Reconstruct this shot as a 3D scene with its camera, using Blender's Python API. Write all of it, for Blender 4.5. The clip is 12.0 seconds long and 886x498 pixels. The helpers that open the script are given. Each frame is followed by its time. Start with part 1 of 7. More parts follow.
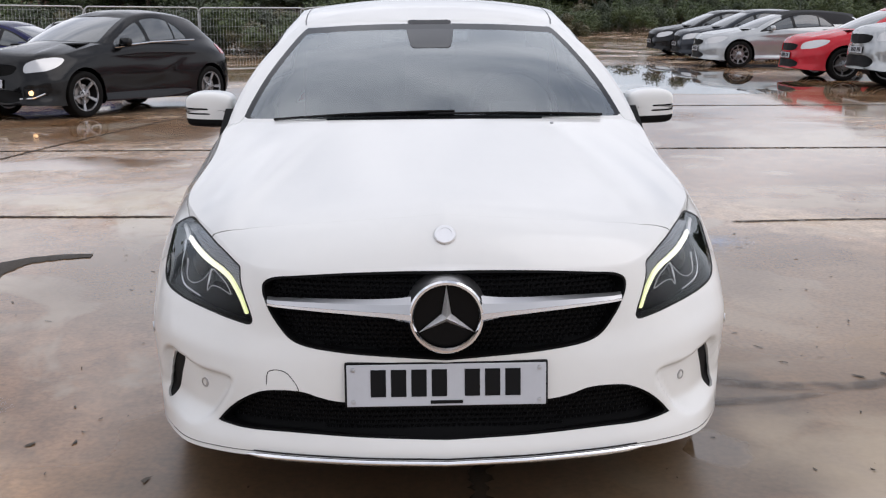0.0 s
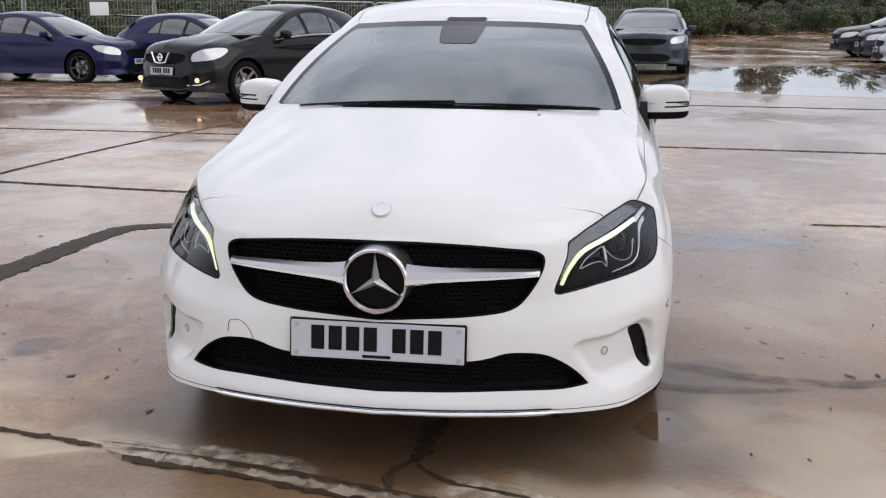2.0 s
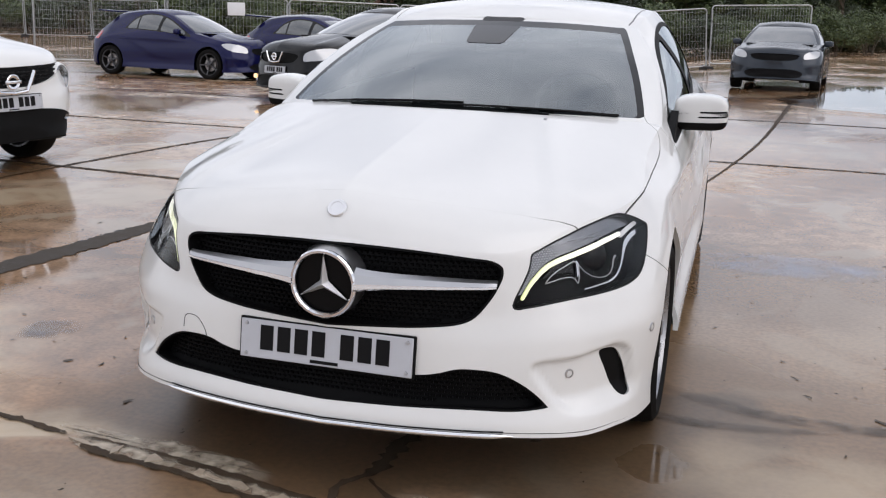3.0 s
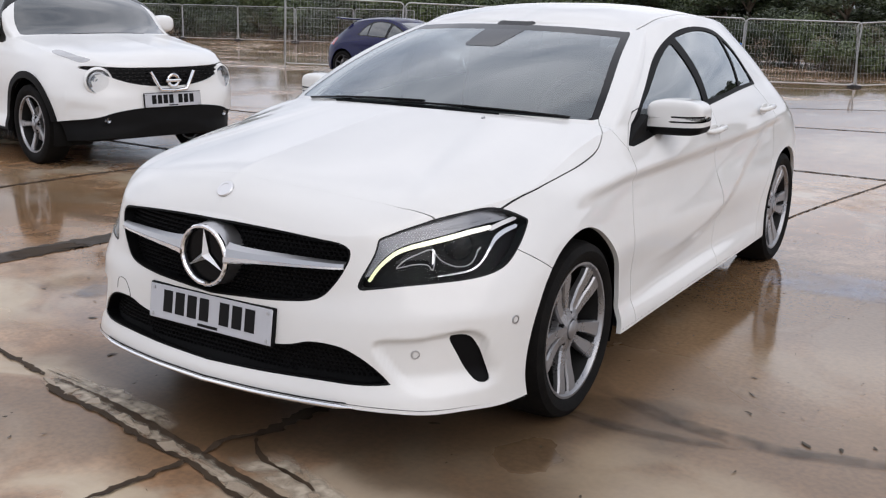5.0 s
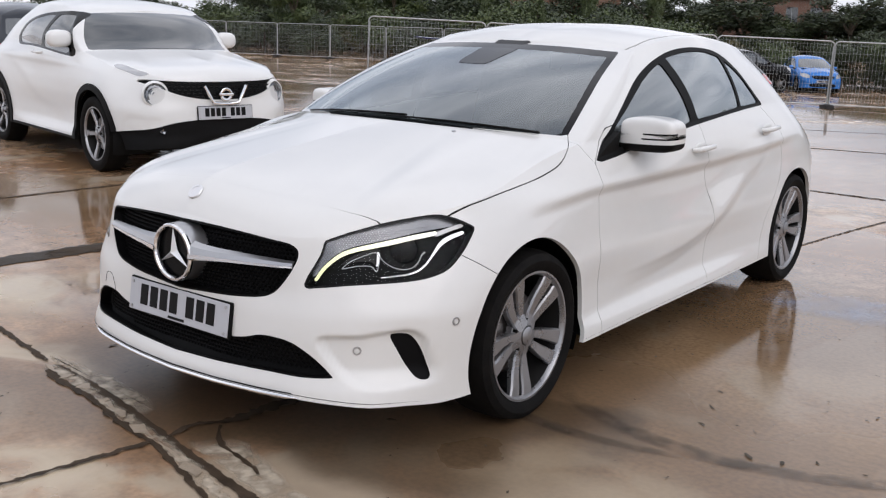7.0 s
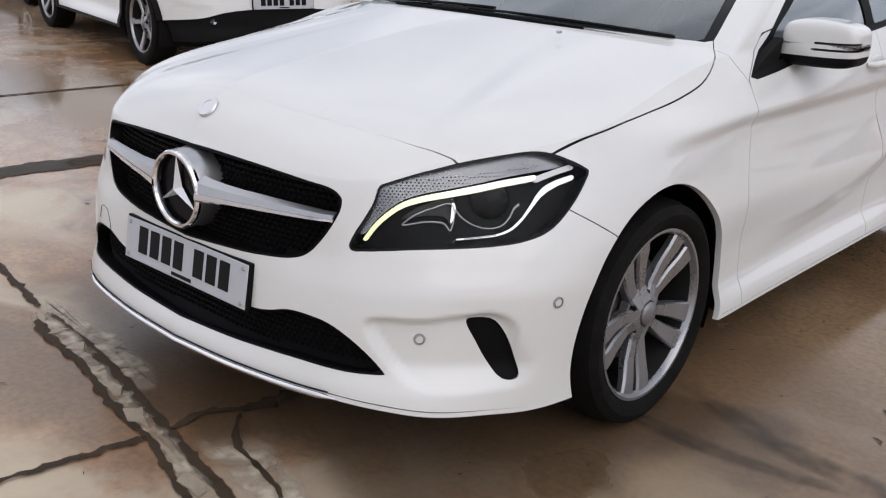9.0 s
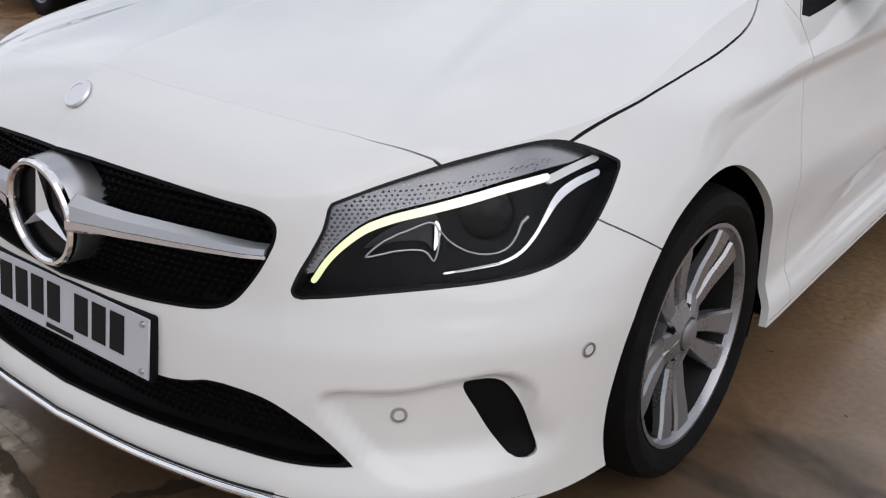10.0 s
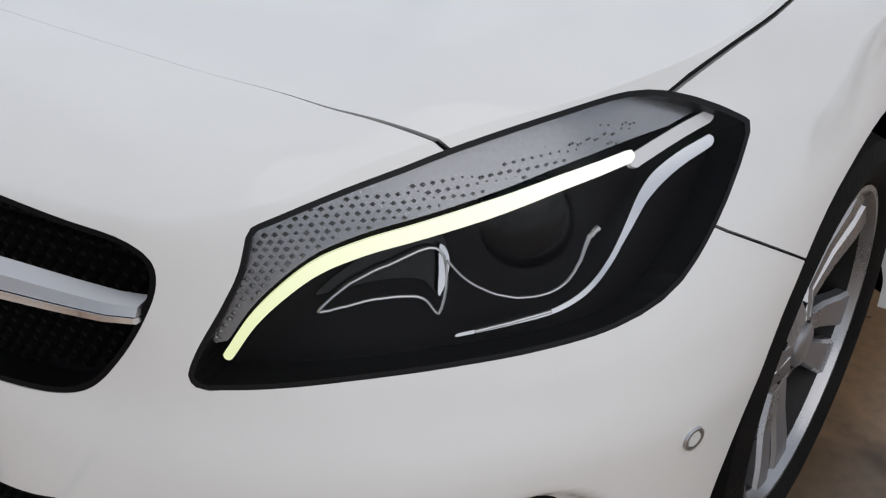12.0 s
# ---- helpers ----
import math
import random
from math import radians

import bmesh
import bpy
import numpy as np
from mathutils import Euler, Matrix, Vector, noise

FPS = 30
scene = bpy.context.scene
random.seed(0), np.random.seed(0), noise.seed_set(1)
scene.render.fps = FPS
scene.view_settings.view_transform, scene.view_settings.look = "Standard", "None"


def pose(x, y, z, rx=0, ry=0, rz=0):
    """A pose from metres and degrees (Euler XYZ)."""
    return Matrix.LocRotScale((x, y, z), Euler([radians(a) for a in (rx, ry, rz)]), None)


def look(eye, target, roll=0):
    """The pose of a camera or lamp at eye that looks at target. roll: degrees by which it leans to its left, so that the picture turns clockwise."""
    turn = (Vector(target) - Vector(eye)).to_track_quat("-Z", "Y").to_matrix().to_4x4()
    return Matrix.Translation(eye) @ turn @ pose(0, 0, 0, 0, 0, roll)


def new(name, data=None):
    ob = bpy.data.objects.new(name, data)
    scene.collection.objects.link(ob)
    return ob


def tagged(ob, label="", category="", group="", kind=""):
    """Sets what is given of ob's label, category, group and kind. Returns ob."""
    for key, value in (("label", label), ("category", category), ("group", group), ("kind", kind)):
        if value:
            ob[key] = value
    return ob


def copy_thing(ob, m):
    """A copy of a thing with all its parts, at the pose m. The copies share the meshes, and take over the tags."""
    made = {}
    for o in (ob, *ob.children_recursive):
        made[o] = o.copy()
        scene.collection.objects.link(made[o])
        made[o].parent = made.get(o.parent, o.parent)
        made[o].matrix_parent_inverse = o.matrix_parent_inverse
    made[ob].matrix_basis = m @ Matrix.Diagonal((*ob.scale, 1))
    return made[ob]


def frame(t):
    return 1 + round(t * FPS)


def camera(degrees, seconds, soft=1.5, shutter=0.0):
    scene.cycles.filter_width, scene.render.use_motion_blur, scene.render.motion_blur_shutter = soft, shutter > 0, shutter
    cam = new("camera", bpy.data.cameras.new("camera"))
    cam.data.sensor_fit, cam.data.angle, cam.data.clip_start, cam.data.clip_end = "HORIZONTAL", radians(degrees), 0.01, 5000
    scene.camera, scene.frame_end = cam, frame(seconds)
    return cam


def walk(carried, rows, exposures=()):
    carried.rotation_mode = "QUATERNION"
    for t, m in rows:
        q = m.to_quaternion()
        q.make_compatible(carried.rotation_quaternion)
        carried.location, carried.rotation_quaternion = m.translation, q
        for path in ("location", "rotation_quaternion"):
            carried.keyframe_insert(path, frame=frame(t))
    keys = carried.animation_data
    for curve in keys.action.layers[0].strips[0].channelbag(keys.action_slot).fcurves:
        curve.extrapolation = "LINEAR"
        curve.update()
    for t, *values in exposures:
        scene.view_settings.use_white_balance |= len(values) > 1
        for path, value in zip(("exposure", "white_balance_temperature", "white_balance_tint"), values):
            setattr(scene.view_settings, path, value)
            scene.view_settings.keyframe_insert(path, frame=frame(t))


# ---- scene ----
cam = camera(48.1, 12.0, soft=1.2)
PATH = [
    (0, (-0.084, -2.419, 1.415), (-0.023, -0.482, 0.922), -0.3),
    (0.5, (-0.049, -2.635, 1.422), (-0.008, -0.695, 0.937), -0.5),
    (1, (0.042, -2.721, 1.423), (0.041, -0.781, 0.935), -0.8),
    (1.5, (0.283, -2.736, 1.437), (0.150, -0.804, 0.934), -0.2),
    (2, (0.617, -2.690, 1.427), (0.318, -0.777, 0.927), 0.1),
    (2.5, (0.879, -2.533, 1.388), (0.428, -0.649, 0.889), 0.9),
    (2.7, (0.939, -2.491, 1.384), (0.451, -0.614, 0.894), 1.3),
    (4.3, (1.854, -2.161, 1.400), (0.954, -0.446, 0.903), 0.1),
    (4.5, (1.938, -2.164, 1.400), (1.015, -0.459, 0.909), 0.4),
    (5, (2.182, -2.129, 1.392), (1.157, -0.481, 0.910), 1.3),
    (5.5, (2.384, -2.029, 1.383), (1.264, -0.442, 0.907), 2.4),
    (6, (2.524, -1.982, 1.391), (1.358, -0.425, 0.925), 2.4),
    (6.5, (2.633, -2.016, 1.401), (1.454, -0.464, 0.954), 1.8),
    (6.7, (2.677, -2.034, 1.404), (1.495, -0.482, 0.962), 1.7),
    (8.3, (2.350, -1.665, 1.358), (1.150, -0.177, 0.770), 3.1),
    (8.5, (2.303, -1.572, 1.353), (1.070, -0.119, 0.746), 2.9),
    (9, (2.043, -1.345, 1.307), (0.800, 0.081, 0.657), 2.8),
    (9.5, (1.798, -1.146, 1.302), (0.605, 0.301, 0.606), 1.9),
    (10, (1.543, -0.869, 1.242), (0.421, 0.597, 0.472), 1.0),
    (10.5, (1.354, -0.645, 1.199), (0.285, 0.808, 0.336), 0.7),
    (11, (1.200, -0.489, 1.163), (0.176, 0.951, 0.226), 0.6),
    (11.5, (1.123, -0.380, 1.153), (0.119, 1.035, 0.157), 0.7),
    (12, (1.095, -0.334, 1.137), (0.092, 1.053, 0.103), 0.8),
]
walk(cam, [(t, look(eye, target, roll)) for t, eye, target, roll in PATH], [(0, 0.34, 6360, 15), (6.7, 0.3, 6360, 15), (9.5, 0.16, 6320, 14), (12, -0.02, 6280, 12)])

# ---- light: a bright overcast sky and a soft sun behind the cloud ----
SUN_UP, SUN_ROUND = 44, 112
world = bpy.data.worlds.new("overcast")
scene.world = world
world.use_nodes = True
wn, wl = world.node_tree.nodes, world.node_tree.links
wn.clear()
w_out, w_bg, w_sky = wn.new("ShaderNodeOutputWorld"), wn.new("ShaderNodeBackground"), wn.new("ShaderNodeTexSky")
w_sky.sky_type, w_sky.sun_disc = "NISHITA", False
w_sky.sun_elevation, w_sky.sun_rotation, w_sky.dust_density, w_sky.air_density = radians(SUN_UP), radians(SUN_ROUND), 3.0, 1.0
w_co, w_map, w_no, w_ramp, w_mix = [wn.new("ShaderNode" + k) for k in ("TexCoord", "Mapping", "TexNoise", "ValToRGB", "MixRGB")]
w_map.inputs["Scale"].default_value = (1.6, 1.6, 3.2)
w_no.inputs["Scale"].default_value, w_no.inputs["Detail"].default_value, w_no.inputs["Distortion"].default_value = 1.5, 6.0, 0.5
w_ramp.color_ramp.elements[0].position, w_ramp.color_ramp.elements[0].color = 0.33, (4.0, 4.4, 5.0, 1)
w_ramp.color_ramp.elements[1].position, w_ramp.color_ramp.elements[1].color = 0.66, (9.6, 9.8, 10.0, 1)
w_mix.inputs[0].default_value = 0.88
w_bg.inputs["Strength"].default_value = 0.097
wl.new(w_co.outputs["Generated"], w_map.inputs[0])
wl.new(w_map.outputs[0], w_no.inputs["Vector"])
wl.new(w_no.outputs["Fac"], w_ramp.inputs[0])
wl.new(w_sky.outputs[0], w_mix.inputs[1])
w_sep, w_lift, w_grad = wn.new("ShaderNodeSeparateXYZ"), wn.new("ShaderNodeMapRange"), wn.new("ShaderNodeMixRGB")
w_lift.inputs["From Min"].default_value, w_lift.inputs["From Max"].default_value = 0.0, 1.0
w_lift.inputs["To Min"].default_value, w_lift.inputs["To Max"].default_value = 1.15, 1.2
w_grad.blend_type = "MULTIPLY"
w_grad.inputs[0].default_value = 1.0
wl.new(w_co.outputs["Generated"], w_sep.inputs[0])
wl.new(w_sep.outputs["Z"], w_lift.inputs[0])
wl.new(w_ramp.outputs[0], w_grad.inputs[1])
wl.new(w_lift.outputs[0], w_grad.inputs[2])
wl.new(w_grad.outputs[0], w_mix.inputs[2])
wl.new(w_mix.outputs[0], w_bg.inputs[0])
wl.new(w_bg.outputs[0], w_out.inputs[0])
sun = new("sun", bpy.data.lights.new("sun", "SUN"))
sun.data.energy, sun.data.angle, sun.data.color = 0.7, radians(60), (1.0, 0.97, 0.92)
sun.rotation_euler = (radians(90 - SUN_UP), 0, radians(180 - SUN_ROUND))


# ---- materials ----
def material(name, colour, rough=0.5, metal=0.0, coat=0.0, vary=0.0, scale=8.0, bump=0.0, bump_scale=60.0, spec=0.5, rough_vary=0.0, emit=0.0, transmission=0.0, alpha=1.0, dirt=None):
    m = bpy.data.materials.new(name)
    m.use_nodes = True
    n, l = m.node_tree.nodes, m.node_tree.links
    b = n["Principled BSDF"]
    b.inputs["Base Color"].default_value = (*colour, 1)
    b.inputs["Roughness"].default_value, b.inputs["Metallic"].default_value = rough, metal
    b.inputs["Coat Weight"].default_value, b.inputs["Coat Roughness"].default_value = coat, 0.04
    b.inputs["Specular IOR Level"].default_value = spec
    b.inputs["Transmission Weight"].default_value = transmission
    b.inputs["Alpha"].default_value = alpha
    if emit:
        b.inputs["Emission Color"].default_value, b.inputs["Emission Strength"].default_value = (*colour, 1), emit
    if vary or rough_vary or bump or dirt:
        co = n.new("ShaderNodeTexCoord")
    if vary or rough_vary or dirt:
        a, c = n.new("ShaderNodeTexNoise"), n.new("ShaderNodeTexNoise")
        a.inputs["Scale"].default_value, a.inputs["Detail"].default_value = scale, 5
        c.inputs["Scale"].default_value, c.inputs["Detail"].default_value = scale * 9, 3
        for q in (a, c):
            l.new(co.outputs["Object"], q.inputs["Vector"])
        mixn = n.new("ShaderNodeMath")
        mixn.operation = "MULTIPLY_ADD"
        mixn.inputs[1].default_value = 0.4
        l.new(c.outputs["Fac"], mixn.inputs[0])
        l.new(a.outputs["Fac"], mixn.inputs[2])
        if vary or dirt:
            r = n.new("ShaderNodeMapRange")
            r.inputs["From Min"].default_value, r.inputs["From Max"].default_value = 0.4, 1.0
            l.new(mixn.outputs[0], r.inputs[0])
            mc = n.new("ShaderNodeMixRGB")
            mc.inputs[1].default_value = (*[x * (1 - vary) for x in colour], 1)
            mc.inputs[2].default_value = (*(dirt or [min(x * (1 + vary), 1) for x in colour]), 1)
            l.new(r.outputs[0], mc.inputs[0])
            l.new(mc.outputs[0], b.inputs["Base Color"])
        if rough_vary:
            rr = n.new("ShaderNodeMapRange")
            rr.inputs["From Min"].default_value, rr.inputs["From Max"].default_value = 0.4, 1.0
            rr.inputs["To Min"].default_value, rr.inputs["To Max"].default_value = rough - rough_vary, rough + rough_vary
            l.new(mixn.outputs[0], rr.inputs[0])
            l.new(rr.outputs[0], b.inputs["Roughness"])
    if bump:
        t, bm_ = n.new("ShaderNodeTexNoise"), n.new("ShaderNodeBump")
        t.inputs["Scale"].default_value, t.inputs["Detail"].default_value = bump_scale, 4
        bm_.inputs["Strength"].default_value, bm_.inputs["Distance"].default_value = bump, 0.004
        l.new(co.outputs["Object"], t.inputs["Vector"])
        l.new(t.outputs["Fac"], bm_.inputs["Height"])
        l.new(bm_.outputs[0], b.inputs["Normal"])
    return m


WHITE = material("white_paint", (0.69, 0.685, 0.665), 0.5, coat=1.0, vary=0.025, scale=2.5, rough_vary=0.06, spec=0.3)
BLACK_TRIM = material("black_plastic", (0.003, 0.003, 0.0032), 0.6, vary=0.3, bump=0.1, bump_scale=400, spec=0.14)
GLOSS_BLACK = material("gloss_black", (0.005, 0.005, 0.0053), 0.18, spec=0.3)
SATIN_BLACK = material("satin_black", (0.004, 0.004, 0.0043), 0.4, spec=0.2)
GAP = material("panel_gap", (0.004, 0.004, 0.004), 0.9)
CHROME = material("chrome", (0.8, 0.8, 0.81), 0.1, metal=1.0)
SATIN = material("satin_silver", (0.46, 0.46, 0.47), 0.3, metal=0.95)
STAR = material("star_metal", (0.72, 0.72, 0.73), 0.38, metal=0.75)
EMBLEM_BLACK = material("emblem_black", (0.004, 0.004, 0.0043), 0.25, spec=0.12)
ALLOY = material("alloy_silver", (0.33, 0.33, 0.34), 0.3, metal=0.85, vary=0.08, rough_vary=0.08, scale=14)
WHEEL_DARK = material("wheel_inside", (0.012, 0.0115, 0.011), 0.5, metal=0.4, vary=0.3, scale=12)
RUBBER = material("tyre_rubber", (0.006, 0.006, 0.0065), 0.7, vary=0.3, scale=18, bump=0.3, bump_scale=120, dirt=(0.011, 0.01, 0.009), spec=0.08)


def sheet_glass(name, tint, base=0.05, rough=0.02, power=3.0):
    """A thin pane: what lies behind shows through a tint, and the sky mirrors in it more towards grazing view."""
    m = bpy.data.materials.new(name)
    m.use_nodes = True
    n, l = m.node_tree.nodes, m.node_tree.links
    n.clear()
    out, mix, tr, gl, fr = [n.new("ShaderNode" + k) for k in ("OutputMaterial", "MixShader", "BsdfTransparent", "BsdfGlossy", "LayerWeight")]
    tr.inputs[0].default_value = (*tint, 1)
    gl.inputs["Roughness"].default_value = rough
    fr.inputs["Blend"].default_value = 0.5
    gl.inputs["Color"].default_value = (0.93, 0.98, 1.0, 1)
    pw, ml = n.new("ShaderNodeMath"), n.new("ShaderNodeMath")
    pw.operation, ml.operation = "POWER", "MULTIPLY_ADD"
    pw.inputs[1].default_value = power
    ml.inputs[1].default_value, ml.inputs[2].default_value = 1.0 - base, base
    l.new(fr.outputs["Facing"], pw.inputs[0])
    l.new(pw.outputs[0], ml.inputs[0])
    l.new(ml.outputs[0], mix.inputs[0])
    l.new(tr.outputs[0], mix.inputs[1])
    l.new(gl.outputs[0], mix.inputs[2])
    l.new(mix.outputs[0], out.inputs[0])
    return m


SCREEN_GLASS = sheet_glass("windscreen_glass", (0.5, 0.55, 0.56), base=0.13, rough=0.0)
SIDE_GLASS = sheet_glass("side_glass", (0.42, 0.46, 0.48), base=0.2, rough=0.0)
LENS = sheet_glass("clear_lens", (0.9, 0.9, 0.9), base=0.005, rough=0.01, power=4.2)


def strip_light():
    """The light strip shines yellowish at its inner end and white at the outer one."""
    m = bpy.data.materials.new("daytime_light")
    m.use_nodes = True
    n, l = m.node_tree.nodes, m.node_tree.links
    b = n["Principled BSDF"]
    co, sp, r = n.new("ShaderNodeTexCoord"), n.new("ShaderNodeSeparateXYZ"), n.new("ShaderNodeValToRGB")
    r.color_ramp.elements[0].position, r.color_ramp.elements[0].color = 0.12, (0.72, 0.8, 0.3, 1)
    r.color_ramp.elements[1].position, r.color_ramp.elements[1].color = 0.42, (1, 1, 0.93, 1)
    mid = r.color_ramp.elements.new(0.24)
    mid.color = (0.92, 0.95, 0.62, 1)
    l.new(co.outputs["Object"], sp.inputs[0])
    l.new(sp.outputs["Y"], r.inputs[0])
    l.new(r.outputs[0], b.inputs["Emission Color"])
    b.inputs["Emission Strength"].default_value = 0.78
    b.inputs["Base Color"].default_value = (0.6, 0.6, 0.5, 1)
    return m


DRL_LIGHT = strip_light()
DRL_TAIL = material("light_guide", (0.75, 0.75, 0.75), 0.25, emit=0.0, coat=0.5)
PROJECTOR = material("projector_glass", (0.003, 0.003, 0.004), 0.2, spec=0.22)
LAMP_DARK = material("lamp_housing", (0.003, 0.003, 0.0035), 0.45, spec=0.12)
GRILLE_BLACK = material("grille_black", (0.003, 0.003, 0.0033), 0.55, spec=0.1)
REFLECTOR = material("lamp_reflector", (0.27, 0.275, 0.29), 0.26, metal=0.85)
PLATE_WHITE = material("plate_white", (0.47, 0.48, 0.51), 0.35, vary=0.04, scale=10)
PLATE_BLACK = material("plate_black", (0.005, 0.005, 0.0055), 0.5, spec=0.15)
SEAT = material("seat_fabric", (0.03, 0.03, 0.032), 0.9, vary=0.3, scale=40)
DASH = material("dash_plastic", (0.03, 0.03, 0.032), 0.6, vary=0.2, scale=30, bump=0.2, bump_scale=500)
RED_LAMP = material("red_lamp", (0.45, 0.02, 0.02), 0.15, coat=0.8)
FACET = material("lamp_facets", (0.25, 0.255, 0.27), 0.35, metal=0.6)
DISC = material("brake_disc", (0.28, 0.26, 0.25), 0.4, metal=0.8, vary=0.3, scale=30)
SENSOR = material("sensor_paint", (0.6, 0.6, 0.58), 0.4, coat=0.3)
# ---- curves and surfaces ----
def spline(xs, ys):
    """A smooth curve without overshoot through the given values (monotone cubic)."""
    xs, ys = np.array(xs, float), np.array(ys, float)
    h, dl = np.diff(xs), np.diff(ys) / np.diff(xs)
    m = np.zeros(len(xs))
    m[0], m[-1] = dl[0], dl[-1]
    for i in range(1, len(xs) - 1):
        if dl[i - 1] * dl[i] > 0:
            a, b = 2 * h[i] + h[i - 1], h[i] + 2 * h[i - 1]
            m[i] = (a + b) / (a / dl[i - 1] + b / dl[i])

    def value(x):
        x = np.clip(np.asarray(x, float), xs[0], xs[-1])
        i = np.clip(np.searchsorted(xs, x) - 1, 0, len(xs) - 2)
        t = (x - xs[i]) / h[i]
        return ((1 + 2 * t) * (1 - t) ** 2 * ys[i] + t * (1 - t) ** 2 * h[i] * m[i]
                + t * t * (3 - 2 * t) * ys[i + 1] + t * t * (t - 1) * h[i] * m[i + 1])
    return value


def rounded(points, n=8, closed=True):
    """A Catmull-Rom curve through the points. A point given twice is a corner."""
    p = np.array(points, float)
    k = len(p)
    out = []
    for i in range(k if closed else k - 1):
        if closed:
            a, b, c, d = p[i - 1], p[i], p[(i + 1) % k], p[(i + 2) % k]
        else:
            a, b, c, d = p[max(i - 1, 0)], p[i], p[i + 1], p[min(i + 2, k - 1)]
        if np.allclose(b, c):
            continue
        la, lb, lc = [max(np.linalg.norm(v) ** 0.5, 1e-3) for v in (b - a, c - b, d - c)]
        mb = lb * ((b - a) / la - (c - a) / (la + lb) + (c - b) / lb) if not np.allclose(a, b) else c - b
        mc = lb * ((c - b) / lb - (d - b) / (lb + lc) + (d - c) / lc) if not np.allclose(c, d) else c - b
        for t in np.arange(n) / n:
            out.append((2 * t ** 3 - 3 * t * t + 1) * b + (t ** 3 - 2 * t * t + t) * mb + (3 * t * t - 2 * t ** 3) * c + (t ** 3 - t * t) * mc)
    if not closed:
        out.append(p[-1])
    return np.array(out)


def distance(px, py, poly, closed=True):
    """The distance of points from a line; for a closed one it is negative inside."""
    a = poly
    b = np.roll(poly, -1, 0)
    if not closed:
        a, b = a[:-1], b[:-1]
    best = np.full(len(px), 9.0)
    inside = np.zeros(len(px), bool)
    for (ax, ay), (bx, by) in zip(a, b):
        dx, dy = bx - ax, by - ay
        t = np.clip(((px - ax) * dx + (py - ay) * dy) / max(dx * dx + dy * dy, 1e-12), 0, 1)
        best = np.minimum(best, np.hypot(px - ax - t * dx, py - ay - t * dy))
        if closed and dy != 0:
            inside ^= ((ay > py) != (by > py)) & (px < dx * (py - ay) / dy + ax)
    return np.where(inside, -best, best) if closed else best


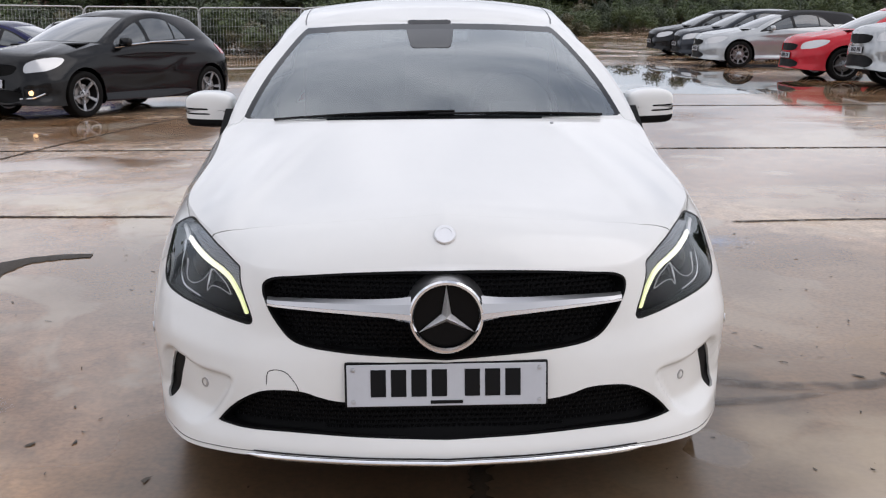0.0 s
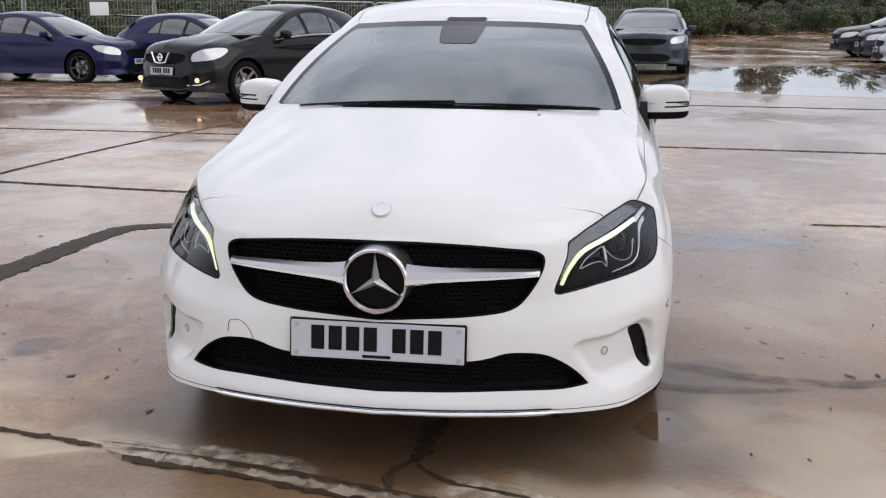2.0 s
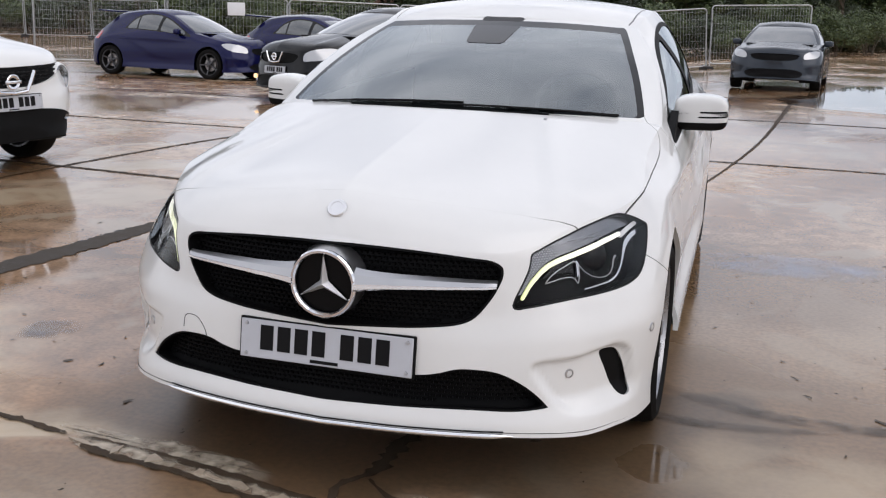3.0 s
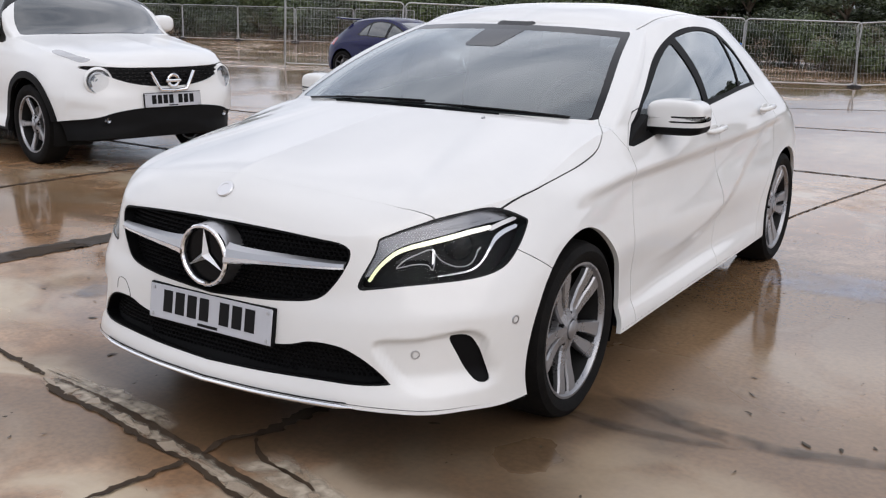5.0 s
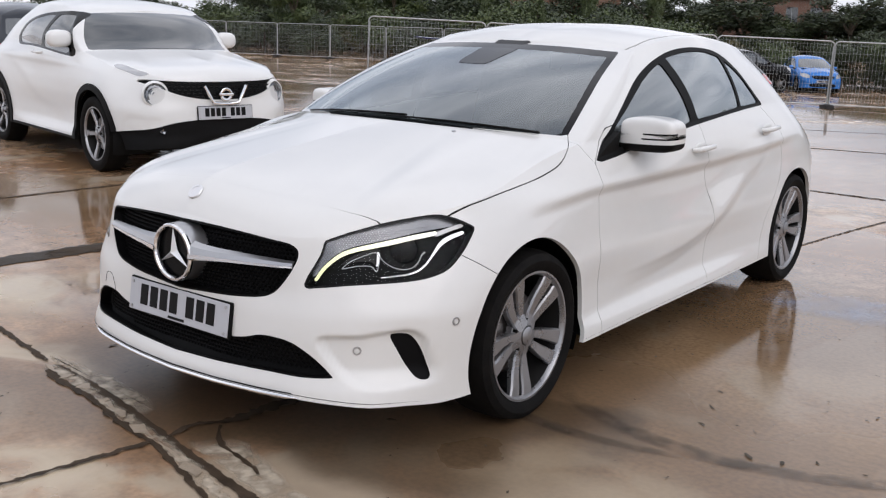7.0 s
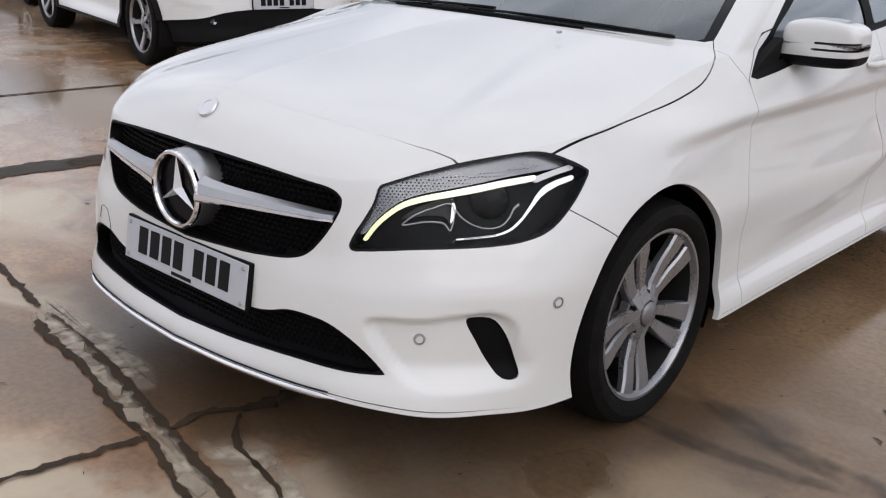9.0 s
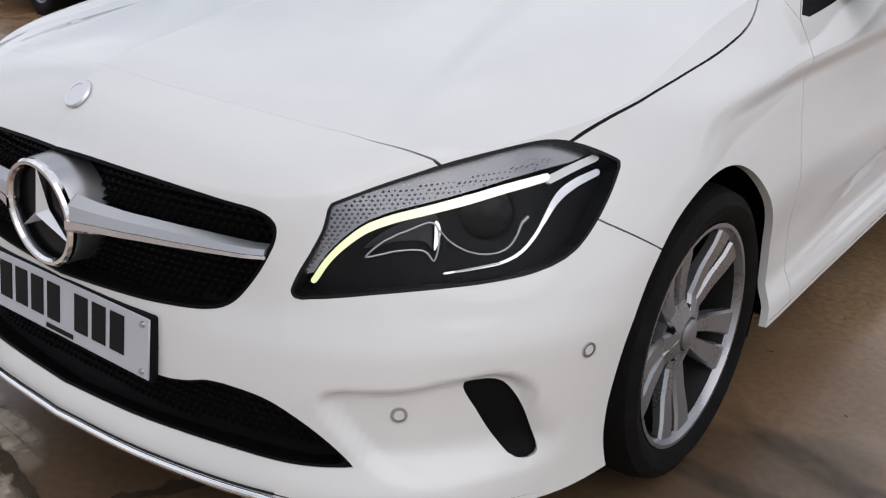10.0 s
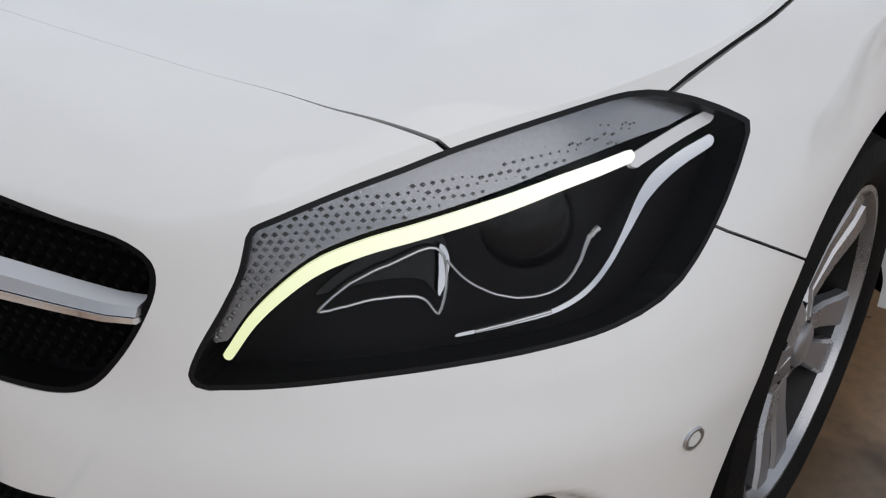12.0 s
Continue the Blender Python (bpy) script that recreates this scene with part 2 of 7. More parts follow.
class Skin:
    """A sheet of faces whose points carry x, y, z and a normal, and which outlines can cut."""

    def __init__(self, v, f):
        self.v, self.f = v, f

    def cut(self, field):
        """Two sheets: where the field is negative, and the rest."""
        val = field(self.v)
        val = np.where(np.abs(val) < 1e-6, 1e-6, val)
        v, made, parts = [None], {}, ([], [])
        extra = []
        base = len(self.v)
        neg = val < 0
        for face in self.f:
            ns = sum(neg[i] for i in face)
            if ns == 0:
                parts[1].append(face)
            elif ns == len(face):
                parts[0].append(face)
            else:
                loops = ([], [])
                for i, j in zip(face, face[1:] + face[:1]):
                    loops[0 if neg[i] else 1].append(i)
                    if neg[i] != neg[j]:
                        key = (i, j) if i < j else (j, i)
                        if key not in made:
                            a, b = key
                            t = val[a] / (val[a] - val[b])
                            made[key] = base + len(extra)
                            extra.append(self.v[a] * (1 - t) + self.v[b] * t)
                        loops[0].append(made[key])
                        loops[1].append(made[key])
                for k in (0, 1):
                    if len(loops[k]) > 2:
                        parts[k].append(tuple(loops[k]))
        allv = np.vstack([self.v, np.array(extra)]) if extra else self.v
        return [Skin(allv, p).tidy() for p in parts]

    def tidy(self):
        used = sorted({i for f in self.f for i in f})
        at = {i: k for k, i in enumerate(used)}
        return Skin(self.v[used] if used else np.zeros((0, 6)), [tuple(at[i] for i in f) for f in self.f])

    def refined(self):
        """The same sheet with every face divided."""
        v, f, made = list(self.v), [], {}

        def half(i, j):
            key = (i, j) if i < j else (j, i)
            if key not in made:
                made[key] = len(v)
                v.append((self.v[i] + self.v[j]) / 2)
            return made[key]
        for face in self.f:
            c = len(v)
            v.append(sum(self.v[i] for i in face) / len(face))
            n = len(face)
            for k in range(n):
                f.append((face[k], half(face[k], face[(k + 1) % n]), c, half(face[k - 1], face[k])))
        return Skin(np.array(v), f)

    def offset(self, d):
        v = self.v.copy()
        v[:, :3] += v[:, 3:6] * d
        return Skin(v, self.f)

    def mirrored(self):
        v = self.v.copy()
        v[:, 0] *= -1
        v[:, 3] *= -1
        return Skin(v, [f[::-1] for f in self.f])

    def both(self):
        """The sheet and its mirror image, joined along the middle."""
        m = self.mirrored()
        n = len(self.v)
        mid = np.abs(self.v[:, 0]) < 1e-5
        f = self.f + [tuple(i if mid[i] else i + n for i in face) for face in m.f]
        return Skin(np.vstack([self.v, m.v]), f).tidy()

    def edges(self):
        seen = {}
        for f in self.f:
            for i, j in zip(f, f[1:] + f[:1]):
                key = (min(i, j), max(i, j))
                seen[key] = None if key in seen else (i, j)
        return [e for e in seen.values() if e]

    def plus(self, other):
        n = len(self.v)
        return Skin(np.vstack([self.v, other.v]), self.f + [tuple(i + n for i in f) for f in other.f])

    def lipped(self, depth):
        """The sheet with its border folded inwards."""
        v, f = [], []
        n = len(self.v)
        for i, j in self.edges():
            if abs(self.v[i, 0]) < 1e-4 and abs(self.v[j, 0]) < 1e-4:
                continue
            a, b = self.v[i], self.v[j]
            side = np.cross(b[:3] - a[:3], a[3:6] + b[3:6])
            side = side / max(np.linalg.norm(side), 1e-9)
            k = n + len(v)
            for p, dd in ((a, 0), (b, 0), (b, depth), (a, depth)):
                q = p.copy()
                q[:3] -= p[3:6] * dd
                q[3:6] = side
                v.append(q)
            f.append((k + 1, k, k + 3, k + 2))
        return Skin(np.vstack([self.v, np.array(v)]), self.f + f) if v else self


def joined(grids):
    """Sheets from grids of points, welded where they meet, with smooth normals across the seams."""
    pts, faces, at = [], [], {}
    for g in grids:
        idx = np.zeros(g.shape[:2], int)
        for i in range(g.shape[0]):
            for j in range(g.shape[1]):
                key = tuple(np.round(g[i, j] * 20000).astype(int))
                if key not in at:
                    at[key] = len(pts)
                    pts.append(g[i, j])
                idx[i, j] = at[key]
        for i in range(g.shape[0] - 1):
            for j in range(g.shape[1] - 1):
                q = [idx[i, j], idx[i, j + 1], idx[i + 1, j + 1], idx[i + 1, j]]
                q = [a for k, a in enumerate(q) if a != q[k - 1]]
                if len(set(q)) == len(q) and len(q) > 2:
                    faces.append(tuple(int(a) for a in q))
    pts = np.array(pts)
    nor = np.zeros_like(pts)
    for f in faces:
        c = np.cross(pts[f[2]] - pts[f[0]], pts[f[-1]] - pts[f[1]])
        for i in f:
            nor[i] += c
    nor[np.abs(pts[:, 0]) < 1e-5, 0] = 0
    nor /= np.maximum(np.linalg.norm(nor, axis=1), 1e-12)[:, None]
    return Skin(np.hstack([pts, nor]), faces)


def hatchback_plan():
    """The line round one half of the car at bumper height, nose to tail, by its length, with the outward direction."""
    pts = rounded(PLAN, 24, False)
    s = np.concatenate([[0], np.cumsum(np.hypot(*np.diff(pts, axis=0).T))])
    return s, pts


def body_surfaces(step=0.0125, nv=72, nb=56, nc=40, nr=24, n_side=120, n_mid=36, crease=1.0):
    ps, pp = hatchback_plan()
    px, py = spline(ps, pp[:, 0]), spline(ps, pp[:, 1])
    key_s = [float(ps[np.argmin(np.hypot(pp[:, 0] - x, pp[:, 1] - y))]) for x, y in OFFSET_AT]
    s_a = float(ps[np.argmin(np.hypot(pp[:, 0] - 0.878, pp[:, 1] - A_PILLAR_Y))])
    front = np.arange(0, 0.96, step)
    col = np.concatenate([front, np.linspace(front[-1], s_a, n_mid)[1:], np.linspace(s_a, ps[-1], n_side)[1:]])
    na = int(np.argmin(np.abs(col - s_a)))
    levels = [spline(key_s, row) for row in np.array(OFFSETS).T]
    x, y = px(col), py(col)
    tx, ty = np.gradient(x, col), np.gradient(y, col)
    ln = np.hypot(tx, ty)
    nx, ny = ty / ln, -tx / ln
    nx[0], ny[0] = 0, -1
    nx[-1], ny[-1] = 0, 1
    top_at = [ps[np.argmin(np.hypot(pp[:, 0] - a, pp[:, 1] - b))] for a, b, c in TOP]
    ztop = spline(top_at, [c for a, b, c in TOP])(col)
    zbot = spline(top_at, BOTTOM)(col)
    rows = np.linspace(0, 1, nv)
    skirt = np.zeros((nv, len(col), 3))
    for j in range(len(col)):
        prof = spline(LEVELS, [float(l(col[j])) for l in levels])
        z = zbot[j] + (ztop[j] - zbot[j]) * rows
        d = prof(z) + crease * detail(x[j], y[j], z)
        skirt[:, j] = np.stack([x[j] + nx[j] * d, y[j] + ny[j] * d, z], 1)
    skirt[:, 0, 0] = skirt[:, -1, 0] = 0
    # bonnet
    P = skirt[-1, :na + 1]
    cs = col[:na + 1]
    fr = spline([0, cs[-1] * 0.25, cs[-1] * 0.55, cs[-1]], COWL_SPREAD)(cs)
    Q = np.stack([fr * COWL[1][0], COWL[0][1] + (COWL[1][1] - COWL[0][1]) * fr ** 2.2, COWL[0][2] + (COWL[1][2] - COWL[0][2]) * fr ** 2], 1)
    P = P.copy()
    Q[-1] = P[-1]
    w = np.linspace(0, 1, nb) ** 1.5
    bul = spline([0, cs[-1] * 0.2, cs[-1] * 0.36, cs[-1] * 0.5, cs[-1] * 0.7, cs[-1]], BULGE)(cs)
    quick = spline([0, cs[-1] * 0.36, cs[-1] * 0.6, cs[-1]], BULGE_QUICK)(cs)
    rise = 1 - np.exp(-w[:, None] / quick[None])
    bonnet = P[None] * (1 - w)[:, None, None] + Q[None] * w[:, None, None]
    bonnet[:, :, 2] += bul[None] * (1 - w)[:, None] * rise
    bonnet[:, 0, 0] = 0
    # glass house: windscreen, then the side and tail above the belt
    corner = skirt[-1, na]
    f = np.linspace(0, 1, 40)
    scr = np.stack([f * corner[0], SCREEN[0][1] + (corner[1] - SCREEN[0][1]) * f ** 2.3, SCREEN[0][2] + (corner[2] - SCREEN[0][2]) * f ** 2.2], 1)
    base = np.vstack([scr, skirt[-1, na + 1:]])
    k = len(scr) - 1
    side_y = base[k:, 1]
    ty_ = spline(*RAIL_Y)(side_y)
    tx_ = spline(*RAIL_X)(ty_)
    tz_ = spline(*RAIL_Z)(ty_)
    tx_ = np.where(base[k:, 0] < 0.6, tx_ * base[k:, 0] / 0.6, tx_)
    ty_ = ty_ + (1 - np.clip(base[k:, 0] / 0.6, 0, 1)) * 0.14
    topc = np.stack([tx_, ty_, tz_], 1)
    t0 = topc[0]
    scrtop = np.stack([f * t0[0], SCREEN[1][1] + (t0[1] - SCREEN[1][1]) * f ** 2.3, SCREEN[1][2] + (t0[2] - SCREEN[1][2]) * f ** 2.4], 1)
    topc = np.vstack([scrtop, topc[1:]])
    v = np.linspace(0, 1, nc)
    cab = base[None] * (1 - v)[:, None, None] + topc[None] * v[:, None, None]
    cab[:, :, 0] += (0.035 * np.clip(base[:, 0] / 0.6, 0, 1) ** 2 * (1 - 0.75 * fade(base[:, 1], 2.6, 3.7)))[None] * (v * (1 - v) * 4)[:, None]
    cab[:, :k + 1, 2] += (0.022 * v * (1 - v) * 4)[:, None]
    # roof
    spine_y = spline(*SPINE_Y)(topc[:, 1])
    spine = np.stack([np.zeros(len(topc)), spine_y, spline(*SPINE_Z)(spine_y)], 1)
    r = np.linspace(0, 1, nr)
    roof = topc[None] * (1 - r)[:, None, None] + spine[None] * r[:, None, None]
    roof[:, :, 2] += ((spine[:, 2] - topc[:, 2])[None] * ((1 - (1 - r) ** 2.2) - r)[:, None])
    return skirt, bonnet, cab, roof, na, k
# the white car: plan line, offsets from it by height, top line, screen and roof
PLAN = [(0, -0.005), (0.25, 0.005), (0.475, 0.045), (0.6, 0.1), (0.69, 0.172), (0.77, 0.272), (0.838, 0.39), (0.875, 0.52), (0.888, 0.65), (0.89, 0.87), (0.88, 1.3),
        (0.876, 1.9), (0.876, 2.6), (0.884, 3.2), (0.888, 3.57), (0.868, 3.86), (0.79, 4.06), (0.6, 4.2), (0.3, 4.275), (0, 4.29)]
LEVELS = [0.19, 0.25, 0.32, 0.40, 0.48, 0.56, 0.64, 0.72, 0.79, 0.86, 0.93, 1.02]
OFFSET_AT = [(0, -0.005), (0.475, 0.045), (0.69, 0.172), (0.838, 0.39), (0.888, 0.65), (0.89, 0.87), (0.88, 1.3), (0.876, 2.2), (0.888, 3.57), (0.79, 4.06), (0, 4.29)]
OFFSETS = [
    [0.028, 0.024, -0.005, -0.02, -0.018, -0.006, -0.014, -0.035, -0.08, -0.1, -0.1, -0.1],
    [0.024, 0.02, 0.003, 0.0, -0.01, -0.03, -0.04, -0.055, -0.09, -0.1, -0.1, -0.1],
    [0.03, 0.02, 0.0, 0.0, -0.005, -0.03, -0.06, -0.09, -0.12, -0.14, -0.14, -0.14],
    [0.0, 0.0, 0.0, 0.005, 0.008, -0.01, -0.045, -0.09, -0.135, -0.15, -0.15, -0.15],
    [-0.01, -0.01, -0.005, 0.0, 0.0, -0.002, -0.015, -0.045, -0.087, -0.132, -0.15, -0.15],
    [-0.01, -0.01, -0.005, 0.0, 0.0, 0.0, -0.003, -0.022, -0.056, -0.118, -0.16, -0.16],
    [0.01, 0.006, -0.018, -0.018, -0.01, 0.0, 0.002, -0.004, -0.018, -0.046, -0.094, -0.165],
    [0.01, 0.004, -0.03, -0.028, -0.015, -0.003, 0.0, -0.004, -0.006, -0.008, -0.03, -0.08],
    [-0.02, -0.01, 0.0, 0.0, 0.0, 0.0, 0.0, -0.004, -0.012, -0.035, -0.085, -0.165],
    [-0.05, -0.03, -0.01, 0.0, 0.0, -0.005, -0.01, -0.025, -0.055, -0.11, -0.17, -0.25],
    [-0.05, -0.03, -0.01, 0.0, 0.0, -0.01, -0.02, -0.02, -0.03, -0.04, -0.05, -0.09],
]
TOP = [(0, -0.005, 0.745), (0.475, 0.045, 0.725), (0.6, 0.1, 0.74), (0.69, 0.172, 0.768), (0.77, 0.272, 0.785), (0.838, 0.39, 0.792), (0.888, 0.65, 0.825), (0.89, 0.87, 0.868),
       (0.88, 1.3, 0.952), (0.876, 1.9, 0.968), (0.876, 2.6, 1.0), (0.884, 3.2, 1.025), (0.868, 3.86, 1.02), (0.6, 4.2, 1.0), (0, 4.29, 1.0)]
BOTTOM = [0.222, 0.228, 0.222, 0.212, 0.206, 0.196, 0.2, 0.212, 0.213, 0.212, 0.21, 0.21, 0.24, 0.27, 0.27]
A_PILLAR_Y = 1.33
COWL = [(0, 1.045, 1.001), (0.735, 1.33, 0.966)]
COWL_SPREAD = [0, 0.33, 0.72, 1]
BULGE = [0.115, 0.095, 0.06, 0.035, 0.012, 0.0]
BULGE_QUICK = [0.06, 0.075, 0.2, 0.3]
SCREEN = [(0, 1.085, 1.006), (0, 1.975, 1.31)]
RAIL_Y = ([1.2, 1.27, 2.2, 3.2, 3.95, 4.3], [2.05, 2.07, 2.45, 3.14, 3.62, 3.74])
RAIL_X = ([2.0, 2.3, 2.7, 3.2, 3.7], [0.555, 0.585, 0.59, 0.55, 0.47])
RAIL_Z = ([2.0, 2.07, 2.3, 2.6, 3.0, 3.4, 3.7, 3.9], [1.275, 1.29, 1.335, 1.355, 1.34, 1.3, 1.25, 1.23])
SPINE_Y = ([1.9, 1.97, 2.1, 3.6, 3.9, 4.0], [1.9, 1.97, 2.3, 3.5, 3.9, 4.0])
SPINE_Z = ([1.9, 1.97, 2.2, 2.5, 2.8, 3.2, 3.6, 3.9], [1.3, 1.318, 1.375, 1.403, 1.407, 1.39, 1.345, 1.29])
RECESS = [(0.47, 0.424), (0.6, 0.437), (0.69, 0.449), (0.755, 0.452), (0.8, 0.425), (0.825, 0.35), (0.834, 0.27), (0.75, 0.262), (0.6, 0.27), (0.52, 0.33)]
FLANK = spline([0.7, 0.92, 1.08, 1.28, 1.66, 2.24, 3.0, 3.6], [0.76, 0.782, 0.79, 0.801, 0.803, 0.806, 0.822, 0.85])
SWEEP = spline([1.4, 1.52, 2.05, 2.39, 2.62, 2.82, 3.1], [0.41, 0.417, 0.447, 0.518, 0.612, 0.702, 0.78])


def fade(t, a, b):
    t = np.clip((t - a) / (b - a), 0, 1)
    return t * t * (3 - 2 * t)


def detail(x, y, z):
    """Scoops beside the lower intake, and the two sharp lines along the flank."""
    z = np.asarray(z, float)
    d = np.zeros_like(z)
    if y < 0.45 and x > 0.4:
        h = np.full_like(z, (x + y) * 0.7071)
        d -= 0.021 * fade(-distance(h, z, RECESS_LINE), -0.002, 0.013) * fade(z, 0.25, 0.33)
    if y > 0.7 and x > 0.7:
        g = fade(y, 0.72, 1.05) * (1 - fade(y, 3.2, 3.7))
        below = FLANK(y) - z
        d += g * (0.009 * np.clip(1 + below / 0.06, 0, 1) * (below < 0) + (below >= 0) * (0.009 - 0.026 * np.clip(below / 0.04, 0, 1) * (1 - fade(below, 0.1, 0.32))))
        g = fade(y, 1.35, 1.9) * (1 - fade(y, 2.9, 3.15))
        s = z - SWEEP(y)
        d += g * 0.019 * np.where(s > 0, np.clip(1 - s / 0.17, 0, 1) ** 1.3, np.clip(1 + s / 0.075, 0, 1))
    return d


RECESS_LINE = rounded(RECESS)
# ---- the yard ----
def soft(a, w):
    return w * math.log1p(math.exp(a / w)) if a / w < 50 else a


def ground_z(x, y):
    """Level round the white car, falling gently beyond it, less so towards +x, and flattening out far off."""
    k = min(max((x + 4) / 5.5, 0.0), 1.0)
    return (-0.04 * soft(y - 6.6, 0.7) + 0.038 * soft(y - 33, 3)) * (1 - 0.45 * k * k * (3 - 2 * k))



def yard_material():
    """Old wet concrete: tan and pinkish slabs, pale worn patches, dark damp stains, standing water, and shade painted
    in under the car's nose.
    """
    m = bpy.data.materials.new("wet_concrete")
    m.use_nodes = True
    n, l = m.node_tree.nodes, m.node_tree.links
    b = n["Principled BSDF"]
    geo = n.new("ShaderNodeNewGeometry")

    def noise_at(scale, detail, distort=0.0, stretch=(1, 1, 1), shift=(0, 0, 0)):
        mp, t = n.new("ShaderNodeMapping"), n.new("ShaderNodeTexNoise")
        mp.inputs["Scale"].default_value, mp.inputs["Location"].default_value = stretch, shift
        t.inputs["Scale"].default_value, t.inputs["Detail"].default_value, t.inputs["Distortion"].default_value = scale, detail, distort
        l.new(geo.outputs["Position"], mp.inputs[0])
        l.new(mp.outputs[0], t.inputs["Vector"])
        return t.outputs["Fac"]

    def ramp(src, stops):
        r = n.new("ShaderNodeValToRGB")
        e = r.color_ramp.elements
        while len(e) < len(stops):
            e.new(0.5)
        for k, (p, c) in enumerate(stops):
            e[k].position, e[k].color = p, (*c, 1) if len(c) == 3 else c
        l.new(src, r.inputs[0])
        return r.outputs[0]

    def mix(kind, f, a, c):
        x = n.new("ShaderNodeMixRGB")
        x.blend_type = kind
        for i, s_ in enumerate((f, a, c)):
            if hasattr(s_, "is_linked"):
                l.new(s_, x.inputs[i])
            else:
                x.inputs[i].default_value = s_
        return x.outputs[0]

    grey = lambda v: (v, v, v)
    slab = ramp(noise_at(0.42, 6, 0.6, (1, 0.7, 1), (3, 1, 0)), [(0.3, (0.16, 0.083, 0.04)), (0.45, (0.33, 0.19, 0.098)), (0.57, (0.41, 0.282, 0.185)), (0.7, (0.58, 0.44, 0.295))])
    fine = ramp(noise_at(7.0, 8, 0.3), [(0.32, grey(0.62)), (0.68, grey(1.25))])
    col = mix("MULTIPLY", 0.75, slab, fine)
    speck = ramp(noise_at(46.0, 4), [(0.3, grey(0.6)), (0.62, grey(1.2))])
    col = mix("MULTIPLY", 0.6, col, speck)
    worn = ramp(noise_at(1.1, 9, 1.2, (1, 0.8, 1), (7, 3, 0)), [(0.55, grey(0)), (0.62, grey(0.85))])
    col = mix("MIX", worn, col, (0.47, 0.39, 0.29, 1))
    stain = ramp(noise_at(0.75, 8, 1.6, (0.6, 1.6, 1), (-5, 8, 0)), [(0.62, grey(0)), (0.7, grey(0.6))])
    col = mix("MIX", stain, col, (0.13, 0.1, 0.075, 1))
    # worn cream areas, then water: a film in the hollows, damp elsewhere
    wob = n.new("ShaderNodeTexNoise")
    wob.inputs["Scale"].default_value, wob.inputs["Detail"].default_value = 1.1, 6
    l.new(geo.outputs["Position"], wob.inputs["Vector"])
    shift = n.new("ShaderNodeVectorMath")
    shift.operation = "MULTIPLY_ADD"
    shift.inputs[1].default_value = (1.5, 1.5, 0)
    l.new(wob.outputs["Color"], shift.inputs[0])
    l.new(geo.outputs["Position"], shift.inputs[2])

    def hollow(ellipses, blur):
        total = None
        for cx, cy, rx, ry in ellipses:
            mp, ln, mr = n.new("ShaderNodeVectorMath"), n.new("ShaderNodeVectorMath"), n.new("ShaderNodeMapRange")
            mp.operation, ln.operation = "MULTIPLY_ADD", "LENGTH"
            mp.inputs[1].default_value = (1 / rx, 1 / ry, 0)
            mp.inputs[2].default_value = (-(cx + 0.75) / rx, -(cy + 0.75) / ry, 0)
            mr.interpolation_type = "SMOOTHSTEP"
            mr.inputs["From Min"].default_value, mr.inputs["From Max"].default_value = 1 + blur, 1 - blur
            l.new(shift.outputs[0], mp.inputs[0])
            l.new(mp.outputs[0], ln.inputs[0])
            l.new(ln.outputs["Value"], mr.inputs[0])
            if total is None:
                total = mr.outputs[0]
            else:
                mx = n.new("ShaderNodeMath")
                mx.operation = "MAXIMUM"
                l.new(total, mx.inputs[0])
                l.new(mr.outputs[0], mx.inputs[1])
                total = mx.outputs[0]
        return total

    cream = hollow([(-3.3, 3.5, 0.8, 0.5), (-2.7, 4.6, 1.3, 0.35), (0.12, -0.52, 0.32, 0.17), (-2.0, 0.55, 0.6, 0.35), (3.2, 4.6, 0.8, 0.5), (4.1, 7.5, 0.7, 0.9), (-1.8, 4.9, 0.6, 0.35), (1.35, 0.5, 0.5, 0.25), (-0.95, 0.12, 0.4, 0.12)], 0.5)
    brk = ramp(noise_at(2.4, 8, 0.8, (1, 1, 1), (2, 9, 0)), [(0.34, grey(0)), (0.55, grey(1.0))])
    cream = mix("MULTIPLY", 1.0, brk, cream)
    col = mix("MIX", cream, col, (0.5, 0.4, 0.275, 1))
    brown = hollow([(1.5, 2.0, 1.5, 1.6), (-4.4, 2.2, 1.1, 0.8), (-1.5, 2.8, 0.6, 0.9), (-0.6, -0.2, 0.7, 0.2)], 0.4)
    brown = mix("MULTIPLY", 1.0, brown, (0.75, 0.75, 0.75, 1))
    col = mix("MIX", brown, col, mix("MULTIPLY", 0.5, (0.23, 0.155, 0.088, 1), speck))
    # wet concrete under the nose, with the car's shade painted into its dark brown
    wet_shade = hollow([(0.08, 0.36, 1.1, 0.4), (0.75, 0.75, 0.42, 0.3)], 0.3)
    wet_shade = mix("MULTIPLY", 1.0, wet_shade, (0.8, 0.8, 0.8, 1))
    col = mix("MIX", wet_shade, col, mix("MULTIPLY", 0.5, (0.105, 0.068, 0.037, 1), speck))
    pools = hollow([(1.3, 3.2, 0.9, 0.9), (1.4, 4.7, 1.0, 0.7), (0.3, 9.6, 1.5, 2.3), (-1.2, 16, 2.4, 2.4), (-4.5, 27, 5, 4), (4.9, 12.2, 3.0, 2.0), (8, 16, 3, 3), (2.4, 20, 2, 4), (-1.5, 1.5, 0.75, 1.0), (-3.3, 6.4, 1.2, 0.5), (3.0, 5.4, 1.7, 1.1), (3.2, 8.4, 1.8, 1.3), (-6.0, 9.9, 3.0, 1.6), (-0.8, 14.2, 1.8, 1.7), (0.88, 0.6, 0.14, 0.1), (-2.4, 11.0, 1.0, 0.5)], 0.2)
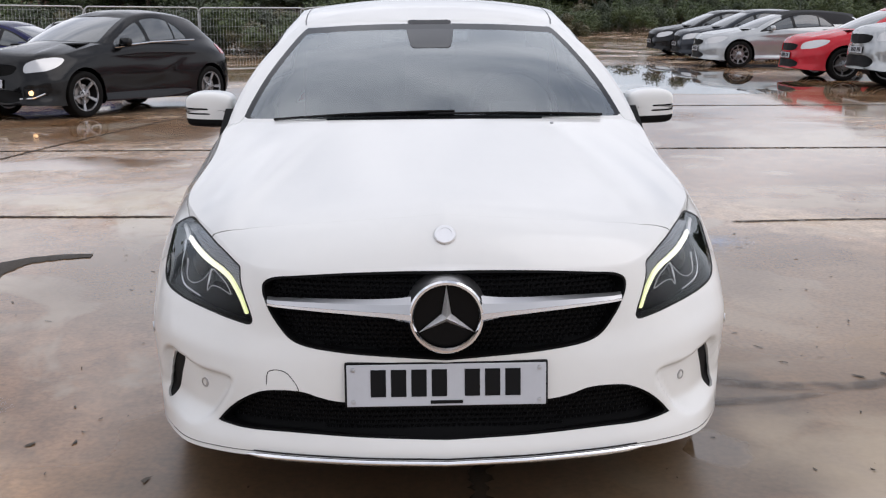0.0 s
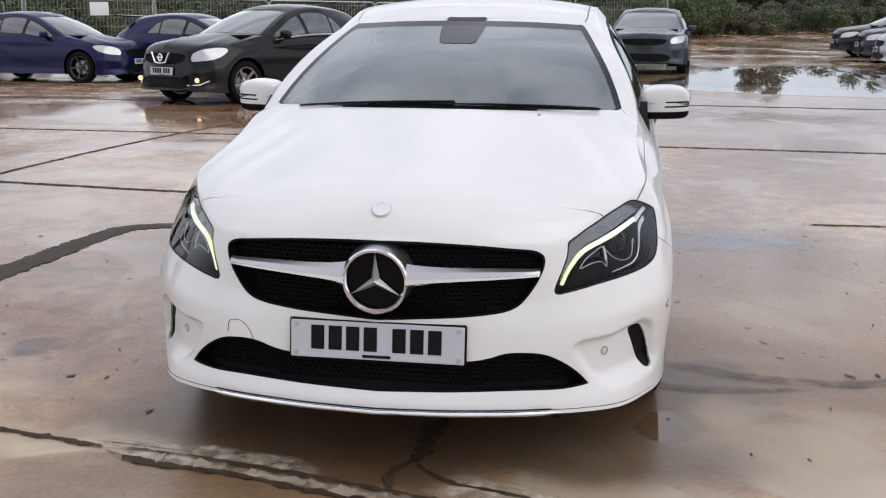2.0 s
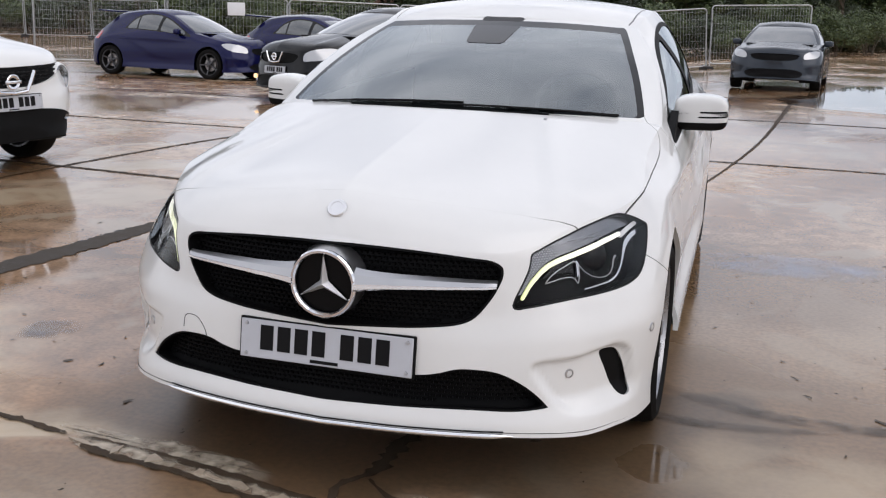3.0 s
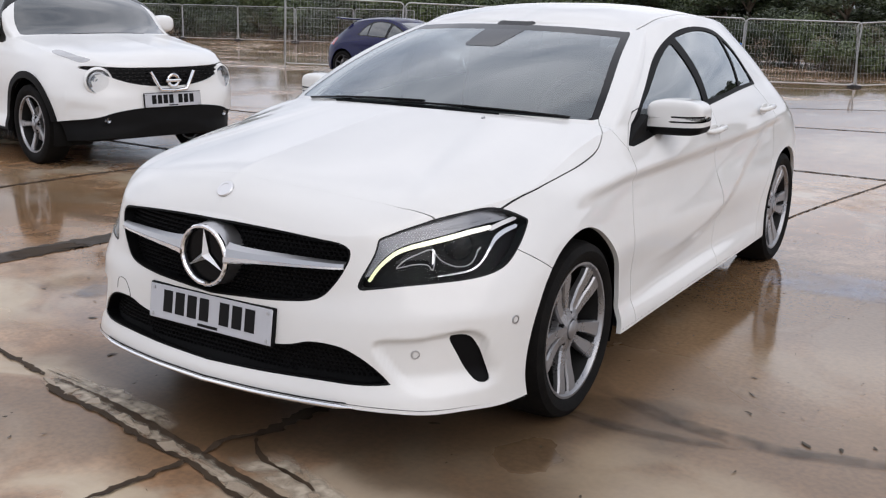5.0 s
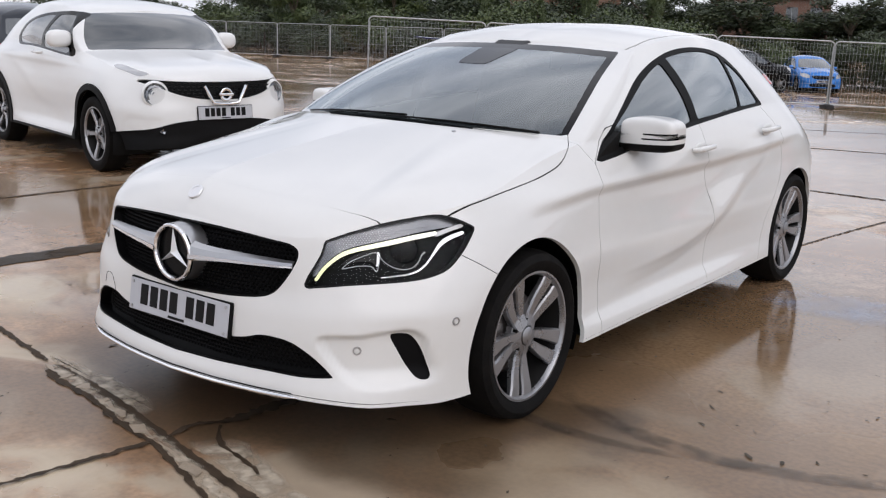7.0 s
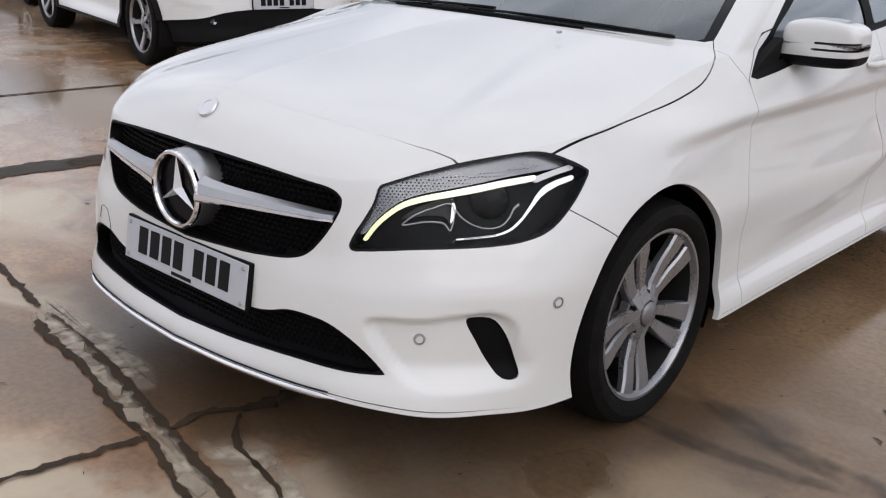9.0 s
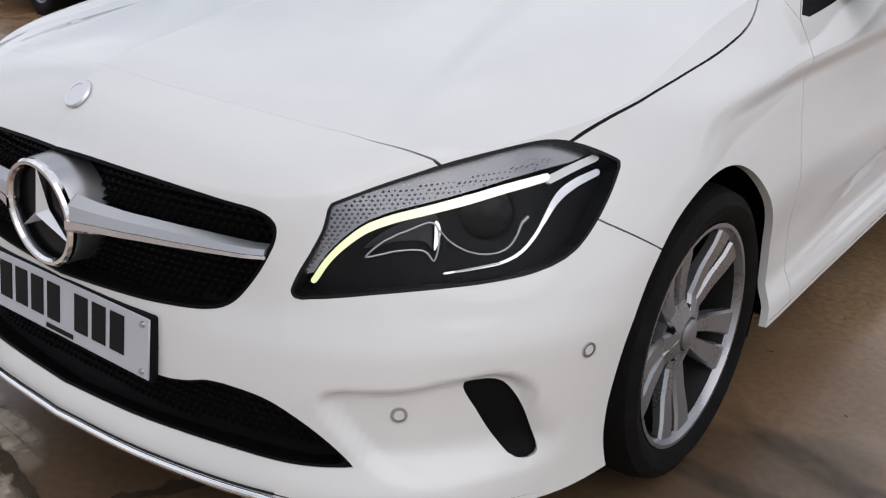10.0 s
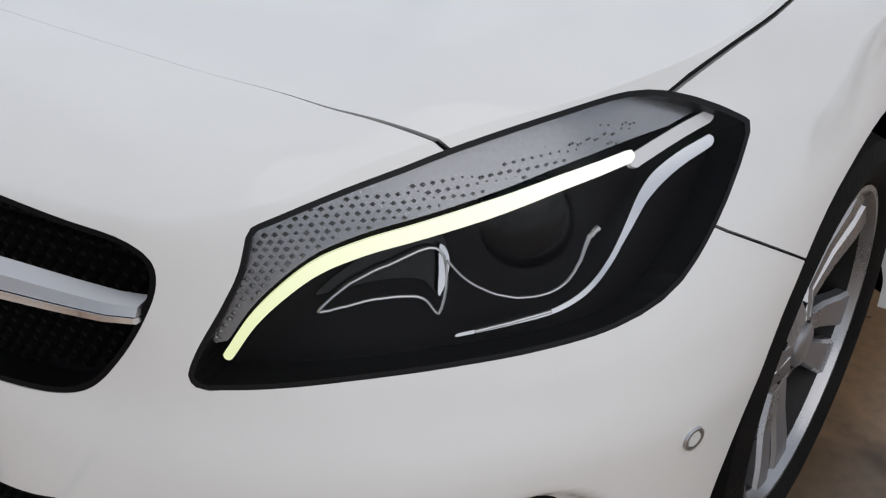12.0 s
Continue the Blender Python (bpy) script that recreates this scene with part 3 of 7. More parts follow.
    water = ramp(noise_at(0.3, 5, 0.8, (0.8, 1.1, 1), (12.4, 5.2, 0)), [(0.43, grey(0)), (0.53, grey(1))])
    dry = hollow([(-5.7, 3.2, 2.0, 1.2), (-0.4, -0.7, 1.4, 0.45)], 0.4)
    water = mix("MULTIPLY", 1.0, water, mix("SUBTRACT", 1.0, (1, 1, 1, 1), dry))
    rough_dry = ramp(noise_at(2.6, 8, 0.5), [(0.3, grey(0.09)), (0.7, grey(0.34))])
    rough = mix("MIX", water, rough_dry, (0.09, 0.09, 0.09, 1))
    muddy = hollow([(0.3, 0.35, 1.9, 1.0), (1.35, 1.15, 1.1, 0.95)], 0.35)
    rough = mix("MIX", muddy, rough, (0.36, 0.36, 0.36, 1))
    water = mix("LIGHTEN", 1.0, water, pools)
    rough = mix("MIX", pools, rough, (0.06, 0.06, 0.06, 1))
    sheen = hollow([(1.45, 2.5, 0.7, 1.0)], 0.7)
    rough = mix("MIX", sheen, rough, (0.1, 0.1, 0.1, 1))
    l.new(rough, b.inputs["Roughness"])
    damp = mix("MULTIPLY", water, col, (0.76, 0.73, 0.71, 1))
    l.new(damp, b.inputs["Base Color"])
    b.inputs["Specular IOR Level"].default_value = 0.72
    bump, inv = n.new("ShaderNodeBump"), n.new("ShaderNodeMath")
    inv.operation = "MULTIPLY_ADD"
    inv.inputs[1].default_value, inv.inputs[2].default_value = -0.97, 1.0
    l.new(water, inv.inputs[0])
    st = n.new("ShaderNodeMath")
    st.operation = "MULTIPLY"
    st.inputs[1].default_value = 0.22
    l.new(inv.outputs[0], st.inputs[0])
    l.new(st.outputs[0], bump.inputs["Strength"])
    bump.inputs["Distance"].default_value = 0.006
    l.new(noise_at(24.0, 7), bump.inputs["Height"])
    l.new(bump.outputs[0], b.inputs["Normal"])
    return m


WET = yard_material()
TAR = material("dark_patch", (0.052, 0.042, 0.033), 0.65, spec=0.2, vary=0.3, scale=7, bump=0.8, bump_scale=80, rough_vary=0.2)
CHIP = material("pale_concrete", (0.34, 0.275, 0.205), 0.5, vary=0.3, scale=12, bump=0.6, bump_scale=60)
def soft_stain(name, colour, rough, alpha, scale=9.0):
    """A stain that thins out towards its rim and breaks up in the grain."""
    m = material(name, colour, rough, vary=0.3, scale=scale, rough_vary=0.1)
    n, l = m.node_tree.nodes, m.node_tree.links
    at, no, r, ml = [n.new("ShaderNode" + k) for k in ("Attribute", "TexNoise", "MapRange", "Math")]
    at.attribute_name = "inside"
    no.inputs["Scale"].default_value, no.inputs["Detail"].default_value = scale, 7
    r.inputs["From Min"].default_value, r.inputs["From Max"].default_value = 0.3, 0.62
    r.inputs["To Max"].default_value = alpha
    ml.operation = "MULTIPLY"
    co = n.new("ShaderNodeTexCoord")
    l.new(co.outputs["Object"], no.inputs["Vector"])
    l.new(no.outputs["Fac"], r.inputs[0])
    l.new(r.outputs[0], ml.inputs[0])
    l.new(at.outputs["Fac"], ml.inputs[1])
    l.new(ml.outputs[0], n["Principled BSDF"].inputs["Alpha"])
    return m


def ragged_dirt():
    """Wet soil in the joints, its edge frayed by the grain of the concrete."""
    m = material("wet_dirt", (0.05, 0.034, 0.022), 0.7, spec=0.12, vary=0.5, scale=14, bump=0.6, bump_scale=90, rough_vary=0.2, dirt=(0.075, 0.052, 0.034))
    n, l = m.node_tree.nodes, m.node_tree.links
    at, no, ad, r = [n.new("ShaderNode" + k) for k in ("Attribute", "TexNoise", "Math", "MapRange")]
    at.attribute_name = "inside"
    no.inputs["Scale"].default_value, no.inputs["Detail"].default_value, no.inputs["Roughness"].default_value = 26.0, 9, 0.68
    ad.operation = "MULTIPLY_ADD"
    ad.inputs[1].default_value = 1.6
    r.inputs["From Min"].default_value, r.inputs["From Max"].default_value = 1.05, 1.36
    co = n.new("ShaderNodeTexCoord")
    l.new(co.outputs["Object"], no.inputs["Vector"])
    l.new(no.outputs["Fac"], ad.inputs[0])
    l.new(at.outputs["Fac"], ad.inputs[2])
    l.new(ad.outputs[0], r.inputs[0])
    l.new(r.outputs[0], n["Principled BSDF"].inputs["Alpha"])
    return m


DIRT = ragged_dirt()
TRACK = soft_stain("tyre_mark", (0.065, 0.05, 0.037), 0.35, 0.62)
PALE = soft_stain("pale_worn_concrete", (0.47, 0.4, 0.31), 0.45, 0.9, 12)
OIL = soft_stain("oily_stain", (0.13, 0.13, 0.15), 0.2, 0.5, 8)
BLUE_FILM = soft_stain("pale_blue_film", (0.34, 0.46, 0.68), 0.12, 0.3, 3)
WATER = sheet_glass("standing_water", (0.86, 0.83, 0.8), base=0.025, rough=0.015, power=3.6)
LEAF_DEBRIS = material("dead_leaf", (0.05, 0.035, 0.02), 0.6, vary=0.4, scale=30)


def yard():
    xs = np.concatenate([np.linspace(-400, -60, 10), np.linspace(-50, 50, 84), np.linspace(60, 400, 10)])
    ys = np.concatenate([np.linspace(-200, -20, 8), np.linspace(-16, 64, 110), np.linspace(70, 600, 16)])
    me = bpy.data.meshes.new("ground")
    n = len(xs)
    me.from_pydata([(x, y, ground_z(x, y)) for y in ys for x in xs], [], [(j * n + i, j * n + i + 1, (j + 1) * n + i + 1, (j + 1) * n + i) for j in range(len(ys) - 1) for i in range(n - 1)])
    me.polygons.foreach_set("use_smooth", [True] * len(me.polygons))
    me.normals_split_custom_set_from_vertices([(0, 0, 1)] * len(me.vertices))  # the water film lies level
    me.materials.append(WET)
    tagged(new("ground", me), "wet worn concrete yard with puddles and stains", "ground", kind="structure")


def strip(name, line, width, mat, label, rag=0.35, lift=0.004, step=0.03, category="crack", seed=1, taper=30):
    """A ragged band laid on the ground along a line."""
    rnd = random.Random(seed)
    p = rounded(line, 12, False)
    d = np.concatenate([[0], np.cumsum(np.hypot(*np.diff(p, axis=0).T))])
    k = max(int(d[-1] / step), 2)
    t = np.linspace(0, d[-1], k)
    x, y = np.interp(t, d, p[:, 0]), np.interp(t, d, p[:, 1])
    tx, ty = np.gradient(x), np.gradient(y)
    ln = np.hypot(tx, ty)
    w = np.interp(t / d[-1], np.linspace(0, 1, len(width)), width) if isinstance(width, (list, tuple)) else np.full(k, width)
    v, f, inside = [], [], []
    for i in range(k):
        nx, ny = -ty[i] / ln[i], tx[i] / ln[i]
        end = min(1.0, taper * i / k, taper * (k - 1 - i) / k)
        for s in (1, 0.4, -0.4, -1):
            q = w[i] / 2 * (1 + rag * rnd.uniform(-1, 1))
            X, Y = x[i] + nx * q * s, y[i] + ny * q * s
            v.append((X, Y, ground_z(X, Y) + lift))
            inside.append(end if abs(s) < 0.5 else 0.0)
        if i:
            f += [(4 * i - 4 + c, 4 * i - 3 + c, 4 * i + 1 + c, 4 * i + c) for c in range(3)]
    me = bpy.data.meshes.new(name)
    me.from_pydata(v, [], f)
    me.attributes.new("inside", "FLOAT", "POINT").data.foreach_set("value", inside)
    me.materials.append(mat)
    return tagged(new(name, me), label, category, kind="structure")


def patch(name, line, mat, label, lift=0.004, category="puddle", rag=0.03, seed=3, n=7):
    """A flat ragged patch on the ground."""
    rnd = random.Random(seed)
    p = rounded(line, n)
    if (p[:, 0] * np.roll(p[:, 1], -1) - p[:, 1] * np.roll(p[:, 0], -1)).sum() < 0:
        p = p[::-1]
    size = np.ptp(p, axis=0).max()
    p = p + np.array([[rnd.gauss(0, 1), rnd.gauss(0, 1)] for _ in p]) * rag * size * 0.4
    c = p.mean(0)
    v = [(c[0], c[1], ground_z(*c) + lift)]
    k = len(p)
    for r in (0.65, 1.0):
        v += [(*(c + (q - c) * r), ground_z(*(c + (q - c) * r)) + lift) for q in p]
    f = [(0, 1 + i, 1 + (i + 1) % k) for i in range(k)] + [(1 + i, 1 + k + i, 1 + k + (i + 1) % k, 1 + (i + 1) % k) for i in range(k)]
    me = bpy.data.meshes.new(name)
    me.from_pydata(v, [], f)
    me.attributes.new("inside", "FLOAT", "POINT").data.foreach_set("value", [1.0] * (k + 1) + [0.0] * k)
    me.polygons.foreach_set("use_smooth", [True] * len(me.polygons))
    me.normals_split_custom_set_from_vertices([(0, 0, 1)] * len(me.vertices))
    me.materials.append(mat)
    return tagged(new(name, me), label, category, kind="structure")


yard()
# ---- building helpers ----
def link(name, skin, mat, parent=None, label="", mats=()):
    """A sheet as one smooth mesh object."""
    me = bpy.data.meshes.new(name)
    me.from_pydata([tuple(p) for p in skin.v[:, :3]], [], skin.f)
    me.polygons.foreach_set("use_smooth", [True] * len(me.polygons))
    me.normals_split_custom_set_from_vertices([tuple(n) for n in skin.v[:, 3:6]])
    me.materials.append(mat)
    ob = new(name, me)
    ob.parent = parent
    return tagged(ob, label)


def part(name, bm, mat, parent=None, label="", smooth=40):
    """A bmesh as one mesh object under a thing or a part."""
    me = bpy.data.meshes.new(name)
    bm.normal_update()
    for f in bm.faces:
        f.smooth = smooth > 0
    for e in bm.edges:
        if len(e.link_faces) == 2 and e.calc_face_angle(0) > radians(smooth):
            e.smooth = False
    bm.to_mesh(me)
    bm.free()
    for m in (mat if isinstance(mat, (list, tuple)) else [mat]):
        me.materials.append(m)
    ob = new(name, me)
    ob.parent = parent
    return tagged(ob, label)


def box(sx, sy, sz, m=None, bevel=0.0, seg=2):
    bm = bmesh.new()
    bmesh.ops.create_cube(bm, size=1, matrix=Matrix.Diagonal((sx, sy, sz, 1)))
    if bevel:
        bmesh.ops.bevel(bm, geom=bm.edges[:], offset=bevel, segments=seg, affect="EDGES", profile=0.6)
    if m is not None:
        bmesh.ops.transform(bm, matrix=m, verts=bm.verts[:])
    return bm


def lathe(profile, seg=64, axis="X", closed=False):
    """Points (r, along) turned round an axis."""
    bm = bmesh.new()
    rings = []
    for i in range(seg):
        a = 2 * math.pi * i / seg
        c, s = math.cos(a), math.sin(a)
        rings.append([bm.verts.new((al, r * c, r * s) if axis == "X" else (r * c, al, r * s) if axis == "Y" else (r * c, r * s, al)) for r, al in profile])
    n = len(profile)
    for i in range(seg):
        p, q = rings[i], rings[(i + 1) % seg]
        for k in range(n if closed else n - 1):
            k2 = (k + 1) % n
            bm.faces.new((p[k], p[k2], q[k2], q[k]))
    bmesh.ops.remove_doubles(bm, verts=bm.verts[:], dist=1e-5)
    bmesh.ops.recalc_face_normals(bm, faces=bm.faces[:])
    return bm


def tube(points, radius, seg=8, ends=True, closed=False):
    """A round bar along a line; radius may be one number or one for each point."""
    p = [Vector(q) for q in points]
    rs = radius if isinstance(radius, (list, tuple)) else [radius] * len(p)
    bm = bmesh.new()
    rings = []
    n = len(p)
    for i, q in enumerate(p):
        if closed:
            d = (p[(i + 1) % n] - p[i - 1]).normalized()
        else:
            d = (p[min(i + 1, n - 1)] - p[max(i - 1, 0)]).normalized()
        u = d.cross(Vector((0, 0, 1)))
        u = u.normalized() if u.length > 1e-3 else Vector((1, 0, 0))
        v = d.cross(u)
        rings.append([bm.verts.new(q + (u * math.cos(2 * math.pi * k / seg) + v * math.sin(2 * math.pi * k / seg)) * rs[i]) for k in range(seg)])
    for i in range(n if closed else n - 1):
        for k in range(seg):
            bm.faces.new((rings[i][k], rings[i][(k + 1) % seg], rings[(i + 1) % n][(k + 1) % seg], rings[(i + 1) % n][k]))
    if ends and not closed:
        bm.faces.new(rings[0][::-1])
        bm.faces.new(rings[-1])
    bmesh.ops.recalc_face_normals(bm, faces=bm.faces[:])
    return bm


def prism(outline, depth, m=None, bevel=0.0):
    """A flat outline (x, z) with thickness along y."""
    bm = bmesh.new()
    a = [bm.verts.new((x, 0, z)) for x, z in outline]
    b = [bm.verts.new((x, depth, z)) for x, z in outline]
    bm.faces.new(a)
    bm.faces.new(b[::-1])
    n = len(a)
    for i in range(n):
        bm.faces.new((a[i], b[i], b[(i + 1) % n], a[(i + 1) % n]))
    bmesh.ops.recalc_face_normals(bm, faces=bm.faces[:])
    if bevel:
        bmesh.ops.bevel(bm, geom=bm.edges[:], offset=bevel, segments=2, affect="EDGES", profile=0.6)
    if m is not None:
        bmesh.ops.transform(bm, matrix=m, verts=bm.verts[:])
    return bm


def blob(centre, size, power=3.0, nu=40, nv=24):
    """A rounded block (superellipsoid) as a sheet with normals."""
    u = np.linspace(0, 2 * math.pi, nu + 1)[:-1]
    v = np.linspace(-math.pi / 2, math.pi / 2, nv + 1)
    sg = lambda t: np.sign(t) * np.abs(t) ** (2 / power)
    lev = np.unique(np.round(np.concatenate([sg(np.sin(v)), np.linspace(-1, 1, nv + 1)]), 5))
    wide = np.maximum(1 - np.abs(lev) ** power, 0) ** (1 / power)
    pts = np.zeros((len(lev), nu + 1, 3))
    for j in range(nu + 1):
        a = u[j % nu]
        pts[:, j, 0] = wide * sg(np.cos(a))
        pts[:, j, 1] = wide * sg(np.sin(a))
        pts[:, j, 2] = lev
    pts = pts * np.array(size) + np.array(centre)
    return joined([pts])


# fields to cut sheets with: negative inside
def in_front(line):
    return lambda v: np.where((v[:, 1] < 1.0) & (v[:, 0] > -0.01), distance(v[:, 0], v[:, 2], line), 1.0)


def in_corner(line):
    return lambda v: np.where(v[:, 1] < 1.0, distance((v[:, 0] + v[:, 1]) * 0.7071, v[:, 2], line), 1.0)


def in_side(line):
    return lambda v: np.where(v[:, 0] > 0.45, distance(v[:, 1], v[:, 2], line), 1.0)


def in_plan(line):
    return lambda v: distance(v[:, 0], v[:, 1], line)


def round_hole(y, z, r):
    return lambda v: np.where(v[:, 0] > 0.5, np.hypot(v[:, 1] - y, v[:, 2] - z) - r, 1.0)


def ribbon(field, half):
    return lambda v: np.abs(field(v)) - half


def split_line(skin, field, gap=0.0016):
    """Both sides of a line on a sheet, with a gap between them, and the strip that lies under the gap."""
    half = gap if callable(gap) else (lambda v: gap)
    a, rest = skin.cut(lambda v: field(v) + half(v))
    strip_, b = rest.cut(lambda v: field(v) - half(v))
    under = skin.cut(ribbon(field, 0.009))[0].offset(-0.009)
    return a, b, under


def pieces_of(skin, least=6):
    """The unconnected pieces of a sheet, without crumbs."""
    up = list(range(len(skin.v)))

    def root(i):
        while up[i] != i:
            up[i] = up[up[i]]
            i = up[i]
        return i
    for f in skin.f:
        for i in f[1:]:
            up[root(i)] = root(f[0])
    groups = {}
    for f in skin.f:
        groups.setdefault(root(f[0]), []).append(f)
    return [Skin(skin.v, g).tidy() for g in groups.values() if len(g) >= least]


# ---- the white hatchback ----
HEADLAMP = rounded([(0.427, 0.582), (0.436, 0.5745), (0.46, 0.577), (0.558, 0.588), (0.658, 0.593), (0.737, 0.597), (0.82, 0.607), (0.881, 0.626), (0.927, 0.664), (0.957, 0.7), (0.983, 0.742),
                    (0.983, 0.742), (0.955, 0.757), (0.907, 0.776), (0.867, 0.786), (0.824, 0.788), (0.678, 0.772), (0.617, 0.759), (0.549, 0.741), (0.49, 0.722), (0.49, 0.722), (0.485, 0.703),
                    (0.479, 0.684), (0.462, 0.653), (0.435, 0.607)], 6)
GRILLE = rounded([(-0.1, 0.732), (-0.1, 0.732), (0.1, 0.7315), (0.25, 0.726), (0.39, 0.714), (0.455, 0.705), (0.478, 0.69), (0.482, 0.668), (0.47, 0.63), (0.446, 0.588), (0.412, 0.548), (0.375, 0.531),
                  (0.28, 0.517), (0.146, 0.507), (0, 0.497), (-0.1, 0.497), (-0.1, 0.497)], 6)
INTAKE = rounded([(-0.1, 0.385), (-0.1, 0.385), (0.27, 0.385), (0.33, 0.396), (0.375, 0.41), (0.43, 0.413), (0.49, 0.405), (0.543, 0.378), (0.585, 0.343), (0.622, 0.3), (0.622, 0.3), (0.55, 0.296),
                  (0.42, 0.298), (0.2, 0.291), (0, 0.285), (-0.1, 0.285), (-0.1, 0.285)], 6)
VENT = rounded([(0.694, 0.434), (0.718, 0.438), (0.757, 0.431), (0.788, 0.393), (0.814, 0.33), (0.826, 0.286), (0.815, 0.28), (0.782, 0.287), (0.752, 0.32), (0.72, 0.376)], 6)
BONNET = rounded([(-0.2, 0.15), (-0.2, 0.15), (0, 0.15), (0.2, 0.163), (0.404, 0.2), (0.51, 0.234), (0.567, 0.255), (0.605, 0.272), (0.64, 0.293), (0.664, 0.309), (0.664, 0.309), (0.735, 0.455), (0.752, 0.515),
                  (0.77, 0.58), (0.782, 0.66), (0.786, 0.78), (0.786, 0.89), (0.789, 1.04), (0.788, 1.12), (0.78, 1.175), (0.762, 1.23), (0.712, 1.31), (0.712, 1.31), (0.6, 1.44), (-0.2, 1.44), (-0.2, 1.44)], 6)
BUMPER = np.array([(-0.3, 0), (0.64, 0), (0.64, 0.575), (0.493, 0.664), (0.47, 0.7), (0.33, 0.95), (-0.3, 0.95)])
DLO = rounded([(1.335, 0.88), (1.335, 0.88), (1.42, 0.935), (1.52, 0.985), (1.673, 1.07), (1.915, 1.183), (2.198, 1.27), (2.42, 1.303), (2.66, 1.305), (2.87, 1.275), (3.03, 1.195), (3.16, 1.085),
               (3.255, 1.01), (3.255, 1.01), (2.926, 1.003), (2.5, 0.985), (2.059, 0.958), (1.7, 0.92), (1.5, 0.895)], 5)
PANES = [rounded([(1.53, 0.925), (1.53, 0.925), (1.56, 0.985), (1.7, 1.06), (1.93, 1.165), (2.1, 1.225), (2.16, 1.24), (2.16, 1.24), (2.215, 0.99), (2.215, 0.99), (1.9, 0.955)], 5),
         rounded([(2.285, 0.995), (2.285, 0.995), (2.235, 1.264), (2.235, 1.264), (2.45, 1.287), (2.66, 1.288), (2.83, 1.262), (2.83, 1.262), (2.87, 1.02), (2.87, 1.02), (2.6, 1.007)], 5),
         rounded([(2.9, 1.02), (2.9, 1.02), (2.865, 1.25), (2.865, 1.25), (3.01, 1.183), (3.13, 1.085), (3.19, 1.025), (3.19, 1.025)], 5)]
FRONT_DOOR = np.array([(1.345, 0.15), (1.342, 0.325), (1.322, 0.47), (1.315, 0.616), (1.329, 0.777), (1.336, 0.885), (1.5, 1.0), (2.2, 1.1), (2.275, 1.1), (2.29, 0.9), (2.33, 0.725), (2.393, 0.572), (2.39, 0.4), (2.377, 0.15)])
REAR_DOOR = rounded([(2.275, 1.1), (2.275, 1.1), (2.29, 0.9), (2.33, 0.725), (2.393, 0.572), (2.39, 0.4), (2.377, 0.15), (2.377, 0.15), (3.03, 0.15), (3.03, 0.15), (3.1, 0.42), (3.19, 0.53), (3.3, 0.66),
                     (3.315, 0.76), (3.27, 0.9), (3.2, 1.0), (3.1, 1.1), (3.1, 1.1)], 4)
WING = np.array([(0.4, 0.1), (1.36, 0.1), (1.343, 0.325), (1.322, 0.47), (1.315, 0.616), (1.329, 0.777), (1.336, 0.878), (1.285, 0.965), (1.2, 1.02), (0.4, 1.1)])
SCREEN_EDGE = rounded([(-0.1, 0.9), (-0.1, 0.9), (0.725, 0.9), (0.725, 0.9), (0.706, 0.985), (0.657, 1.1), (0.595, 1.2), (0.545, 1.268), (0.528, 1.284), (0.5, 1.286), (0.3, 1.298), (0, 1.304), (-0.1, 1.304), (-0.1, 1.304)], 5)
ARCHES = [(0.85, 0.312, 0.36), (3.545, 0.305, 0.352)]
HUBS = [(0.876, 0.307), (3.575, 0.307)]


def behind_cowl(line, by=0.0):
    return lambda v: np.maximum(np.where((v[:, 1] > 1.0) & (v[:, 1] < 2.4) & (v[:, 0] > -0.01), distance(v[:, 0], v[:, 2], line) + by, 1.0),
                                1.07 + 0.265 * (np.abs(v[:, 0]) / 0.74) ** 2.2 - v[:, 1])


def in_tail(line):
    return lambda v: np.where(v[:, 1] > 3.55, distance(v[:, 0], v[:, 2], line), 1.0)


def pair(name, skin, mat, parent, label="", depth=0.018):
    a = link(name, skin.lipped(depth) if depth else skin, mat, parent, label)
    m = skin.mirrored()
    b = link(name, m.lipped(depth) if depth else m, mat, parent, label)
    return a, b


def pads(backing, sx, sz, w, h, deep, clip, mid=0.0):
    """Rows of small raised blocks over a backing sheet, each row set off by half a step."""
    v, f = [], []
    pos = backing.v
    x0, x1, z0, z1 = pos[:, 0].min(), pos[:, 0].max(), pos[:, 2].min(), pos[:, 2].max()
    row = 0
    z = z0
    while z < z1:
        x = x0 + (sx / 2 if row % 2 else 0)
        xs = np.arange(x, x1, sx)
        ok = distance(np.abs(xs), np.full(len(xs), z), clip) < -0.7 * h
        for x in xs[ok]:
            i = np.argmin((pos[:, 0] - x) ** 2 + (pos[:, 2] - z) ** 2)
            y = pos[i, 1]
            k = len(v)
            for a, b, c in ((1, 1, 0), (-1, 1, 0), (-1, -1, 0), (1, -1, 0), (0.55, 0.5, 1), (-0.55, 0.5, 1), (-0.55, -0.5, 1), (0.55, -0.5, 1)):
                v.append((x + a * w / 2, y - c * deep, z + b * h / 2))
            f += [(k + 4, k + 7, k + 6, k + 5)] + [(k + i_, k + 4 + i_, k + 4 + (i_ + 1) % 4, k + (i_ + 1) % 4) for i_ in range(4)]
        z += sz
        row += 1
    bm = bmesh.new()
    vs = [bm.verts.new(p) for p in v]
    for q in f:
        bm.faces.new([vs[i] for i in q])
    return bm


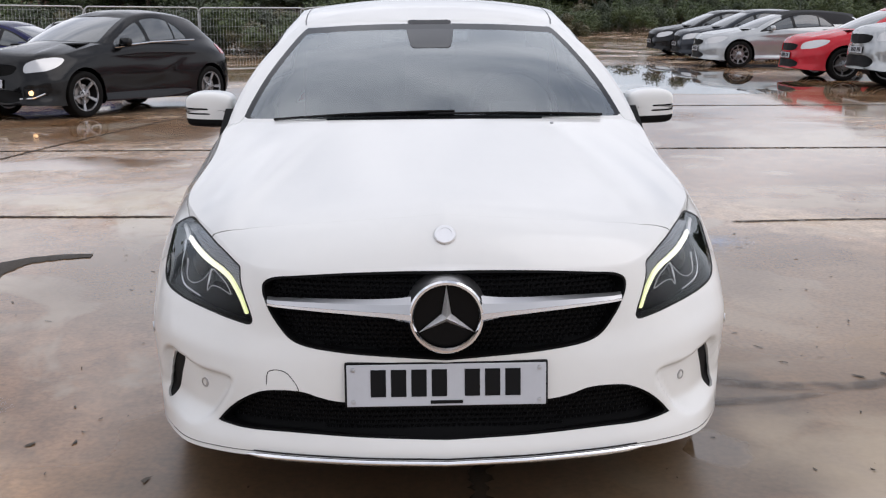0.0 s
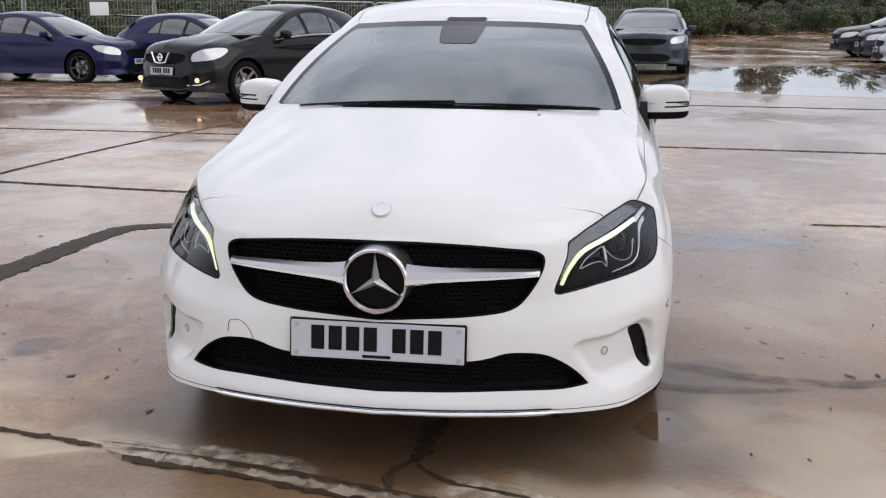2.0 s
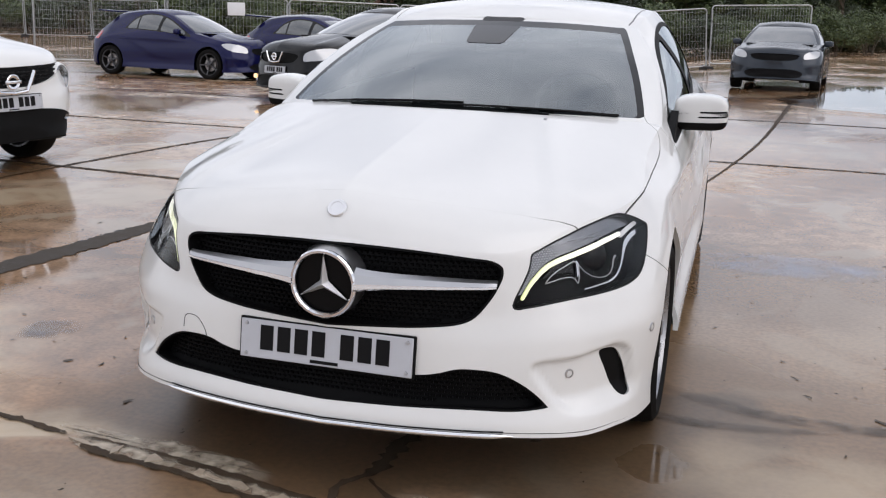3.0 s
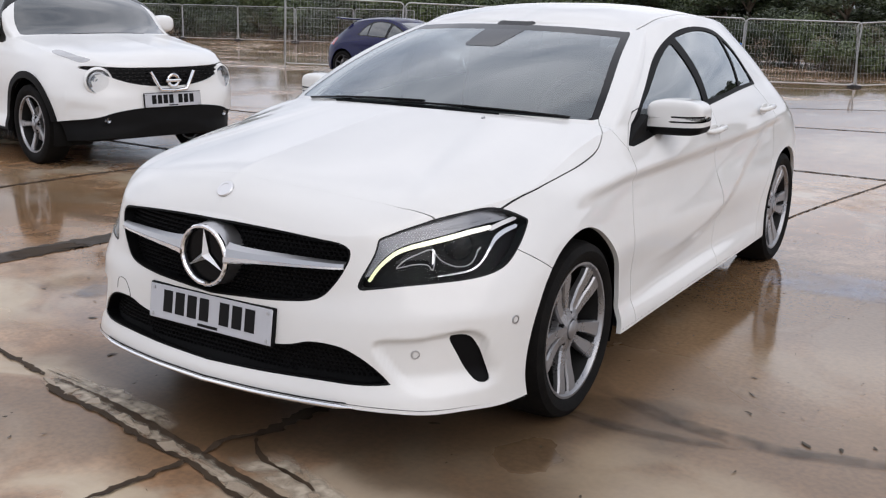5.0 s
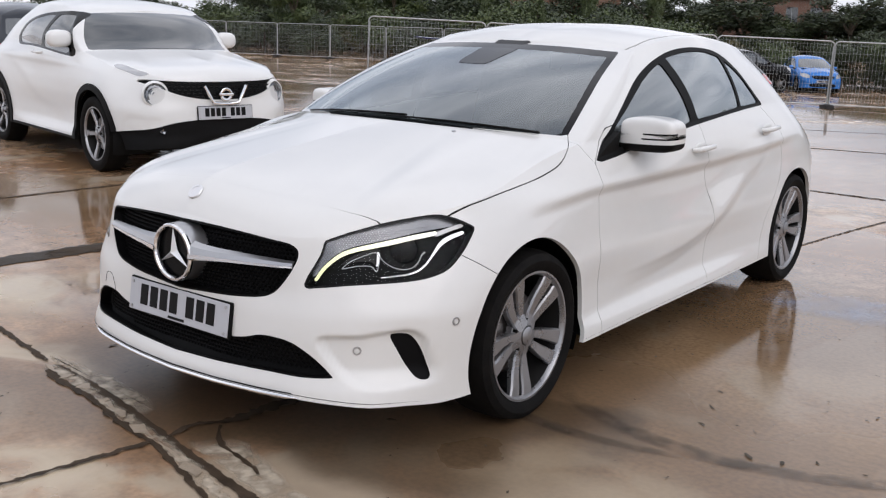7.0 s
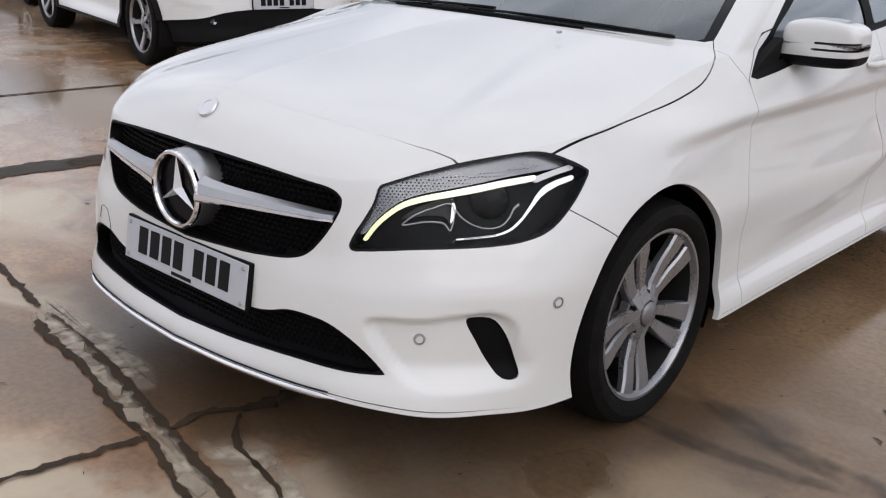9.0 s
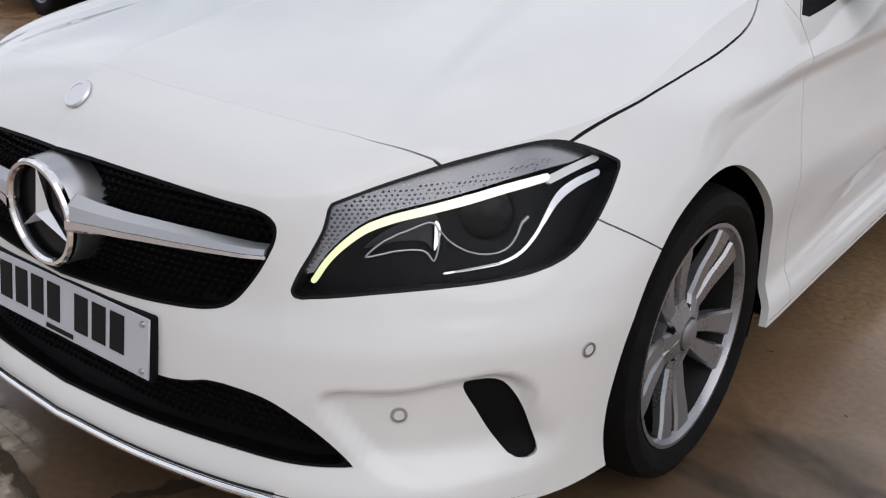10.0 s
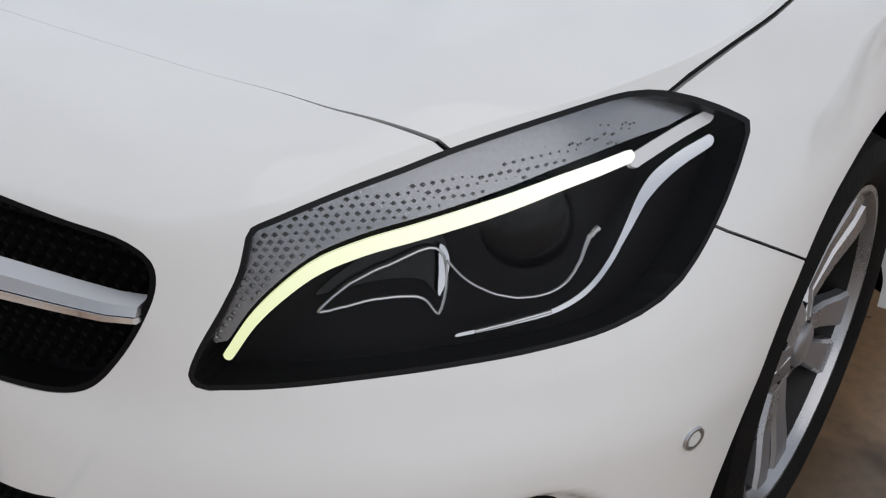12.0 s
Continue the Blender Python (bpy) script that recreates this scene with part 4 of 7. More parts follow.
def wheel_set(parent, hubs, track, radius=0.313, width=0.215, rim=0.232, style="twin", rim_mat=None, name="wheel", spokes=5):
    """Four wheels; the meshes are made once and shared."""
    rim_mat = rim_mat or ALLOY
    hw = width / 2
    first = None
    made = []
    for y, z in hubs:
        for side in (1, -1):
            m = pose(side * track, y, z, 0, 0, 0 if side > 0 else 180) @ pose(0, 0, 0, (-97, 40, -75, 15)[len(made)], 0, 0)
            if first is None:
                prof = [(rim - 0.002, -hw * 0.86), (rim + 0.02, -hw * 0.98), (radius - 0.035, -hw * 1.02), (radius - 0.012, -hw * 0.9), (radius - 0.002, -hw * 0.6), (radius, 0), (radius - 0.002, hw * 0.6), (radius - 0.012, hw * 0.9),
                        (radius - 0.035, hw * 1.02), (rim + 0.022, hw * 0.99), (rim + 0.004, hw * 0.9), (rim - 0.002, hw * 0.84)]
                barrel = lathe([(rim - 0.002, hw * 0.86), (rim, hw * 0.9), (rim - 0.008, hw * 0.9), (rim - 0.016, hw * 0.78), (rim - 0.022, hw * 0.3), (rim - 0.03, -hw * 0.3), (rim - 0.012, -hw * 0.88), (rim, -hw * 0.88)], 64)
                w = part(name, barrel, rim_mat, parent)
                kids = [part("inner_barrel", lathe([(rim - 0.018, hw * 0.74), (rim - 0.025, hw * 0.3), (rim - 0.034, -hw * 0.3), (rim - 0.06, -hw * 0.8), (0.05, -hw * 0.82)], 48), WHEEL_DARK, w, "dark inside of the wheel")]
                kids += [part("tyre", lathe(prof, 72), RUBBER, w, "black rubber tyre")]
                for i in range(spokes * (2 if style == "twin" else 1)):
                    if style == "twin":
                        base = 360 / spokes * (i // 2)
                        s = 1 if i % 2 else -1
                        a_in, a_out, w_in, w_out = base + s * 15, base + s * 10.5, 0.031, 0.056
                    else:
                        base = 360 / spokes * i
                        a_in, a_out, w_in, w_out = base, base, 0.03, 0.05 if style == "broad" else 0.032
                    bm = bmesh.new()
                    rings = []
                    for r, wd, deep, thick in ((0.036, w_in * 1.5, 0.72, 0.03), (0.08, w_in, 0.6, 0.03), (0.14, (w_in + w_out) / 2, 0.66, 0.026), (0.19, w_out * 0.95, 0.76, 0.022), (rim - 0.012, w_out * 1.12, 0.8, 0.02)):
                        t = (r - 0.036) / (rim - 0.048)
                        a = radians(a_in + (a_out - a_in) * t)
                        u, tn = Vector((0, math.cos(a), math.sin(a))), Vector((0, -math.sin(a), math.cos(a)))
                        c = u * r + Vector((hw * deep, 0, 0))
                        hwid = wd / 2
                        rings.append([bm.verts.new(c + tn * p * hwid + Vector((q * thick, 0, 0))) for p, q in ((-1, -1), (-1.0, -0.3), (-0.82, 0.0), (0.82, 0.0), (1.0, -0.3), (1, -1))])
                    for p, q in zip(rings, rings[1:]):
                        for k in range(6):
                            bm.faces.new((p[k], p[(k + 1) % 6], q[(k + 1) % 6], q[k]))
                    bmesh.ops.recalc_face_normals(bm, faces=bm.faces[:])
                    kids.append(part("spoke", bm, rim_mat, w, smooth=18))
                kids.append(part("centre_cap", lathe([(0.0001, hw * 0.8), (0.026, hw * 0.8), (0.033, hw * 0.76), (0.036, hw * 0.6), (0.072, hw * 0.5), (0.075, hw * 0.3)], 32), rim_mat, w))
                for k in range(5):
                    a = 2 * math.pi * (k + 0.5) / 5
                    kids.append(part("wheel_bolt", lathe([(0.0001, hw * 0.66), (0.008, hw * 0.66), (0.0095, hw * 0.5)], 8), BLACK_TRIM, w))
                    kids[-1].data.transform(Matrix.Translation((0, math.cos(a) * 0.056, math.sin(a) * 0.056)))
                kids.append(part("brake_disc", lathe([(0.05, hw * 0.2), (0.14, hw * 0.2), (0.148, hw * 0.1), (0.148, -hw * 0.1), (0.05, -hw * 0.1)], 48), DISC, w))
                first = (w, kids)
                w.matrix_basis = m
            else:
                w = new(name, first[0].data)
                w.parent = parent
                w.matrix_basis = m
                for k in first[1]:
                    o = new(k.name.split(".")[0], k.data)
                    o.parent = w
                    if "label" in k:
                        tagged(o, k["label"])
            made.append(w)
    return made


def arch_liner(parent, y, z, r, x_out, x_in):
    bm = bmesh.new()
    rings = []
    for i in range(25):
        a = math.pi * (1.12 - 1.24 * i / 24)
        c, s = math.cos(a), math.sin(a)
        rings.append([bm.verts.new((x, y + rr * c, z + rr * s)) for x, rr in ((x_out, r + 0.004), (x_out - 0.03, r + 0.02), (x_in, r + 0.02), (x_in, 0.05))])
    for p, q in zip(rings, rings[1:]):
        for k in range(3):
            bm.faces.new((p[k], q[k], q[k + 1], p[k + 1]))
    bmesh.ops.recalc_face_normals(bm, faces=bm.faces[:])
    a = part("arch_liner", bm, BLACK_TRIM, parent)
    b = new("arch_liner", a.data)
    b.parent = parent
    b.matrix_basis = pose(0, 0, 0, 0, 0, 180) @ Matrix.Translation((0, -2 * y, 0))


def number_plate(parent, m, bars=7, name="number_plate"):
    """A plate in a dark holder, its characters shown as plain bars."""
    hold = part(name, box(0.532, 0.014, 0.122, m @ Matrix.Translation((0, 0.009, 0)), 0.006), BLACK_TRIM, parent, "white number plate with dark bars in a black holder")
    part("plate_face", box(0.52, 0.004, 0.111, m, 0.0015, 1), PLATE_WHITE, hold, "white reflective plate")
    x = -0.2
    for k in range(bars):
        if k == 4:
            x += 0.033
        part("bar", box(0.04, 0.002, 0.072, m @ Matrix.Translation((x + 0.022, -0.0028, 0.006)), 0.0006, 1), PLATE_BLACK, hold, "plain black bar")
        x += 0.053
    part("bar", box(0.085, 0.002, 0.009, m @ Matrix.Translation((0, -0.0028, -0.045)), 0.0004, 1), PLATE_BLACK, hold, "thin black bar")
    for sx in (-1, 1):
        for sz in (-1, 1):
            part("screw_cap", lathe([(0.0001, -0.004), (0.005, -0.0035), (0.006, 0)], 12, "Y"), SATIN, hold).data.transform(m @ Matrix.Translation((sx * 0.243, -0.002, sz * 0.043)))
    return hold


def door_mirror(parent, paint, centre, size, sail=True, lower=None, slits=True):
    for side in (1, -1):
        sk = blob(centre, size, 6.0, 120, 80)
        v = sk.v
        # the outer end is lower and swept back, and the back is flat
        t = (v[:, 0] - centre[0]) / size[0]
        v[:, 1] += 0.035 * np.clip(t, 0, 1) ** 2 + 0.02 * t
        v[:, 2] -= (0.02 * np.clip(t, 0, 1) ** 2 + 0.012 * np.clip(-t, 0, 1) ** 2) * (v[:, 2] > centre[2])
        low = centre[2] - size[2] * 0.52
        base, shell = sk.cut(lambda q: q[:, 2] - low)
        back_at = lambda q: centre[1] + 0.75 * size[1] + 0.035 * np.clip((q[:, 0] - centre[0]) / size[0], 0, 1) ** 2 + 0.02 * (q[:, 0] - centre[0]) / size[0]
        glass, shell = shell.cut(lambda q: back_at(q) - q[:, 1])
        marks = []
        if slits:
            for z_, x_ in ((centre[2] + size[2] * 0.05, -0.05), (centre[2] - size[2] * 0.22, -0.3)):
                cut_ = lambda q, z_=z_, x_=x_: np.maximum(np.abs(q[:, 2] - z_) - 0.0035, np.maximum(centre[0] + x_ * size[0] - q[:, 0], q[:, 1] - centre[1] - 0.03))
                mk, shell = shell.cut(cut_)
                marks.append(mk)
        if side < 0:
            base, shell, glass, marks = base.mirrored(), shell.mirrored(), glass.mirrored(), [q.mirrored() for q in marks]
        ob = link("door_mirror", shell.lipped(0.006), paint, parent, "painted door mirror housing")
        link("mirror_base", base.lipped(0.004), BLACK_TRIM, ob, "black lower shell")
        if glass.f:
            link("mirror_glass", glass.offset(-0.004), CHROME, ob, "mirror glass")
        for q in marks:
            if q.f:
                link("indicator_slit", q.offset(-0.003), GLOSS_BLACK, ob, "dark indicator slit")
        sx = side
        part("mirror_arm", box(0.12, 0.08, 0.03, Matrix.Translation((sx * (centre[0] - size[0] - 0.01), centre[1] + 0.0, low - 0.012)), 0.012), BLACK_TRIM, ob)


def hatchback():
    car = tagged(new("hatchback_car"), "white five-door hatchback with lit daytime lamps parked on wet concrete", "car")
    skirt, bonnet, cab, roof, na, kk = body_surfaces()
    body = joined([skirt, bonnet, cab, roof])
    lamp, body = body.cut(in_corner(HEADLAMP))
    grille, body = body.cut(in_front(GRILLE))
    intake, body = body.cut(in_front(INTAKE))
    vent, body = body.cut(in_corner(VENT))
    for a in ARCHES:
        body = body.cut(round_hole(*a))[1]
        arch_liner(car, *a, 0.86, 0.55)
    dlo, body = body.cut(in_side(DLO))
    screen, body = body.cut(behind_cowl(SCREEN_EDGE))
    rear_glass, body = body.cut(in_tail(np.array([(-0.1, 1.06), (0.55, 1.06), (0.47, 1.23), (-0.1, 1.245)])))
    tail, body = body.cut(lambda v: np.where(v[:, 1] > 3.9, distance(v[:, 0], v[:, 2], np.array([(0.5, 0.8), (1.0, 0.76), (1.0, 0.97), (0.52, 0.93)])), 1.0))
    edge = lambda v, w: np.where((v[:, 2] > 1.2) & (v[:, 1] > 2.06) & (v[:, 1] < 3.3), np.interp(v[:, 1], [2.0, 2.15, 2.6, 3.2, 3.7], [0.53, 0.547, 0.553, 0.515, 0.45]) + w - v[:, 0], 1.0)
    rest, body = body.cut(lambda v: edge(v, -0.0035))
    outer, seam = rest.cut(lambda v: edge(v, 0.0035))
    body = body.plus(outer)
    if seam.f:
        pair("roof_seam", seam.offset(-0.003), material("seam_grey", (0.16, 0.16, 0.165), 0.5, vary=0.1), car, "grey roof seam strip", 0)
    unders = []
    lid, body, u = split_line(body, in_plan(BONNET), lambda v: 0.00012 + 0.0014 * fade(v[:, 0], 0.46, 0.66))
    unders.append(u)
    lid, spill = lid.cut(lambda v: np.maximum(0.55 - v[:, 2], np.maximum(v[:, 1] - 1.325, 0.6 - v[:, 2])))
    bump, body, u = split_line(body, in_side_any(BUMPER))
    unders.append(u)
    fdoor, body, u = split_line(body, in_side(FRONT_DOOR))
    unders.append(u)
    rdoor, body, u = split_line(body, in_side(REAR_DOOR))
    unders.append(u)
    wing, body, u = split_line(body, in_side(WING), 0.0011)
    unders.append(u)
    if spill.f:
        body = body.plus(spill)
    link("body_shell", body.both().lipped(0.018), WHITE, car, "white painted roof, pillars, sills and tail")
    link("bonnet", lid.both().lipped(0.014), WHITE, car, "white painted bonnet")
    bumper = link("front_bumper", bump.both().lipped(0.032), WHITE, car, "white painted front bumper")
    pair("front_wing", wing, WHITE, car)
    doors = pair("front_door", fdoor, WHITE, car), pair("rear_door", rdoor, WHITE, car)
    for u in unders:
        for q in pieces_of(u):
            for w in (q, q.mirrored()):
                link("seal", w, GAP, car, "dark rubber seal in a panel gap")
    # panes and their black frames
    frame_ = dlo
    for line in PANES:
        pane, frame_ = frame_.cut(in_side(line))
        for q in (pane, pane.mirrored()):
            link("side_window", q.offset(-0.004), SIDE_GLASS, car, "tinted side window").visible_shadow = False
    pair("window_frame", frame_, BLACK_TRIM, car, "black window surround", 0.01)
    glass, border = screen.cut(behind_cowl(SCREEN_EDGE, 0.022))
    ws = link("windscreen", glass.both(), SCREEN_GLASS, car, "clear windscreen")
    ws.visible_shadow = False
    spot, _ = glass.cut(lambda v: np.maximum(v[:, 0] - 0.075 - 0.3 * (v[:, 2] - 1.2), 1.215 - v[:, 2]))
    if spot.f:
        link("sensor_window", spot.offset(0.0015).both(), material("sensor_frit", (0.012, 0.012, 0.013), 0.08, spec=0.35), ws, "black printed field round the camera")
    link("screen_border", border.both().lipped(0.006), material("screen_frit", (0.006, 0.006, 0.0065), 0.08, spec=0.2), car, "dark printed border of the windscreen")
    link("rear_window", rear_glass.both(), SIDE_GLASS, car)
    pair("tail_lamp", tail, RED_LAMP, car, "red tail lamp", 0.01)
    # cowl and wipers
    q = bonnet[-1]
    n = 41
    xs = np.linspace(0, 0.735, n)
    y0 = np.interp(xs, q[:, 0], q[:, 1]) - 0.02
    z0 = np.interp(xs, q[:, 0], q[:, 2]) - 0.02
    b = cab[0, :40]
    y1, z1 = np.interp(xs, b[:, 0], b[:, 1]) + 0.02, np.interp(xs, b[:, 0], b[:, 2]) - 0.002
    g = np.stack([np.stack([xs, y0, z0], 1), np.stack([xs, (y0 + y1) / 2, (z0 + z1) / 2 - 0.008], 1), np.stack([xs, y1, z1], 1)], 0)
    link("cowl", joined([g]).both(), BLACK_TRIM, car, "black plastic cowl")
    for x_a, x_b in ((-0.58, 0.07), (-0.02, 0.62)):
        pts = []
        for t in np.linspace(0, 1, 14):
            x = x_a + (x_b - x_a) * t
            yb = np.interp(abs(x), b[:, 0], b[:, 1])
            zb = np.interp(abs(x), b[:, 0], b[:, 2])
            pts.append((x, yb + 0.004 + 0.02 * t, zb + 0.008 + 0.008 * t))
        wp = part("wiper", tube(pts, 0.0045, 6), SATIN_BLACK, car, "black wiper")
        part("wiper_arm", tube([(p[0], p[1] - 0.01, p[2] + 0.001) for p in pts[4:]][::-1], 0.005, 6), BLACK_TRIM, wp)
    part("washer_jet", box(0.012, 0.014, 0.008, Matrix.Translation((0.4, 0.99, float(np.interp(0.4, q[:, 0], q[:, 2])) + 0.001)), 0.003), SATIN, car, "small washer jet")
    # grille
    back = grille.offset(-0.04).both()
    gr = link("grille", back, GRILLE_BLACK, car, "black grille with a satin silver bar")
    rim_ = grille.cut(lambda v: -in_front(GRILLE)(v) - 0.006)[0]
    link("grille_frame", rim_.offset(-0.0015).both().lipped(0.04), GRILLE_BLACK, gr, "black frame round the grille")
    tagged(part("grille_mesh", pads(back, 0.0165, 0.0125, 0.0125, 0.009, 0.009, GRILLE), GRILLE_BLACK, gr, "small black blocks of the grille"), kind="stuff")
    surface = grille.v
    for side in (1, -1):
        for nm, mat, prof, off in (("grille_bar", SATIN, ((0.034, 0.0), (0.02, 0.02), (-0.004, 0.026), (-0.012, 0.0)), 0.0), ("bar_strip", CHROME, ((-0.003, 0.03), (-0.018, 0.031), (-0.024, 0.026), (-0.02, 0.0)), 0.0)):
            bm = bmesh.new()
            rings = []
            for t in np.linspace(0, 1, 16):
                x = 0.09 + (0.468 - 0.09) * t
                i = np.argmin((surface[:, 0] - x) ** 2 + (surface[:, 2] - 0.64) ** 2)
                sc = 0.78 - 0.42 * t ** 1.3 + 0.3 * (1 - t) ** 8
                zc = 0.636 + 0.004 * t
                y = surface[i, 1] + 0.012 - 0.018 * (1 - t) ** 2
                rings.append([bm.verts.new((side * x, y - dy * (0.55 + 0.45 * sc), zc + dz * sc)) for dz, dy in prof])
            for p, q_ in zip(rings, rings[1:]):
                for k in range(len(prof)):
                    bm.faces.new((p[k], p[(k + 1) % len(prof)], q_[(k + 1) % len(prof)], q_[k]))
            bm.faces.new(rings[-1])
            bmesh.ops.recalc_face_normals(bm, faces=bm.faces[:])
            part(nm, bm, mat, gr, "satin silver grille bar" if nm == "grille_bar" else "bright lower strip", smooth=25)
    c = Matrix.Translation((0, 0.002, 0.622))
    for nm, prof, mat, lab in (("emblem_housing", [(0.088, -0.012), (0.096, -0.008), (0.0985, 0.004), (0.1, 0.03), (0.106, 0.06)], SATIN, "satin silver housing"),
                               ("emblem_ring", [(0.084, -0.014), (0.088, -0.02), (0.094, -0.02), (0.098, -0.014), (0.097, -0.006), (0.084, -0.006)], CHROME, "bright metal ring"),
                               ("emblem_disc", [(0.0001, 0.002), (0.085, 0.0)], EMBLEM_BLACK, "glossy black disc")):
        part(nm, lathe(prof, 72, "Y"), mat, gr, lab).data.transform(c)
    bm = bmesh.new()
    mid = bm.verts.new((0, -0.022, 0))
    tips = [bm.verts.new((0.085 * math.sin(a), -0.009, 0.085 * math.cos(a))) for a in (0, 2 * math.pi / 3, 4 * math.pi / 3)]
    ins = [bm.verts.new((0.014 * math.sin(a), -0.003, 0.014 * math.cos(a))) for a in (math.pi / 3, math.pi, 5 * math.pi / 3)]
    for k in range(3):
        bm.faces.new((mid, tips[k], ins[k]))
        bm.faces.new((mid, ins[k], tips[(k + 1) % 3]))
    bmesh.ops.recalc_face_normals(bm, faces=bm.faces[:])
    part("emblem_star", bm, STAR, gr, "bright three-pointed star", smooth=0).data.transform(c)
    # lower intake, side vents, lip
    ib = intake.offset(-0.045).both()
    it = link("lower_intake", ib, GRILLE_BLACK, bumper, "black lower air intake")
    rim_ = intake.cut(lambda v: -in_front(INTAKE)(v) - 0.005)[0]
    link("intake_frame", rim_.offset(-0.003).both().lipped(0.045), GRILLE_BLACK, it, "black frame round the intake")
    tagged(part("intake_mesh", pads(ib, 0.016, 0.0125, 0.012, 0.009, 0.006, INTAKE), GRILLE_BLACK, it), kind="stuff")
    for q in (vent, vent.mirrored()):
        link("side_vent", q.offset(-0.008), GRILLE_BLACK, bumper, "black side vent")
    pts = []
    low = skirt[0, :, :]
    for j in range(0, 46):
        if low[j, 0] < 0.55:
            pts.append((low[j, 0], low[j, 1] - 0.002, low[j, 2] + 0.004))
    line = [(-x, y, z) for x, y, z in pts[:0:-1]] + pts
    rad = [0.0085 * min(1, (i + 1) / 5, (len(line) - i) / 5) for i in range(len(line))]
    part("lip_trim", tube(line, rad, 10), CHROME, bumper, "bright chrome strip along the lip")
    part("lip_trim", tube([(x, y - 0.0015, z + 0.0125) for x, y, z in line[2:-2]], 0.0022, 6), GAP, bumper, "dark line above the chrome strip")
    # parking sensors
    for hx, hy, hz, nx, ny in ((0.679, 0.161, 0.385, 0.62, -0.78), (0.854, 0.411, 0.47, 0.9, -0.43)):
        i = np.argmin(((bump.v[:, :3] - (hx, hy, hz)) ** 2).sum(1))
        for side in (1, -1):
            p, nn = Vector(bump.v[i, :3]), Vector(bump.v[i, 3:6])
            p.x, nn.x = p.x * side, nn.x * side
            m = Matrix.Translation(p + nn * 0.0006) @ nn.to_track_quat("Z", "Y").to_matrix().to_4x4()
            sn = part("parking_sensor", lathe([(0.0001, 0.002), (0.0085, 0.002), (0.0095, 0.0)], 24, "Z"), SENSOR, bumper, "small round parking sensor")
            sn.data.transform(m)
            rg = part("sensor_ring", lathe([(0.0105, -0.002), (0.0105, 0.0022), (0.0135, 0.0022), (0.0142, -0.001)], 24, "Z"), SATIN, sn)
            rg.data.transform(m)
    # tow eye cover line
    cover = rounded([(-0.475, 0.425), (-0.468, 0.46), (-0.425, 0.462), (-0.395, 0.43), (-0.388, 0.412)], 5, False)
    bv = bump.mirrored().v
    near = []
    for a, b_ in cover:
        d = (bv[:, 0] - a) ** 2 + (bv[:, 2] - b_) ** 2
        i = np.argsort(d)[:5]
        wt = 1 / (d[i] + 1e-8)
        near.append((a, float((bv[i, 1] * wt).sum() / wt.sum()) - 0.0002, b_))
    part("tow_cover_line", tube(near, 0.0011, 5), GAP, bumper, "thin outline of the towing eye cover")
    number_plate(car, pose(0, 0.001, 0.434, -8, 0, 0))
    # badge on the bonnet
    cen = np.argmin(np.abs(bonnet[:, 0, 1] - 0.088))
    p = Vector(bonnet[cen, 0])
    d = Vector(bonnet[cen + 1, 0]) - Vector(bonnet[cen - 1, 0])
    nn = Vector((0, -d.z, d.y)).normalized()
    m = Matrix.Translation(p) @ nn.to_track_quat("Z", "Y").to_matrix().to_4x4()
    bd = part("badge", lathe([(0.0001, 0.003), (0.018, 0.0032), (0.0185, 0.0045), (0.026, 0.0045), (0.029, 0.0)], 40, "Z"), STAR, car, "round silver badge")
    bd.data.transform(m)
    # head lamps
    for side in (1, -1):
        q = lamp if side > 0 else lamp.mirrored()
        fine = q.refined().refined()
        field = lambda line: (lambda v: distance((np.abs(v[:, 0]) + v[:, 1]) * 0.7071, v[:, 2], line))
        along = lambda line, w: (lambda v: distance((np.abs(v[:, 0]) + v[:, 1]) * 0.7071, v[:, 2], line, False) - np.interp((np.abs(v[:, 0]) + v[:, 1]) * 0.7071, *w))
        seal_, inner = q.cut(lambda v: -field(HEADLAMP)(v) - 0.005)
        hl = link("head_lamp", q.offset(-0.052), LAMP_DARK, car, "dark head lamp with a lit curved light strip")
        link("lamp_seal", seal_.lipped(0.055), SATIN_BLACK, hl, "black seal round the lamp")
        link("lamp_lens", inner.offset(-0.001), LENS, hl, "clear plastic lens").visible_shadow = False
        drl = rounded([(0.463, 0.6), (0.486, 0.632), (0.514, 0.658), (0.545, 0.678), (0.585, 0.691), (0.646, 0.703), (0.719, 0.715), (0.775, 0.724), (0.845, 0.731)], 6, False)
        s, rest = fine.offset(-0.014).cut(along(drl, ([0.46, 0.55, 0.7, 0.85], [0.0042, 0.006, 0.007, 0.005])))
        link("light_strip", s.lipped(0.008), DRL_LIGHT, hl, "lit pale yellow daytime strip")
        tail_ = rounded([(0.85, 0.727), (0.905, 0.741), (0.938, 0.748)], 5, False)
        s = rest.cut(along(tail_, ([0.8, 1.0], [0.0065, 0.005])))[0]
        link("light_guide", s.lipped(0.006), DRL_TAIL, hl, "unlit end of the light guide")
        # the patterned brow above the strip
        brow = np.vstack([drl + (0, 0.009), [(0.9, 0.745), (0.94, 0.757)], rounded([(0.93, 0.764), (0.87, 0.779), (0.824, 0.781), (0.678, 0.765), (0.549, 0.734), (0.497, 0.714), (0.49, 0.69), (0.47, 0.652), (0.445, 0.605)], 4, False)])
        s = q.offset(-0.02).cut(field(brow))[0]
        br = link("reflector_panel", s, REFLECTOR, hl, "grey patterned reflector")
        studs = bmesh.new()
        pos = s.v
